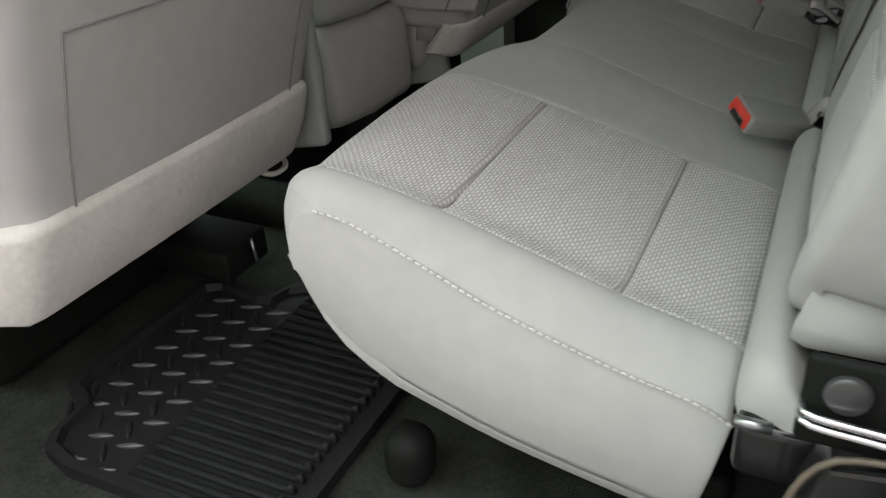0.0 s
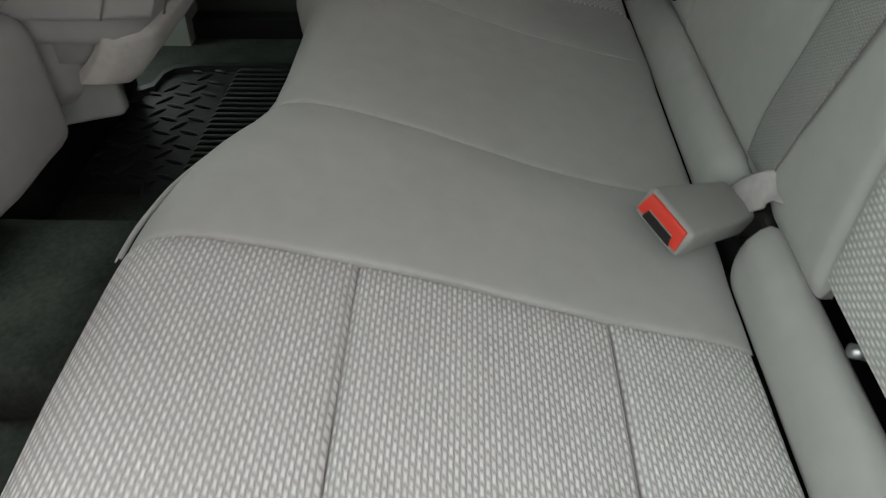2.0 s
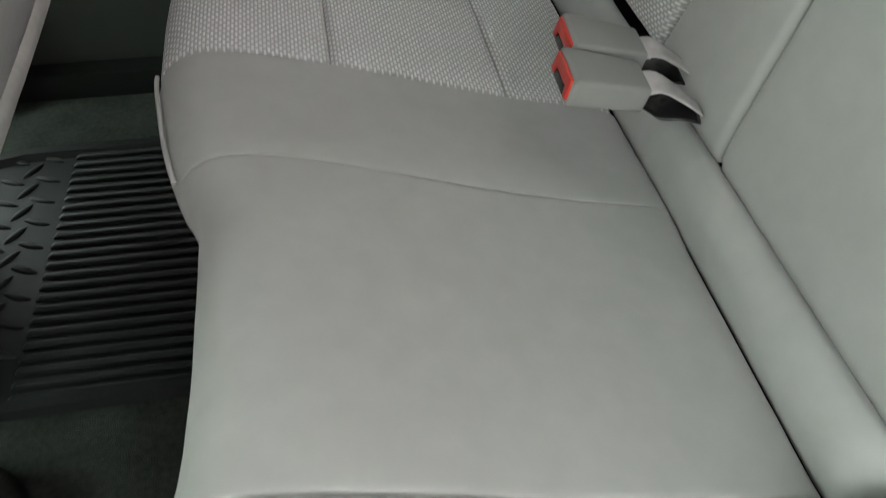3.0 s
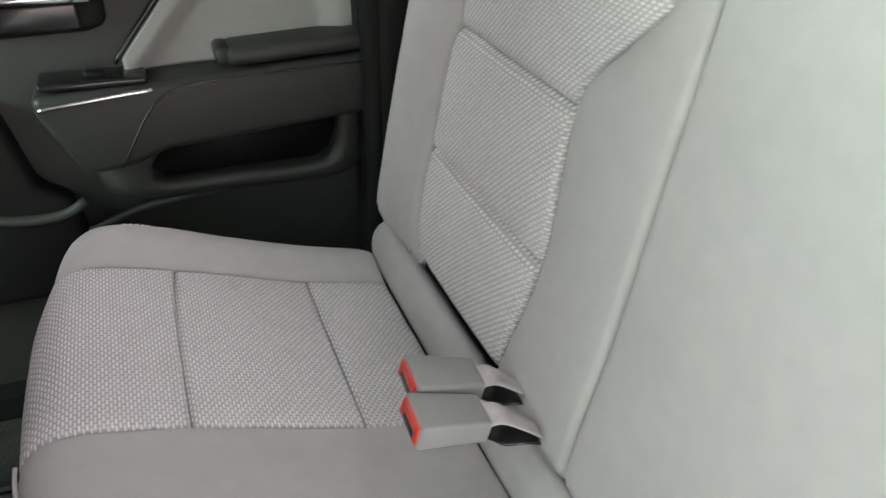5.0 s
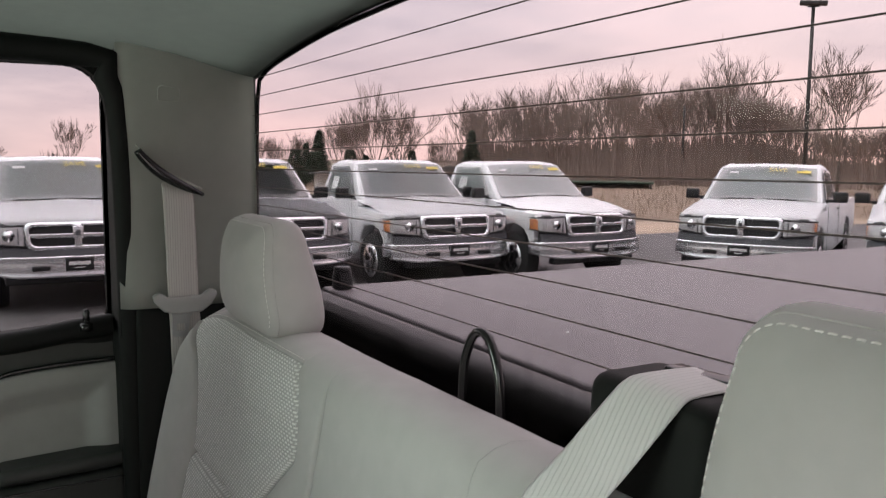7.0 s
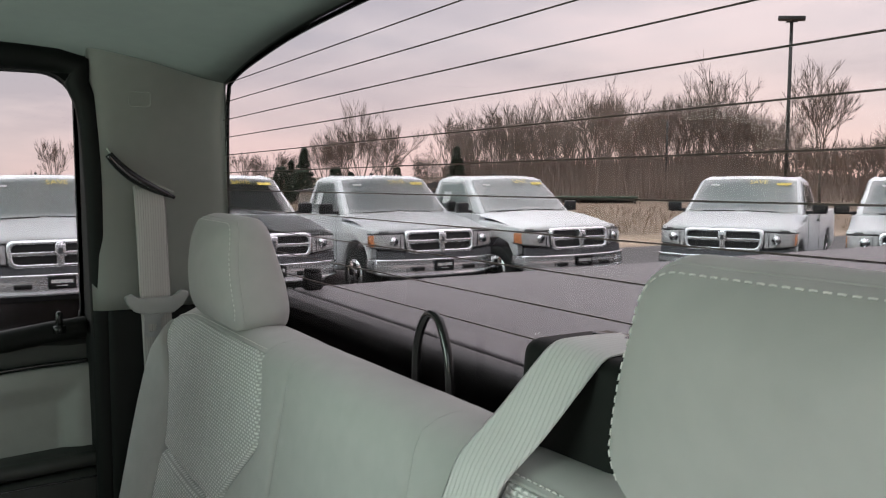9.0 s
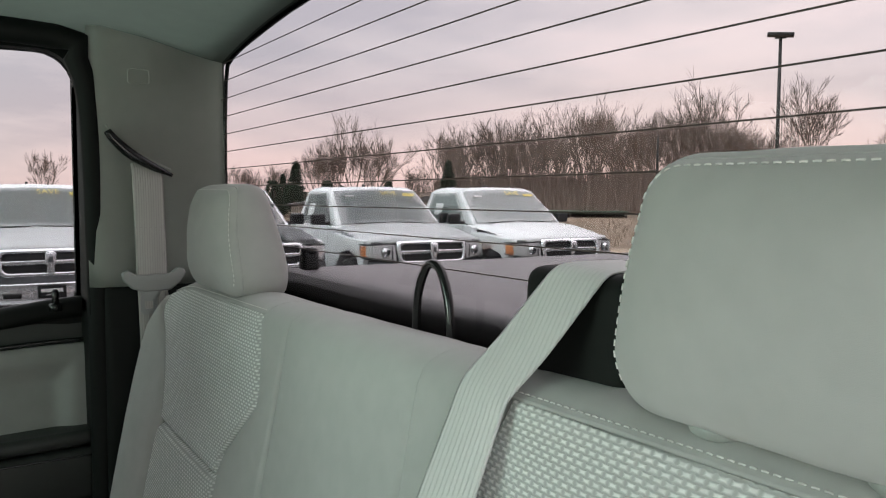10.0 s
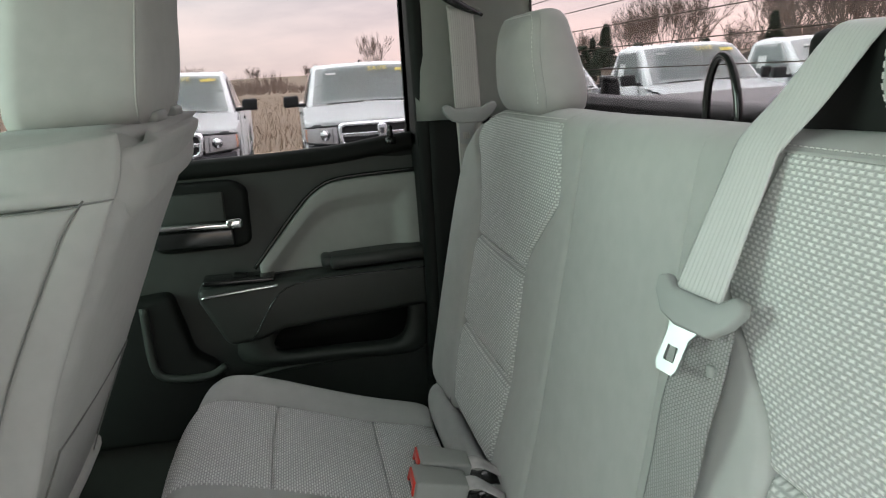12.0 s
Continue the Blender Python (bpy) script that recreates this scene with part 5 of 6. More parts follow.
part("plinth", rounded(0.20, 0.30, 0.14, 0.02, pose(0.028, 1.02, 0.20), 2), BLACK_TRIM, jump, "dark seat frame")

# ---------------------------------------------------------------- floor mats and seat foot
def floor_mat(sx, label):
    mt = thing("floor_mat", label, "floor mat", "rear floor mats")
    z = FLOOR + 0.004
    X = lambda x: x if sx < 0 else 2 * MID - x - 0.09
    out = [(-0.715, 0.455), (-0.31, 0.455), (-0.29, 0.475), (-0.285, 0.70), (-0.30, 0.725), (-0.335, 0.735), (-0.34, 0.76), (-0.33, 0.84), (-0.345, 0.862), (-0.60, 0.868), (-0.625, 0.86), (-0.635, 0.835), (-0.652, 0.815), (-0.70, 0.81), (-0.722, 0.795), (-0.735, 0.75), (-0.735, 0.48)]
    bm = bmesh.new()
    pts = [Vector((X(a), b, 0)) for a, b in out]
    c = sum(pts, Vector()) / len(pts)
    profile = ((0.0, 0.0), (0.0, 0.016), (0.014, 0.016), (0.020, 0.006))
    rings = [[bm.verts.new(p + (c - p).normalized() * d + Vector((0, 0, z + h))) for p in pts] for d, h in profile]
    n = len(pts)
    for a, b in zip(rings, rings[1:]):
        for i in range(n):
            bm.faces.new((a[i], a[(i + 1) % n], b[(i + 1) % n], b[i]))
    bm.faces.new(rings[-1])
    bm.faces.new(rings[0][::-1])
    part("tray", bm, RUBBER, mt, "black rubber tray with raised rim", False)
    x = -0.715
    while x < -0.305:
        yb = 0.688 + 0.03 * (x + 0.5)
        prof = [(0.484, z + 0.006), (0.486, z + 0.016), (0.491, z + 0.019), (0.496, z + 0.0125), (yb - 0.008, z + 0.0125), (yb, z + 0.006)]
        bm = prism(prof, X(x) - 0.0042, X(x) + 0.0042, 0, 0.0012, 1)
        part("ridge", bm, RUBBER, mt, "raised rubber ridge")
        x += 0.0178
    for j, y in enumerate((0.711, 0.733, 0.757, 0.781, 0.807, 0.832)):
        for i in range(9):
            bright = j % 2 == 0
            x = -0.716 + 0.0432 * i + (0.0 if bright else 0.0216)
            if x > -0.345 or (x < -0.69 and y > 0.77) or (x < -0.655 and y > 0.79) or (x > -0.37 and y > 0.74):
                continue
            turn = -68 if bright else 38
            bm = bmesh.new()
            bmesh.ops.create_uvsphere(bm, u_segments=12, v_segments=6, radius=1)
            for v in bm.verts:
                v.co.y *= 1 - 0.35 * v.co.x ** 2
            bmesh.ops.transform(bm, matrix=pose(X(x), y, z + 0.0062, 0, 0, turn if sx < 0 else -turn) @ Matrix.Diagonal((0.0185, 0.0050, 0.0040, 1)), verts=bm.verts)
            # only the door-side mat gets bars with the painted sky sheen
            part("tread", bm, RUBBER_SHEEN if bright and sx < 0 else RUBBER, mt, "raised tread bar, sky sheen in its colour" if bright and sx < 0 else "")
    return mt


floor_mat(-1, "black rubber floor mat with ridges and tread plate pattern")
floor_mat(1, "black rubber floor mat on the shaded side")
part("foot", rounded(0.056, 0.056, 0.075, 0.026, pose(-0.590, 0.378, 0.165), 5), BLACK_TRIM, bench_left, "round black foot under the cushion")
for bench, x0, x1 in ((bench_left, -0.60, -0.115), (bench_right, -0.105, 0.64)):
    part("rail", rounded(x1 - x0, 0.10, 0.14, 0.01, pose((x0 + x1) / 2, 0.10, 0.185), 2), BLACK_TRIM, bench, "dark seat frame rail")
    part("rear_box", rounded(x1 - x0, 0.16, 0.28, 0.01, pose((x0 + x1) / 2, -0.03, 0.27), 2), BLACK_TRIM, bench, "dark frame box")

# jamb of the open left door: hinge, buffer and striker
jamb = thing("door_striker", "bright steel door striker on black jamb plate", "door striker")
part("plate", rounded(0.008, 0.10, 0.065, 0.004, pose(-0.738, -0.030, 0.470), 2), BLACK_TRIM, jamb, "black plate")
part("buffer", tube([(-0.740, -0.005, 0.481), (-0.746, -0.005, 0.481), (-0.748, -0.005, 0.481)], 0.0137, 24, taper=lambda t: 0.0137 if t < 0.9 else 0.011), RUBBER_SHEEN, jamb, "round rubber buffer")
for z in (0.459, 0.466):
    part("bar", tube(smooth_line([(-0.738, 0.018, z + 0.002), (-0.750, 0.014, z), (-0.752, -0.02, z - 0.001), (-0.752, -0.066, z - 0.002), (-0.738, -0.070, z - 0.002)], 20), 0.0028, 10), CHROME, jamb, "bright steel bar")
hinge = part("hinge", rounded(0.05, 0.06, 0.05, 0.010, pose(-0.668, 0.024, 0.375), 3), GLOSS_BLACK, bench_left, "black hinge bracket")
part("pin", tube([(-0.700, 0.056, 0.408), (-0.700, 0.030, 0.408)], 0.0045, 12), STEEL, hinge, "steel pin")
wall("jamb_panel_left", prism([(-0.075, 0.20), (0.004, 0.20), (0.010, 0.38), (-0.004, 0.428), (-0.075, 0.440)], -0.750, -0.700, 0, 0.004), GLOSS_BLACK, "smooth black jamb panel", False)
wall("jamb_trim_left", tube(smooth_line([(-0.748, 0.010, 0.20), (-0.748, 0.016, 0.36), (-0.748, 0.012, 0.405), (-0.748, -0.004, 0.433), (-0.748, -0.03, 0.441), (-0.748, -0.07, 0.446)], 24), 0.0026, 8), WORN_TAN, "worn tan trim edge on the jamb", True)
# ---------------------------------------------------------------- outside: truck bed cover, lot, field
bed = thing("tonneau_cover", "smooth grey vinyl cover stretched over the truck bed", "bed cover")
part("sheet", rounded(1.42, 1.955, 0.020, 0.006, pose(0.020, -1.2625, 0.915), 3), COVER, bed, "grey vinyl sheet")
part("front_hem", rounded(1.42, 0.012, 0.016, 0.005, pose(0.020, -0.290, 0.908), 3), RAIL, bed, "black hem under the front edge")
clamp = part("clamp", rounded(0.026, 0.030, 0.034, 0.007, pose(0.690, -0.306, 0.941), 3, lambda c: (c.x * (1 - 4 * c.z), c.y * (1 - 4 * c.z), c.z)), CAR_BLACK, bed, "black corner clamp")
part("knob", tube([(0.690, -0.306, 0.953), (0.690, -0.306, 0.962)], 0.014, 14), CAR_BLACK, clamp)
box = thing("truck_bed", "dark truck bed behind the cab", "truck bed")
part("front_wall", rounded(1.62, 0.05, 0.80, 0.01, pose(0.02, -0.335, 0.455), 2), TRUCK_BODY, box, "bed front wall")
for sx in (-0.80, 0.84):
    part("side_wall", rounded(0.10, 1.92, 0.80, 0.02, pose(sx, -1.29, 0.47), 2), RAIL, box, "dark bed side with its cap")
part("tailgate", rounded(1.60, 0.06, 0.60, 0.015, pose(0.02, -2.26, 0.57), 2), SILVER_PAINT, box, "painted tailgate")
rail = [(-0.262, 0.862), (-0.262, 0.905), (-0.255, 0.925), (-0.240, 0.938), (-0.222, 0.943), (-0.208, 0.940), (-0.199, 0.930), (-0.195, 0.915), (-0.194, 0.866)]
part("bulkhead_rail", prism(rail, -0.80, 0.835, 0), RAIL, box, "satin black rounded rail along the bed front")

# frame and wheels under cab and bed
chassis = thing("chassis", "black truck frame with four road wheels", "chassis")
for sx in (-0.42, 0.46):
    part("frame_rail", rounded(0.10, 5.2, 0.16, 0.02, pose(sx, 0.2, -0.03), 2), CAR_BLACK, chassis, "black frame rail")
for sx, q in ((-0.74, -1), (0.78, 1)):
    for wy in (-1.35, 2.35):
        part("axle", tube([(0.02, wy, -0.35), (sx, wy, -0.35)], 0.045, 10), CAR_BLACK, chassis, "axle half")
        wheel = part("wheel", tube([(sx - q * 0.13, wy, -0.35), (sx - q * 0.11, wy, -0.35), (sx + q * 0.09, wy, -0.35), (sx + q * 0.11, wy, -0.35)], 0.40, 32, taper=lambda k: 0.40 if 0.2 < k < 0.8 else 0.375), TYRE, chassis, "black tyre")
        part("rim", tube([(sx + q * 0.09, wy, -0.35), (sx + q * 0.118, wy, -0.35)], 0.24, 24), CHROME, wheel, "bright rim")

# ground out to the horizon
bm = bmesh.new()
bmesh.ops.create_grid(bm, x_segments=40, y_segments=40, size=900)
for v in bm.verts:
    r = v.co.length
    v.co.z = LOT - 0.03 - 0.3 * min(1, max(0, (r - 60) / 200))
tagged(part("ground", bm, GRASS, None, "", True), "dry brown grass field reaching the horizon", "ground", kind="structure")
tagged(part("pavement", prism([(-16, -26), (15.2, -26), (16.0, 12), (-16, 20)], LOT - 0.04, LOT, 2), ASPHALT, None, "", False), "damp dark asphalt lot", "pavement", kind="structure")
tagged(part("gravel_verge", prism([(15.2, -26), (18.5, -27), (19.5, 14), (16.0, 12)], LOT - 0.05, LOT - 0.008, 2), GRAVEL, None, "", False), "tan gravel verge beside the lot", "verge", kind="structure")


# ---------------------------------------------------------------- parked pickups
def loft(sections, bm=None):
    bm = bm or bmesh.new()
    rows = [[bm.verts.new(p) for p in s] for s in sections]
    n = len(rows[0])
    for a, b in zip(rows, rows[1:]):
        for j in range(n):
            bm.faces.new((a[j], a[(j + 1) % n], b[(j + 1) % n], b[j]))
    bm.faces.new(rows[0])
    bm.faces.new(rows[-1][::-1])
    return bm


def letters(text, size, m, mat, parent, name, label):
    cu = bpy.data.curves.new(name, "FONT")
    cu.body, cu.size, cu.extrude = text, size, 0.001
    tmp = bpy.data.objects.new(name, cu)
    scene.collection.objects.link(tmp)
    bpy.context.view_layer.update()
    me = bpy.data.meshes.new_from_object(tmp.evaluated_get(bpy.context.evaluated_depsgraph_get()))
    bpy.data.objects.remove(tmp)
    me.materials.clear()
    me.materials.append(mat)
    me.transform(m)
    ob = new(name, me)
    ob.parent = parent
    ob["label"] = label
    return ob


def pickup(label, paint):
    """A full-size pickup at the origin, standing on z = 0, its nose at x = 0 pointing to -x; y is its width."""
    t = thing("pickup_truck", label, "pickup truck", "parked pickups")
    half = 0.985

    def nose(y, z=0.9):
        """How far back the front face lies at width y and height z."""
        return 0.16 * (abs(y) / 0.95) ** 2.6 + 0.05 * max(0, (z - 0.80) / 0.3) ** 2

    # hood with a raised middle and fender tops
    bm = bmesh.new()
    rows = []
    for i in range(15):
        f = i / 14
        row = []
        for j in range(33):
            y = lerp(-0.975, 0.975, j / 32)
            a = abs(y)
            x = lerp(nose(y, 1.09) + 0.03, 1.36, f)
            z = lerp(1.075, 1.275, min(1, f * 1.15) ** 0.55) - 0.055 * max(0, (a - 0.62) / 0.355) ** 2.2
            z += 0.022 * (1 if a < 0.42 else max(0, 1 - (a - 0.42) / 0.10)) * min(1, f * 3) - 0.014 * math.exp(-((a - 0.64) / 0.03) ** 2) * min(1, f * 4)
            z += 0.02 * math.exp(-((a - 0.88) / 0.09) ** 2) * min(1, f * 2)
            row.append(bm.verts.new((x, y, z)))
        rows.append(row)
    for p, q in zip(rows, rows[1:]):
        for j in range(32):
            bm.faces.new((p[j], p[j + 1], q[j + 1], q[j]))
    lip = [bm.verts.new(v.co + Vector((0.02, 0, -0.035))) for v in rows[0]]
    for j in range(32):
        bm.faces.new((rows[0][j + 1], rows[0][j], lip[j], lip[j + 1]))
    bmesh.ops.solidify(bm, geom=bm.faces[:], thickness=0.015)
    part("hood", bm, paint, t, "painted hood with raised middle")
    side = [(1.30, 0.56), (1.30, 1.25), (1.52, 1.27), (2.95, 1.27), (2.95, 1.24), (5.25, 1.24), (5.25, 0.60), (4.65, 0.52), (4.55, 0.74), (4.35, 0.90), (4.02, 0.92), (3.75, 0.78), (3.65, 0.52), (1.38, 0.42)]
    for s in (-1, 1):
        part("body_side", prism(side, s * 0.86, s * half, 1, 0.02, 2), paint, t, "painted body side")
    fender = [(0.30, 0.70), (0.30, 1.10), (1.32, 1.16), (1.32, 0.45), (1.27, 0.47), (1.22, 0.70), (1.05, 0.88), (0.80, 0.93), (0.55, 0.86), (0.44, 0.72), (0.42, 0.66)]
    for s in (-1, 1):
        part("fender", prism(fender, s * 0.80, s * (half + 0.004), 1, 0.02, 2), paint, t, "fender with wheel arch")
    part("underbody", rounded(4.6, 1.62, 0.30, 0.02, pose(2.7, 0, 0.60)), CAR_BLACK, t, "dark underbody")
    part("bed_floor", rounded(2.2, 1.7, 0.3, 0.02, pose(4.1, 0, 0.95)), CAR_BLACK, t, "dark cargo bed")
    # greenhouse
    cab = [[Vector((x, y * w, z)) for x, y, z in ring] for ring, w in (
        ([(1.30, -0.93, 1.25), (1.28, -0.5, 1.26), (1.25, 0, 1.265), (1.28, 0.5, 1.26), (1.30, 0.93, 1.25), (2.2, 0.95, 1.26), (2.93, 0.93, 1.26), (2.93, 0, 1.26), (2.93, -0.93, 1.26), (2.2, -0.95, 1.26)], 1.0),
        ([(1.92, -0.78, 1.80), (1.88, -0.4, 1.815), (1.86, 0, 1.82), (1.88, 0.4, 1.815), (1.92, 0.78, 1.80), (2.3, 0.80, 1.815), (2.80, 0.77, 1.79), (2.84, 0, 1.81), (2.80, -0.77, 1.79), (2.3, -0.80, 1.815)], 1.0),
        ([(2.02, -0.68, 1.845), (1.98, -0.35, 1.865), (1.96, 0, 1.87), (1.98, 0.35, 1.865), (2.02, 0.68, 1.845), (2.35, 0.70, 1.875), (2.72, 0.66, 1.845), (2.76, 0, 1.86), (2.72, -0.66, 1.845), (2.35, -0.70, 1.875)], 1.0))]
    shell = loft(cab)
    bmesh.ops.recalc_face_normals(shell, faces=shell.faces)
    bmesh.ops.bevel(shell, geom=[e for e in shell.edges if e.calc_face_angle(0) > 0.35], offset=0.035, segments=3, profile=0.5, affect="EDGES", clamp_overlap=True)
    part("cab", shell, paint, t, "painted cab")

    def pane(corners, name, lab, lift=0.008, r=0.0):
        a, b, c, d = (Vector(p) for p in corners)
        nrm = (b - a).cross(d - a).normalized()
        bm = bmesh.new()
        n = 8
        rows = [[bm.verts.new(a.lerp(b, i / n).lerp(d.lerp(c, i / n), j / n) + nrm * (lift + r * math.sin(math.pi * i / n))) for i in range(n + 1)] for j in range(n + 1)]
        for p, q in zip(rows, rows[1:]):
            for i in range(n):
                bm.faces.new((p[i], p[i + 1], q[i + 1], q[i]))
        bmesh.ops.solidify(bm, geom=bm.faces[:], thickness=0.004)
        return part(name, bm, CAR_GLASS, t, lab)
    pane([(1.335, 0.845, 1.285), (1.335, -0.845, 1.285), (1.885, -0.735, 1.785), (1.885, 0.735, 1.785)], "windscreen", "dark windscreen glass", 0.012, 0.040)
    for s in (-1, 1):
        q = [(1.50, s * 0.945, 1.285), (2.72, s * 0.945, 1.285), (2.66, s * 0.805, 1.755), (1.96, s * 0.805, 1.765)]
        pane(q if s < 0 else q[::-1], "side_window", "dark side window", 0.010)
        part("window_line", tube([(1.42, s * 0.962, 1.272), (2.80, s * 0.962, 1.272)], 0.010, 6), CAR_BLACK, t, "black window line")
        m = part("mirror", rounded(0.10, 0.22, 0.17, 0.035, pose(1.55, s * 1.14, 1.36), 4), CAR_BLACK, t, "black door mirror")
        part("mirror_arm", rounded(0.05, 0.14, 0.05, 0.015, pose(1.56, s * 1.00, 1.30), 2), CAR_BLACK, m)
        part("door_handle", rounded(0.16, 0.03, 0.035, 0.012, pose(2.60, s * (half + 0.012), 1.14), 2), CAR_BLACK, t, "black door handle")
        part("door_gap", rounded(0.008, 0.006, 0.74, 0, pose(1.52, s * (half + 0.001), 0.90)), CAR_BLACK, t, "door gap")
        part("door_gap", rounded(0.008, 0.006, 0.74, 0, pose(2.84, s * (half + 0.001), 0.90)), CAR_BLACK, t, "door gap")
        plan = Curve([(nose(0.57), 0.57), (nose(0.75), 0.75), (nose(0.88) - 0.005, 0.88), (0.185, 0.955), (0.29, 0.990), (0.43, 0.994)])

        def lens(u, v, a=0.0, b=1.0, s=s, plan=plan):
            p = plan.at(lerp(a, b, u))
            w = lerp(a, b, u)
            return Vector((p.x - 0.012 + 0.045 * v * (1 - w), s * p.y, lerp(0.815 + 0.06 * w, 1.045 - 0.015 * w, v)))
        lamp = part("headlamp", patch(lambda u, v: lens(u, v, 0.02, 0.70), 12, 6, (-1, 0, 0), 0.010, 0.004, 0.012, 0.03), LAMP_CLEAR, t, "clear headlamp")
        part("indicator", patch(lambda u, v: lens(u, v, 0.70, 0.97) - Vector((0, 0, 0.012 * v)), 8, 6, (0, s, 0), 0.006, 0.004, 0.012, 0.03), AMBER, lamp, "amber corner lens")
        for v in (-0.05, 1.05):
            part("lamp_edge", tube([lens(k / 14, v) + Vector((-0.004, 0, 0)) for k in range(15)], 0.011, 6), CAR_BLACK, lamp, "black lamp surround")
        part("lamp_edge", tube([lens(0.0, k / 6) + Vector((-0.004, 0, 0)) for k in range(7)], 0.012, 6), CAR_BLACK, lamp, "black lamp surround")
        part("lamp_bowl", tube([(nose(0.74) - 0.004, s * 0.745, 0.94), (nose(0.74) - 0.030, s * 0.745, 0.94)], 0.05, 16, taper=lambda k: 0.055 + 0.012 * k), CHROME, lamp, "bright reflector bowl")
        part("lamp_divider", rounded(0.02, 0.012, 0.19, 0.004, pose(nose(0.64) - 0.016, s * 0.645, 0.93), 1), CAR_GREY, lamp, "grey inner bezel")
        part("bumper_opening", rounded(0.05, 0.20, 0.062, 0.018, pose(nose(0.44) - 0.088, s * 0.42, 0.555, 0, 0, s * 4), 3), CAR_BLACK, t, "dark bumper opening")
        for wx in (0.84, 4.05):
            wheel = part("wheel", tube([(wx, s * 0.74, 0.40), (wx, s * 0.76, 0.40), (wx, s * 0.96, 0.40), (wx, s * 0.985, 0.40)], 0.40, 32, taper=lambda k: 0.40 if 0.2 < k < 0.8 else 0.375), TYRE, t, "black tyre")
            part("rim", tube([(wx, s * 0.95, 0.40), (wx, s * 0.99, 0.40)], 0.245, 24), CHROME, wheel, "bright rim")
            for k in range(5):
                a = 2 * math.pi * k / 5
                part("spoke_gap", rounded(0.10, 0.012, 0.085, 0.02, pose(wx + 0.15 * math.sin(a), s * 0.993, 0.40 + 0.15 * math.cos(a), 0, math.degrees(a), 0), 2), CAR_BLACK, wheel, "dark gap between spokes")
    # front face: dark backing, bright grille frame with cross bars, grey valance, chromed bumper
    part("nose_backing", rounded(0.30, 1.80, 0.60, 0.03, pose(0.32, 0, 0.78)), CAR_BLACK, t, "dark front structure")

    def ring(w, z0, z1, r, flare=0.05):
        loop = arc_corner(w - r, z1 - r, r, 0, 90, 6) + arc_corner(-w + r, z1 - r, r, 90, 180, 6) + arc_corner(-w + r, z0 + r, r, 180, 270, 6) + arc_corner(w - r, z0 + r, r, 270, 360, 6)
        return [(y * (1 + flare * (z - z0) / (z1 - z0)), z) for y, z in loop]

    def band(outer, inner, x0, x1):
        bm = bmesh.new()
        loops = [[bm.verts.new((nose(y, z) + dx, y, z)) for y, z in q] for q, dx in ((outer, x1), (outer, x0 + 0.012), ([(lerp(a[0], b[0], 0.35), lerp(a[1], b[1], 0.35)) for a, b in zip(outer, inner)], x0), ([(lerp(a[0], b[0], 0.7), lerp(a[1], b[1], 0.7)) for a, b in zip(outer, inner)], x0), (inner, x0 + 0.012), (inner, x1))]
        n = len(outer)
        for p, q in zip(loops, loops[1:]):
            for k in range(n):
                bm.faces.new((p[k], p[(k + 1) % n], q[(k + 1) % n], q[k]))
        return bm
    g = part("grille_frame", band(ring(0.56, 0.765, 1.090, 0.09), ring(0.505, 0.812, 1.045, 0.065), -0.035, 0.06), CAR_CHROME, t, "bright grille frame")
    part("mesh", patch(lambda u, v: Vector((nose(lerp(-0.53, 0.53, u), lerp(0.80, 1.055, v)) + 0.020, lerp(-0.53, 0.53, u), lerp(0.80, 1.055, v))), 16, 6, (-1, 0, 0), 0, 0, 0.01, 0.01), CAR_BLACK, g, "dark mesh fields")
    part("cross_bar", rounded(0.05, 1.06, 0.052, 0.014, pose(0.010, 0, 0.932), 3, lambda c: (c.x + nose(c.y), c.y, c.z)), CAR_CHROME, g, "bright horizontal bar")
    part("cross_bar", rounded(0.06, 0.085, 0.28, 0.016, pose(0.012, 0, 0.928, 0, 4, 0), 3), CAR_CHROME, g, "bright vertical bar")
    part("badge", rounded(0.03, 0.125, 0.15, 0.03, pose(-0.022, 0, 0.975, 0, 5, 0), 3), CAR_CHROME, g, "plain bright badge shape")
    part("badge_field", rounded(0.02, 0.055, 0.075, 0.02, pose(-0.032, 0, 0.965, 0, 5, 0), 3), CAR_GREY, g, "dark badge field")
    part("valance", patch(lambda u, v: Vector((nose(lerp(-0.97, 0.97, u)) + 0.005 - 0.03 * (1 - v), lerp(-0.97, 0.97, u), lerp(0.655, 0.80 + 0.02 * abs(u - 0.5), v))), 24, 5, (-1, 0, 0), 0.012, 0.003, 0.02, 0.05), CAR_GREY, t, "grey panel under the grille")
    prof = [(0.06, 0.690), (-0.050, 0.692), (-0.068, 0.676), (-0.052, 0.655), (-0.062, 0.60), (-0.066, 0.52), (-0.058, 0.480), (-0.075, 0.462), (-0.070, 0.440), (-0.03, 0.430), (0.06, 0.43)]
    part("bumper", loft([[Vector((nose(y) + dx, y, z + 0.05 * max(0, (abs(y) - 0.7) / 0.3) * (z < 0.5))) for dx, z in prof] for y in [lerp(-0.985, 0.985, k / 24) for k in range(25)]]), CAR_CHROME, t, "chromed front bumper")
    for s in (-1, 1):
        part("bumper_end", rounded(0.30, 0.03, 0.19, 0.012, pose(0.28, s * 0.978, 0.585, 0, 0, s * 2), 2), CAR_CHROME, t, "bumper corner")
    part("lower_air_dam", rounded(0.14, 1.6, 0.10, 0.03, pose(0.12, 0, 0.40), 2), CAR_BLACK, t, "black air dam")
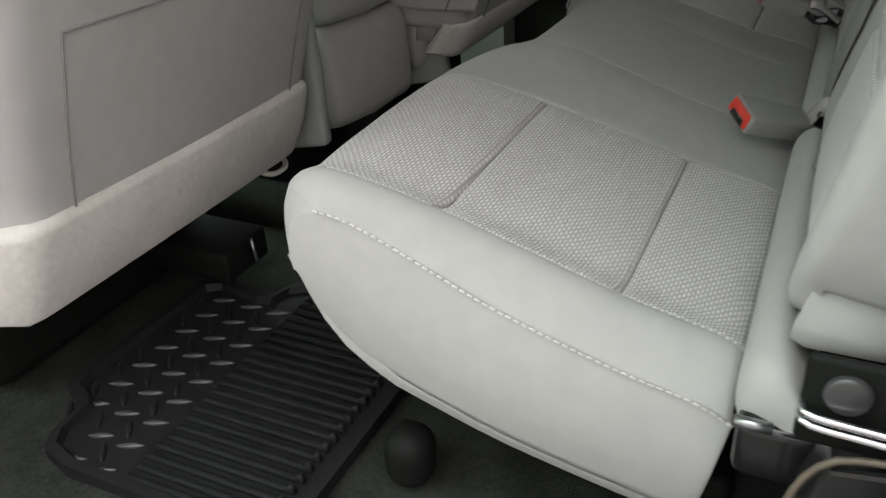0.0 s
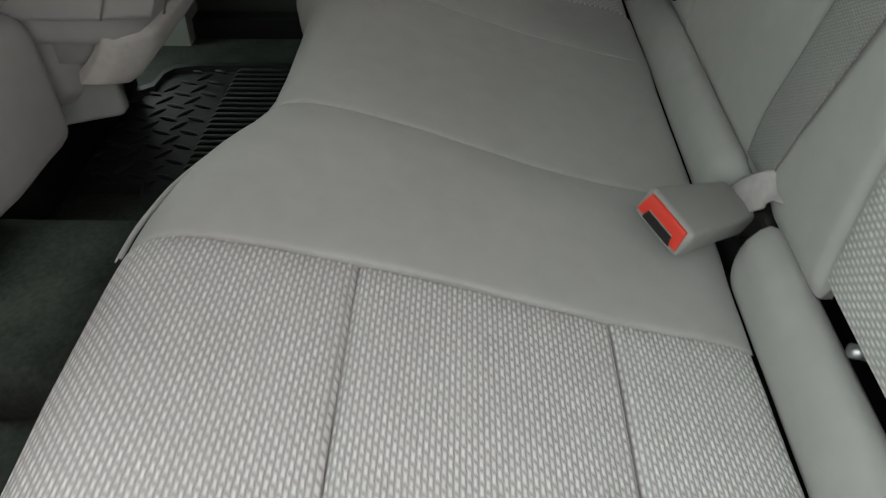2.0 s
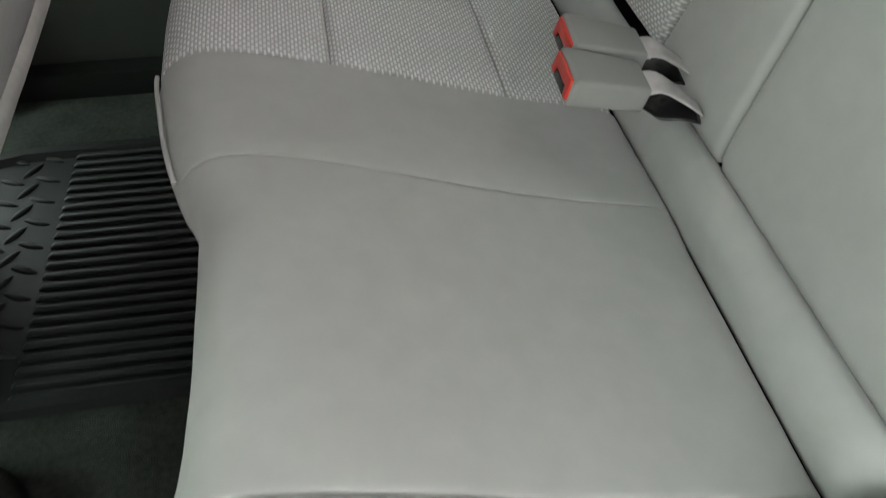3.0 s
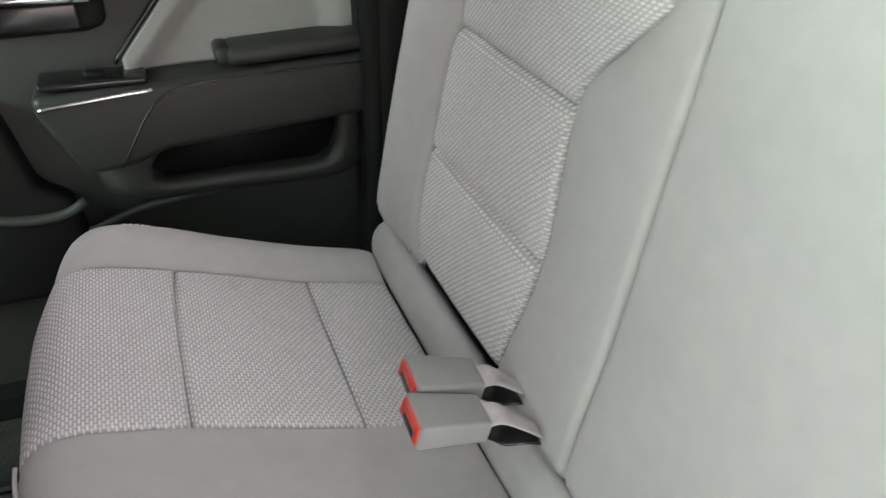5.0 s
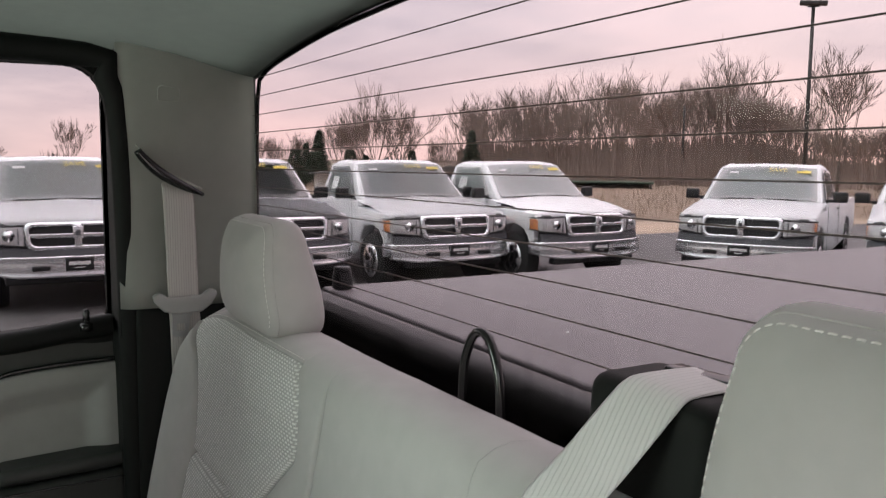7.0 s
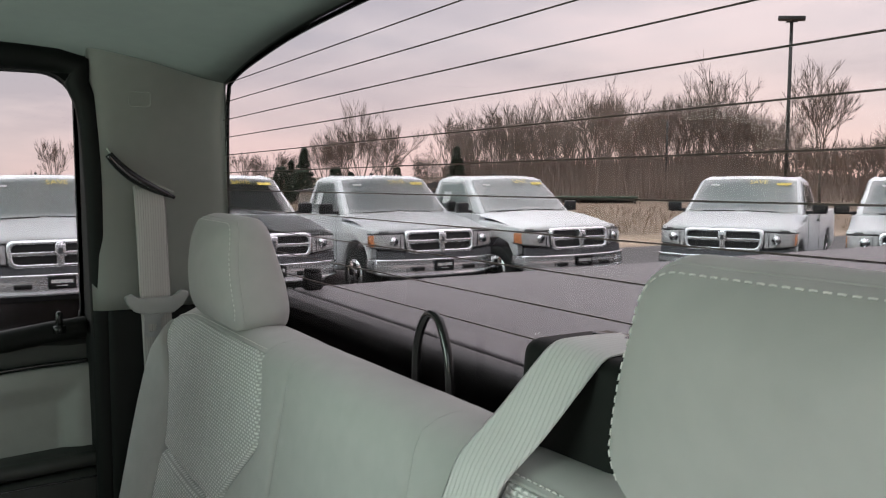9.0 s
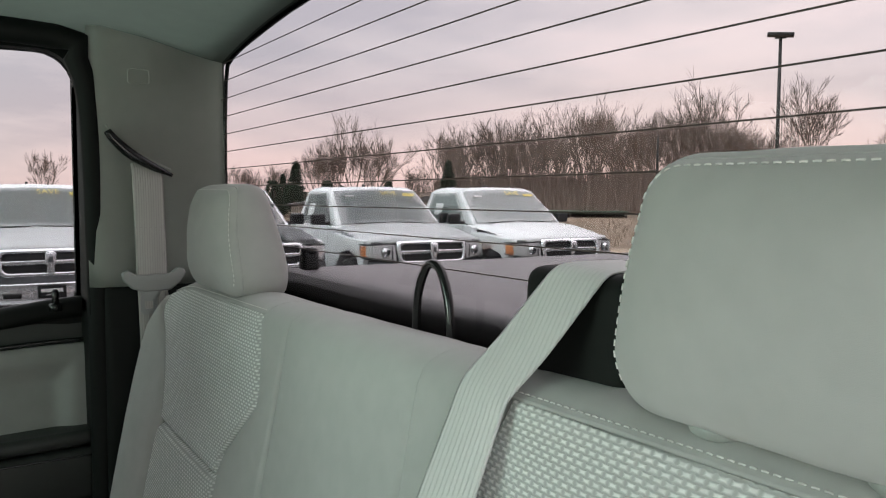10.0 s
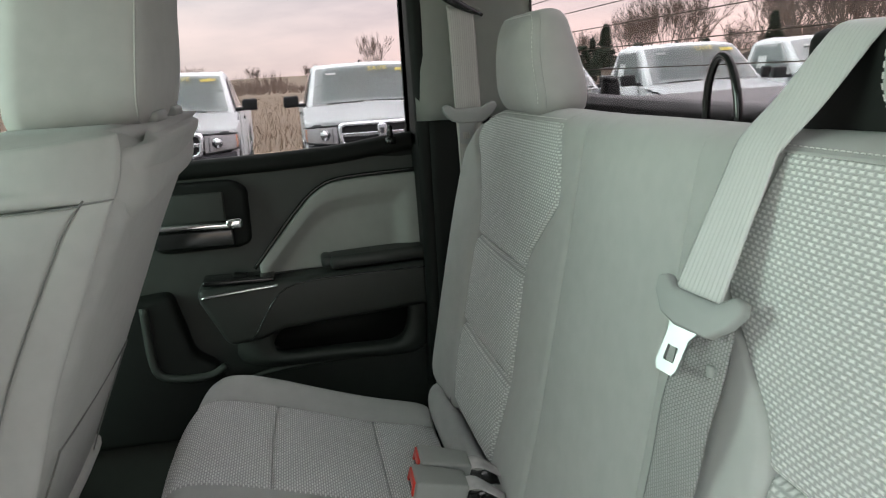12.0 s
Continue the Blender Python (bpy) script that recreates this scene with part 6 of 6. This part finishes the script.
    pl = part("dealer_plate", rounded(0.012, 0.31, 0.155, 0.008, pose(-0.082, 0, 0.59), 2), PLATE, t, "black dealer plate")
    part("plate_bar", rounded(0.004, 0.24, 0.042, 0, pose(-0.090, 0, 0.605)), WHITE_INK, pl, "white lettering bar", False)
    part("plate_bar", rounded(0.004, 0.12, 0.012, 0, pose(-0.090, 0, 0.555)), WHITE_INK, pl, "white lettering bar", False)
    part("wiper", tube([(1.315, 0.62, 1.300), (1.30, 0.1, 1.312)], 0.010, 6), CAR_BLACK, t, "black wiper")
    part("wiper", tube([(1.31, 0.0, 1.308), (1.315, -0.55, 1.300)], 0.010, 6), CAR_BLACK, t, "black wiper")
    part("cowl", rounded(0.16, 1.88, 0.07, 0.02, pose(1.37, 0, 1.225), 2), paint, t, "painted cowl under the windscreen")
    part("aerial_fin", rounded(0.09, 0.03, 0.035, 0.012, pose(2.2, 0.05, 1.888), 2), CAR_BLACK, t, "small roof fin")
    # yellow sale banner and white sticker on the windscreen
    v = Vector((1.885 - 1.335, 0, 0.50)).normalized()
    nrm = Vector((-v.z, 0, v.x))
    flat = lambda y, k: axes(Vector((0, -1, 0)), v, nrm, Vector((1.335, y, 1.285)) + v * k + nrm * (0.022 + 0.040 * math.cos(math.pi * y / 1.6)))
    letters("SAVE", 0.13, flat(-0.03, 0.59) @ Matrix.Translation((0, 0, 0.02)), YELLOW_INK, t, "banner_word", "yellow banner word")
    part("banner_bar", rounded(0.22, 0.055, 0.002, 0, flat(-0.56, 0.632)), YELLOW_INK, t, "yellow banner bar", False)
    part("window_sticker", rounded(0.15, 0.040, 0.002, 0, flat(0.52, 0.60)), WHITE_INK, t, "white window sticker", False)
    part("side_sticker", rounded(0.22, 0.004, 0.20, 0, pose(2.35, 0.905, 1.50, 16, 0, 0)), WHITE_INK, t, "white price sheet in side window", False)
    return t


FAR = 1.065  # how far the row stands, about the seat
ROW = [(9.65, 1.85, 0), (9.55, -0.85, 0), (9.30, -3.25, 2), (8.95, -5.50, 0), (8.45, -7.52, 2)]
base_truck = pickup("white pickup with bright grille parked in a row", WHITE_PAINT)
base_truck.matrix_basis = pose(-0.63 + FAR * 10.28, 0.235 + FAR * 1.615, LOT, 0, 0, 0)
for k, (x, y, turn) in enumerate(ROW[1:]):
    copy_thing(base_truck, pose(-0.63 + FAR * (x + 0.63), 0.235 + FAR * (y - 0.235), LOT, 0, 0, turn))
for x, y, turn in ((7.25, -9.05, -62), (5.15, -10.35, -60)):
    tagged(copy_thing(base_truck, pose(-0.63 + FAR * (x + 0.63), 0.235 + FAR * (y - 0.235), LOT, 0, 0, turn)), "white pickup facing the truck bed across the lot")

# ---------------------------------------------------------------- trees, pole, sheds
def limb(bm, p, d, length, r, depth, rng, spread, sides=5):
    """A tapered crooked limb that forks into thinner ones."""
    n = 4 if depth > 1 else 3
    pts, q, dd = [p.copy()], p.copy(), d.copy()
    for k in range(n):
        dd = (dd + Vector((rng.uniform(-1, 1), rng.uniform(-1, 1), rng.uniform(-0.6, 1.0))) * (0.13 if depth > 3 else 0.24)).normalized()
        q = q + dd * length / n
        pts.append(q.copy())
    r = max(r, 0.017)
    tube(pts, r, sides if depth > 1 else 3, taper=lambda t: lerp(r, r * 0.55, t), bm=bm, caps=False)
    if depth == 0:
        return
    kids = 4 if depth < 3 else 3
    for k in range(kids):
        t = rng.uniform(0.45, 1.0) if k else 1.0
        i = min(n, max(1, round(t * n)))
        side = Vector((rng.uniform(-1, 1), rng.uniform(-1, 1), rng.uniform(-0.2, 0.6)))
        nd = (dd + side * spread * (0.6 if k == 0 else 1.0)).normalized()
        limb(bm, pts[i], nd, length * rng.uniform(0.58, 0.82), r * (0.62 if k == 0 else 0.45), depth - 1, rng, spread, sides)


def bare_tree(height, seed, spread=0.62, depth=6, ball=False, name="bare_tree", label="leafless tree with fine spreading twigs"):
    rng = random.Random(seed)
    t = thing(name, label, "tree", "bare trees")
    bm = bmesh.new()
    r = height * 0.012
    h0 = height * rng.uniform(0.16, 0.26)
    pts = [Vector((0, 0, -0.4)), Vector((0.02, 0.01, h0 * 0.5)), Vector((0.04, -0.03, h0))]
    tube(pts, r, 8, taper=lambda k: lerp(r * 1.3, r, k), bm=bm)
    part("trunk", bm, BARK, t, "grey-brown trunk")
    bm = bmesh.new()
    for k in range(15 if ball else 0):
        a, e = rng.uniform(0, 6.28), 1.35 * math.sqrt(rng.random())
        limb(bm, pts[-1] - Vector((0, 0, rng.uniform(0, 0.4) * h0)), Vector((math.cos(a) * math.sin(e), math.sin(a) * math.sin(e), math.cos(e))), height * rng.uniform(0.24, 0.30), r * 0.45, depth - 1, rng, 0.6)
    for k in range(0 if ball else 8):
        a = 2 * math.pi * k / 8 + rng.uniform(-0.4, 0.4)
        limb(bm, pts[-1] + Vector((0, 0, rng.uniform(-0.1, 0.5) * h0)), Vector((math.cos(a) * spread * rng.uniform(0.3, 1.5), math.sin(a) * spread * rng.uniform(0.3, 1.5), 1.0)).normalized(), height * rng.uniform(0.20, 0.32), r * 0.5, depth - 1, rng, spread)
    part("crown", bm, TWIG, t, "bare branches and twigs")
    return t


def conifer(height, seed, label):
    rng = random.Random(seed)
    t = thing("conifer", label, "tree", "conifers")
    part("trunk", tube([(0, 0, -0.3), (0, 0, height * 0.9)], height * 0.015, 6), BARK, t)
    bm = bmesh.new()
    for k in range(900):
        f = rng.random() ** 0.8
        z = height * (0.08 + 0.92 * f)
        rr = height * 0.26 * (1 - f) * rng.uniform(0.35, 1.1) + 0.05
        a = rng.uniform(0, 2 * math.pi)
        c = Vector((math.cos(a) * rr, math.sin(a) * rr, z))
        d = Vector((math.cos(a), math.sin(a), -0.35)) * height * 0.05 * rng.uniform(0.6, 1.3)
        s = Vector((-math.sin(a), math.cos(a), 0.1)) * height * 0.018
        v = [bm.verts.new(q) for q in (c - d * 0.4, c + s, c + d, c - s, c + Vector((0, 0, height * 0.02)))]
        for i in range(4):
            bm.faces.new((v[i], v[(i + 1) % 4], v[4]))
        bm.faces.new(v[:4][::-1])
    part("crown", bm, NEEDLE, t, "dark drooping needles", False)
    return t


EYE = Vector((-0.63, 0.235, 0))


def from_eye(deg, dist):
    """A place on the lot by compass angle from the seat (0 is to the truck's right, negative to its rear)."""
    return EYE.x + dist * math.cos(radians(deg)), EYE.y + dist * math.sin(radians(deg))


kinds = [bare_tree(10.0, s, sp, d, s == 3) for s, sp, d in ((3, 0.75, 5), (8, 0.6, 5), (15, 0.62, 5), (21, 0.55, 5))]
far = LOT - 0.1
kinds[0].matrix_basis = Matrix.Translation((*from_eye(-25.4, 62), far)) @ Matrix.Diagonal((0.62, 0.62, 0.80, 1))
kinds[1].matrix_basis = Matrix.Translation((*from_eye(-5.85, 75), far)) @ Matrix.Diagonal((0.42, 0.42, 0.55, 1))
kinds[2].matrix_basis = Matrix.Translation((*from_eye(-55.4, 55), far)) @ Matrix.Diagonal((0.72, 0.72, 0.82, 1))
kinds[3].matrix_basis = Matrix.Translation((*from_eye(-20.2, 66), far)) @ Matrix.Diagonal((0.45, 0.45, 0.40, 1))


def tree_copy(k, deg, dist, h):
    m = copy_thing(kinds[k], Matrix.Identity(4))
    m.scale = (1, 1, 1)
    m.matrix_basis = Matrix.Translation((*from_eye(deg, dist), far)) @ Matrix.Rotation(deg * 7.7, 4, "Z") @ Matrix.Diagonal((h / 10 * 1.1, h / 10 * 1.1, h / 10, 1))
    return m


rng = random.Random(5)
for deg, dist, h, k in ((-22.9, 66, 5.2, 1), (-24.0, 70, 5.6, 3), (-27.0, 60, 6.2, 1), (-29.4, 72, 4.0, 3), (-17.5, 75, 4.4, 1), (-18.6, 72, 3.6, 3), (-30.2, 78, 3.6, 0), (6, 95, 3.6, 1), (2, 100, 3.0, 3), (9.5, 105, 3.2, 0), (-1.5, 110, 3.0, 3), (17, 90, 3.5, 1), (-58.5, 58, 5.0, 1), (-61, 56, 6.4, 2), (-64, 66, 7.0, 3)):
    tree_copy(k, deg, dist, h)

# the wood on the far side of the field, one uncountable mass
WOOD_TOP = table([(-70, 7.0), (-60, 5.6), (-56, 5.6), (-53.6, 7.6), (-51.5, 10.2), (-50, 11.6), (-48.6, 12.5), (-47, 11.6), (-46, 10.8), (-43, 11.2), (-39, 10.2), (-33.5, 9.6), (-31.5, 8.2)])
bm = bmesh.new()
for k in range(200):
    deg = lerp(-31.5, -69, k / 199) + rng.uniform(-0.5, 0.5)
    dist = rng.uniform(69, 96)
    rise = WOOD_TOP(deg) * dist / 84 * rng.uniform(0.72, 1.04)
    x, y = from_eye(deg, dist)
    seed = random.Random(100 + k)
    base = Vector((x, y, far))
    h0 = rise * seed.uniform(0.28, 0.52)
    top = base + Vector((seed.uniform(-0.3, 0.3), seed.uniform(-0.3, 0.3), h0))
    tube([base, base.lerp(top, 0.5), top], 0.1, 5, taper=lambda t: lerp(0.13, 0.075, t), bm=bm, caps=False)
    for j in range(4):
        a = seed.uniform(0, 6.28)
        w = seed.uniform(0.15, 0.75)
        limb(bm, top - Vector((0, 0, seed.uniform(0, 0.5) * h0)), Vector((math.cos(a) * w, math.sin(a) * w, 1)).normalized(), rise * 0.25, 0.042, 3, seed, 0.55, 4)
tagged(part("wood", bm, TWIG, None, "", False), "brown leafless wood beyond the field", "woods", kind="stuff")
bm = bmesh.new()
for k in range(12000):
    deg, dist = rng.uniform(-31, -70), rng.uniform(67, 92)
    x, y = from_eye(deg, dist)
    h = rng.uniform(0.5, 1.0) * WOOD_TOP(deg) * rng.uniform(0.10, 0.46)
    p = Vector((x, y, far + (rng.uniform(0, 0.35) * h if k % 2 else -0.1)))
    d = Vector((rng.uniform(-0.9, 0.9), rng.uniform(-0.9, 0.9), h))
    s = Vector((0.040, 0.026, 0)) if k % 2 == 0 else Vector((0.024, 0.016, 0))
    bm.faces.new([bm.verts.new(q) for q in (p - s, p + s, p + d)])
for k in range(5200):
    deg, dist = rng.uniform(-31, 24), rng.uniform(84, 112)
    x, y = from_eye(deg, dist)
    h = rng.uniform(0.3, 1.0) * (1.7 + 0.8 * math.sin(deg * 0.9) + 0.5 * math.sin(deg * 2.3))
    p = Vector((x, y, far))
    d = Vector((rng.uniform(-0.6, 0.6), rng.uniform(-0.6, 0.6), h))
    s = Vector((0.03, 0.05, 0))
    bm.faces.new([bm.verts.new(q) for q in (p - s, p + s, p + d)])
for k in range(5000):
    deg, dist = rng.uniform(-31, -70), rng.uniform(94, 108)
    x, y = from_eye(deg, dist)
    h = rng.uniform(0.35, 1.0) * WOOD_TOP(deg) * 0.42
    p = Vector((x, y, far - 0.1))
    d = Vector((rng.uniform(-0.5, 0.5), rng.uniform(-0.5, 0.5), h))
    s = Vector((0.12, 0.10, 0))
    bm.faces.new([bm.verts.new(q) for q in (p - s, p + s, p + d + s * 0.3, p + d - s * 0.3)])
tagged(part("undergrowth", bm, TWIG, None, "", False), "bare brush and saplings along the wood", "brush", kind="stuff")
bm = bmesh.new()
for k in range(30000):
    deg = rng.uniform(-70, 18)
    dist = 19.5 + 50 * rng.random() ** 1.5
    x, y = from_eye(deg, dist)
    if x < 19.3 and y > -27:
        continue
    h = rng.uniform(0.10, 0.42)
    p = Vector((x, y, far))
    s = Vector((rng.uniform(-1, 1), rng.uniform(-1, 1), 0)) * 0.018
    d = Vector((rng.uniform(-0.2, 0.2), rng.uniform(-0.2, 0.2), h))
    bm.faces.new([bm.verts.new(q) for q in (p - s, p + s, p + d)])
tagged(part("dry_grass", bm, BLADE, None, "", False), "tufts of dry brown grass", "grass", kind="stuff")

for deg, dist, h, sd in ((-31.9, 62, 4.1, 2), (-21.45, 60, 3.9, 4), (-20.6, 61, 3.0, 6)):
    c = conifer(h, sd, "dark green conifer behind the parked pickups")
    c.matrix_basis = Matrix.Translation((*from_eye(deg, dist), far))
for deg, dist, w, h in ((-19.9, 58, 2.0, 2.2), (-21.3, 57, 2.0, 2.0), (-23.6, 58, 1.7, 2.2), (-24.6, 60, 1.3, 1.9), (-27.8, 59, 1.3, 2.2)):
    c = conifer(1.0, int(dist * 7 + w * 10), "rounded dark evergreen shrub")
    c.matrix_basis = Matrix.Translation((*from_eye(deg, dist), far)) @ Matrix.Diagonal((w * 1.9, w * 1.9, h * 1.15, 1))

lamp = thing("lamp_pole", "tall dark lamp pole with flat lamp head", "lamp pole")
lx, ly = from_eye(-53.4, 34)
part("pole", tube([(lx, ly, LOT), (lx, ly, 6.85)], 0.075, 10, taper=lambda t: lerp(0.085, 0.06, t)), POLE, lamp, "dark tapered pole")
part("arm", rounded(0.06, 0.42, 0.05, 0.01, pose(lx, ly, 6.85, 0, 0, -53), 2), POLE, lamp)
part("lamp_head", rounded(0.36, 0.95, 0.15, 0.03, pose(lx, ly, 6.97, 4, 0, -53), 2), POLE, lamp, "flat dark lamp head")
for deg, dist in ((-46, 70), (-60.5, 66)):
    pl = thing("utility_pole", "thin grey utility pole by the wood", "pole")
    ux, uy = from_eye(deg, dist)
    part("mast", tube([(ux, uy, far), (ux, uy, far + 6.5)], 0.09, 6), POLE, pl)


def shed(deg, dist, w, d, h, roof, mat, label):
    s = thing("shed", label, "shed", "far sheds")
    x, y = from_eye(deg, dist)
    m = Matrix.Translation((x, y, far)) @ Matrix.Rotation(radians(deg), 4, "Z")
    part("wall", rounded(d, w, h, 0.02, m @ pose(0, 0, h / 2), 1), SIDING, s, "pale boarded wall", False)
    bm = prism([(-w / 2 - 0.3, h), (w / 2 + 0.3, h), (0, h + roof)], -d / 2 - 0.3, d / 2 + 0.3, 0)
    bmesh.ops.transform(bm, matrix=m, verts=bm.verts)
    part("roof", bm, mat, s, "pitched roof", False)
    part("door", rounded(0.08, w * 0.2, h * 0.75, 0.02, m @ pose(-d / 2 - 0.02, 0, h * 0.38), 1), CAR_GREY, s, "dark doorway", False)
    return s


shed(-30.4, 70, 2.4, 3, 0.95, 0.55, ROOFING, "small pale distant house with grey roof")
shed(-22.4, 50, 2.2, 1.5, 1.05, 0.2, ROOFING, "low pale shed behind the parked pickups")
open_shed = thing("field_shelter", "long low green-roofed shelter at the field edge", "shelter")
sx, sy = from_eye(-41.5, 60)
m = Matrix.Translation((sx, sy, far)) @ Matrix.Rotation(radians(-41.5), 4, "Z")
part("roof", rounded(2.6, 5.6, 0.12, 0.03, m @ pose(0, 0, 0.42, 0, 4, 0), 2), SHED_GREEN, open_shed, "green metal roof")
for k in range(5):
    part("post", rounded(0.12, 0.12, 0.40, 0.01, m @ pose(-1.2, -2.6 + 1.3 * k, 0.20), 1), POLE, open_shed, "dark post")
part("rear_wall", rounded(0.1, 5.2, 0.3, 0.01, m @ pose(1.2, 0, 0.15), 1), POLE, open_shed, "dark rear wall")
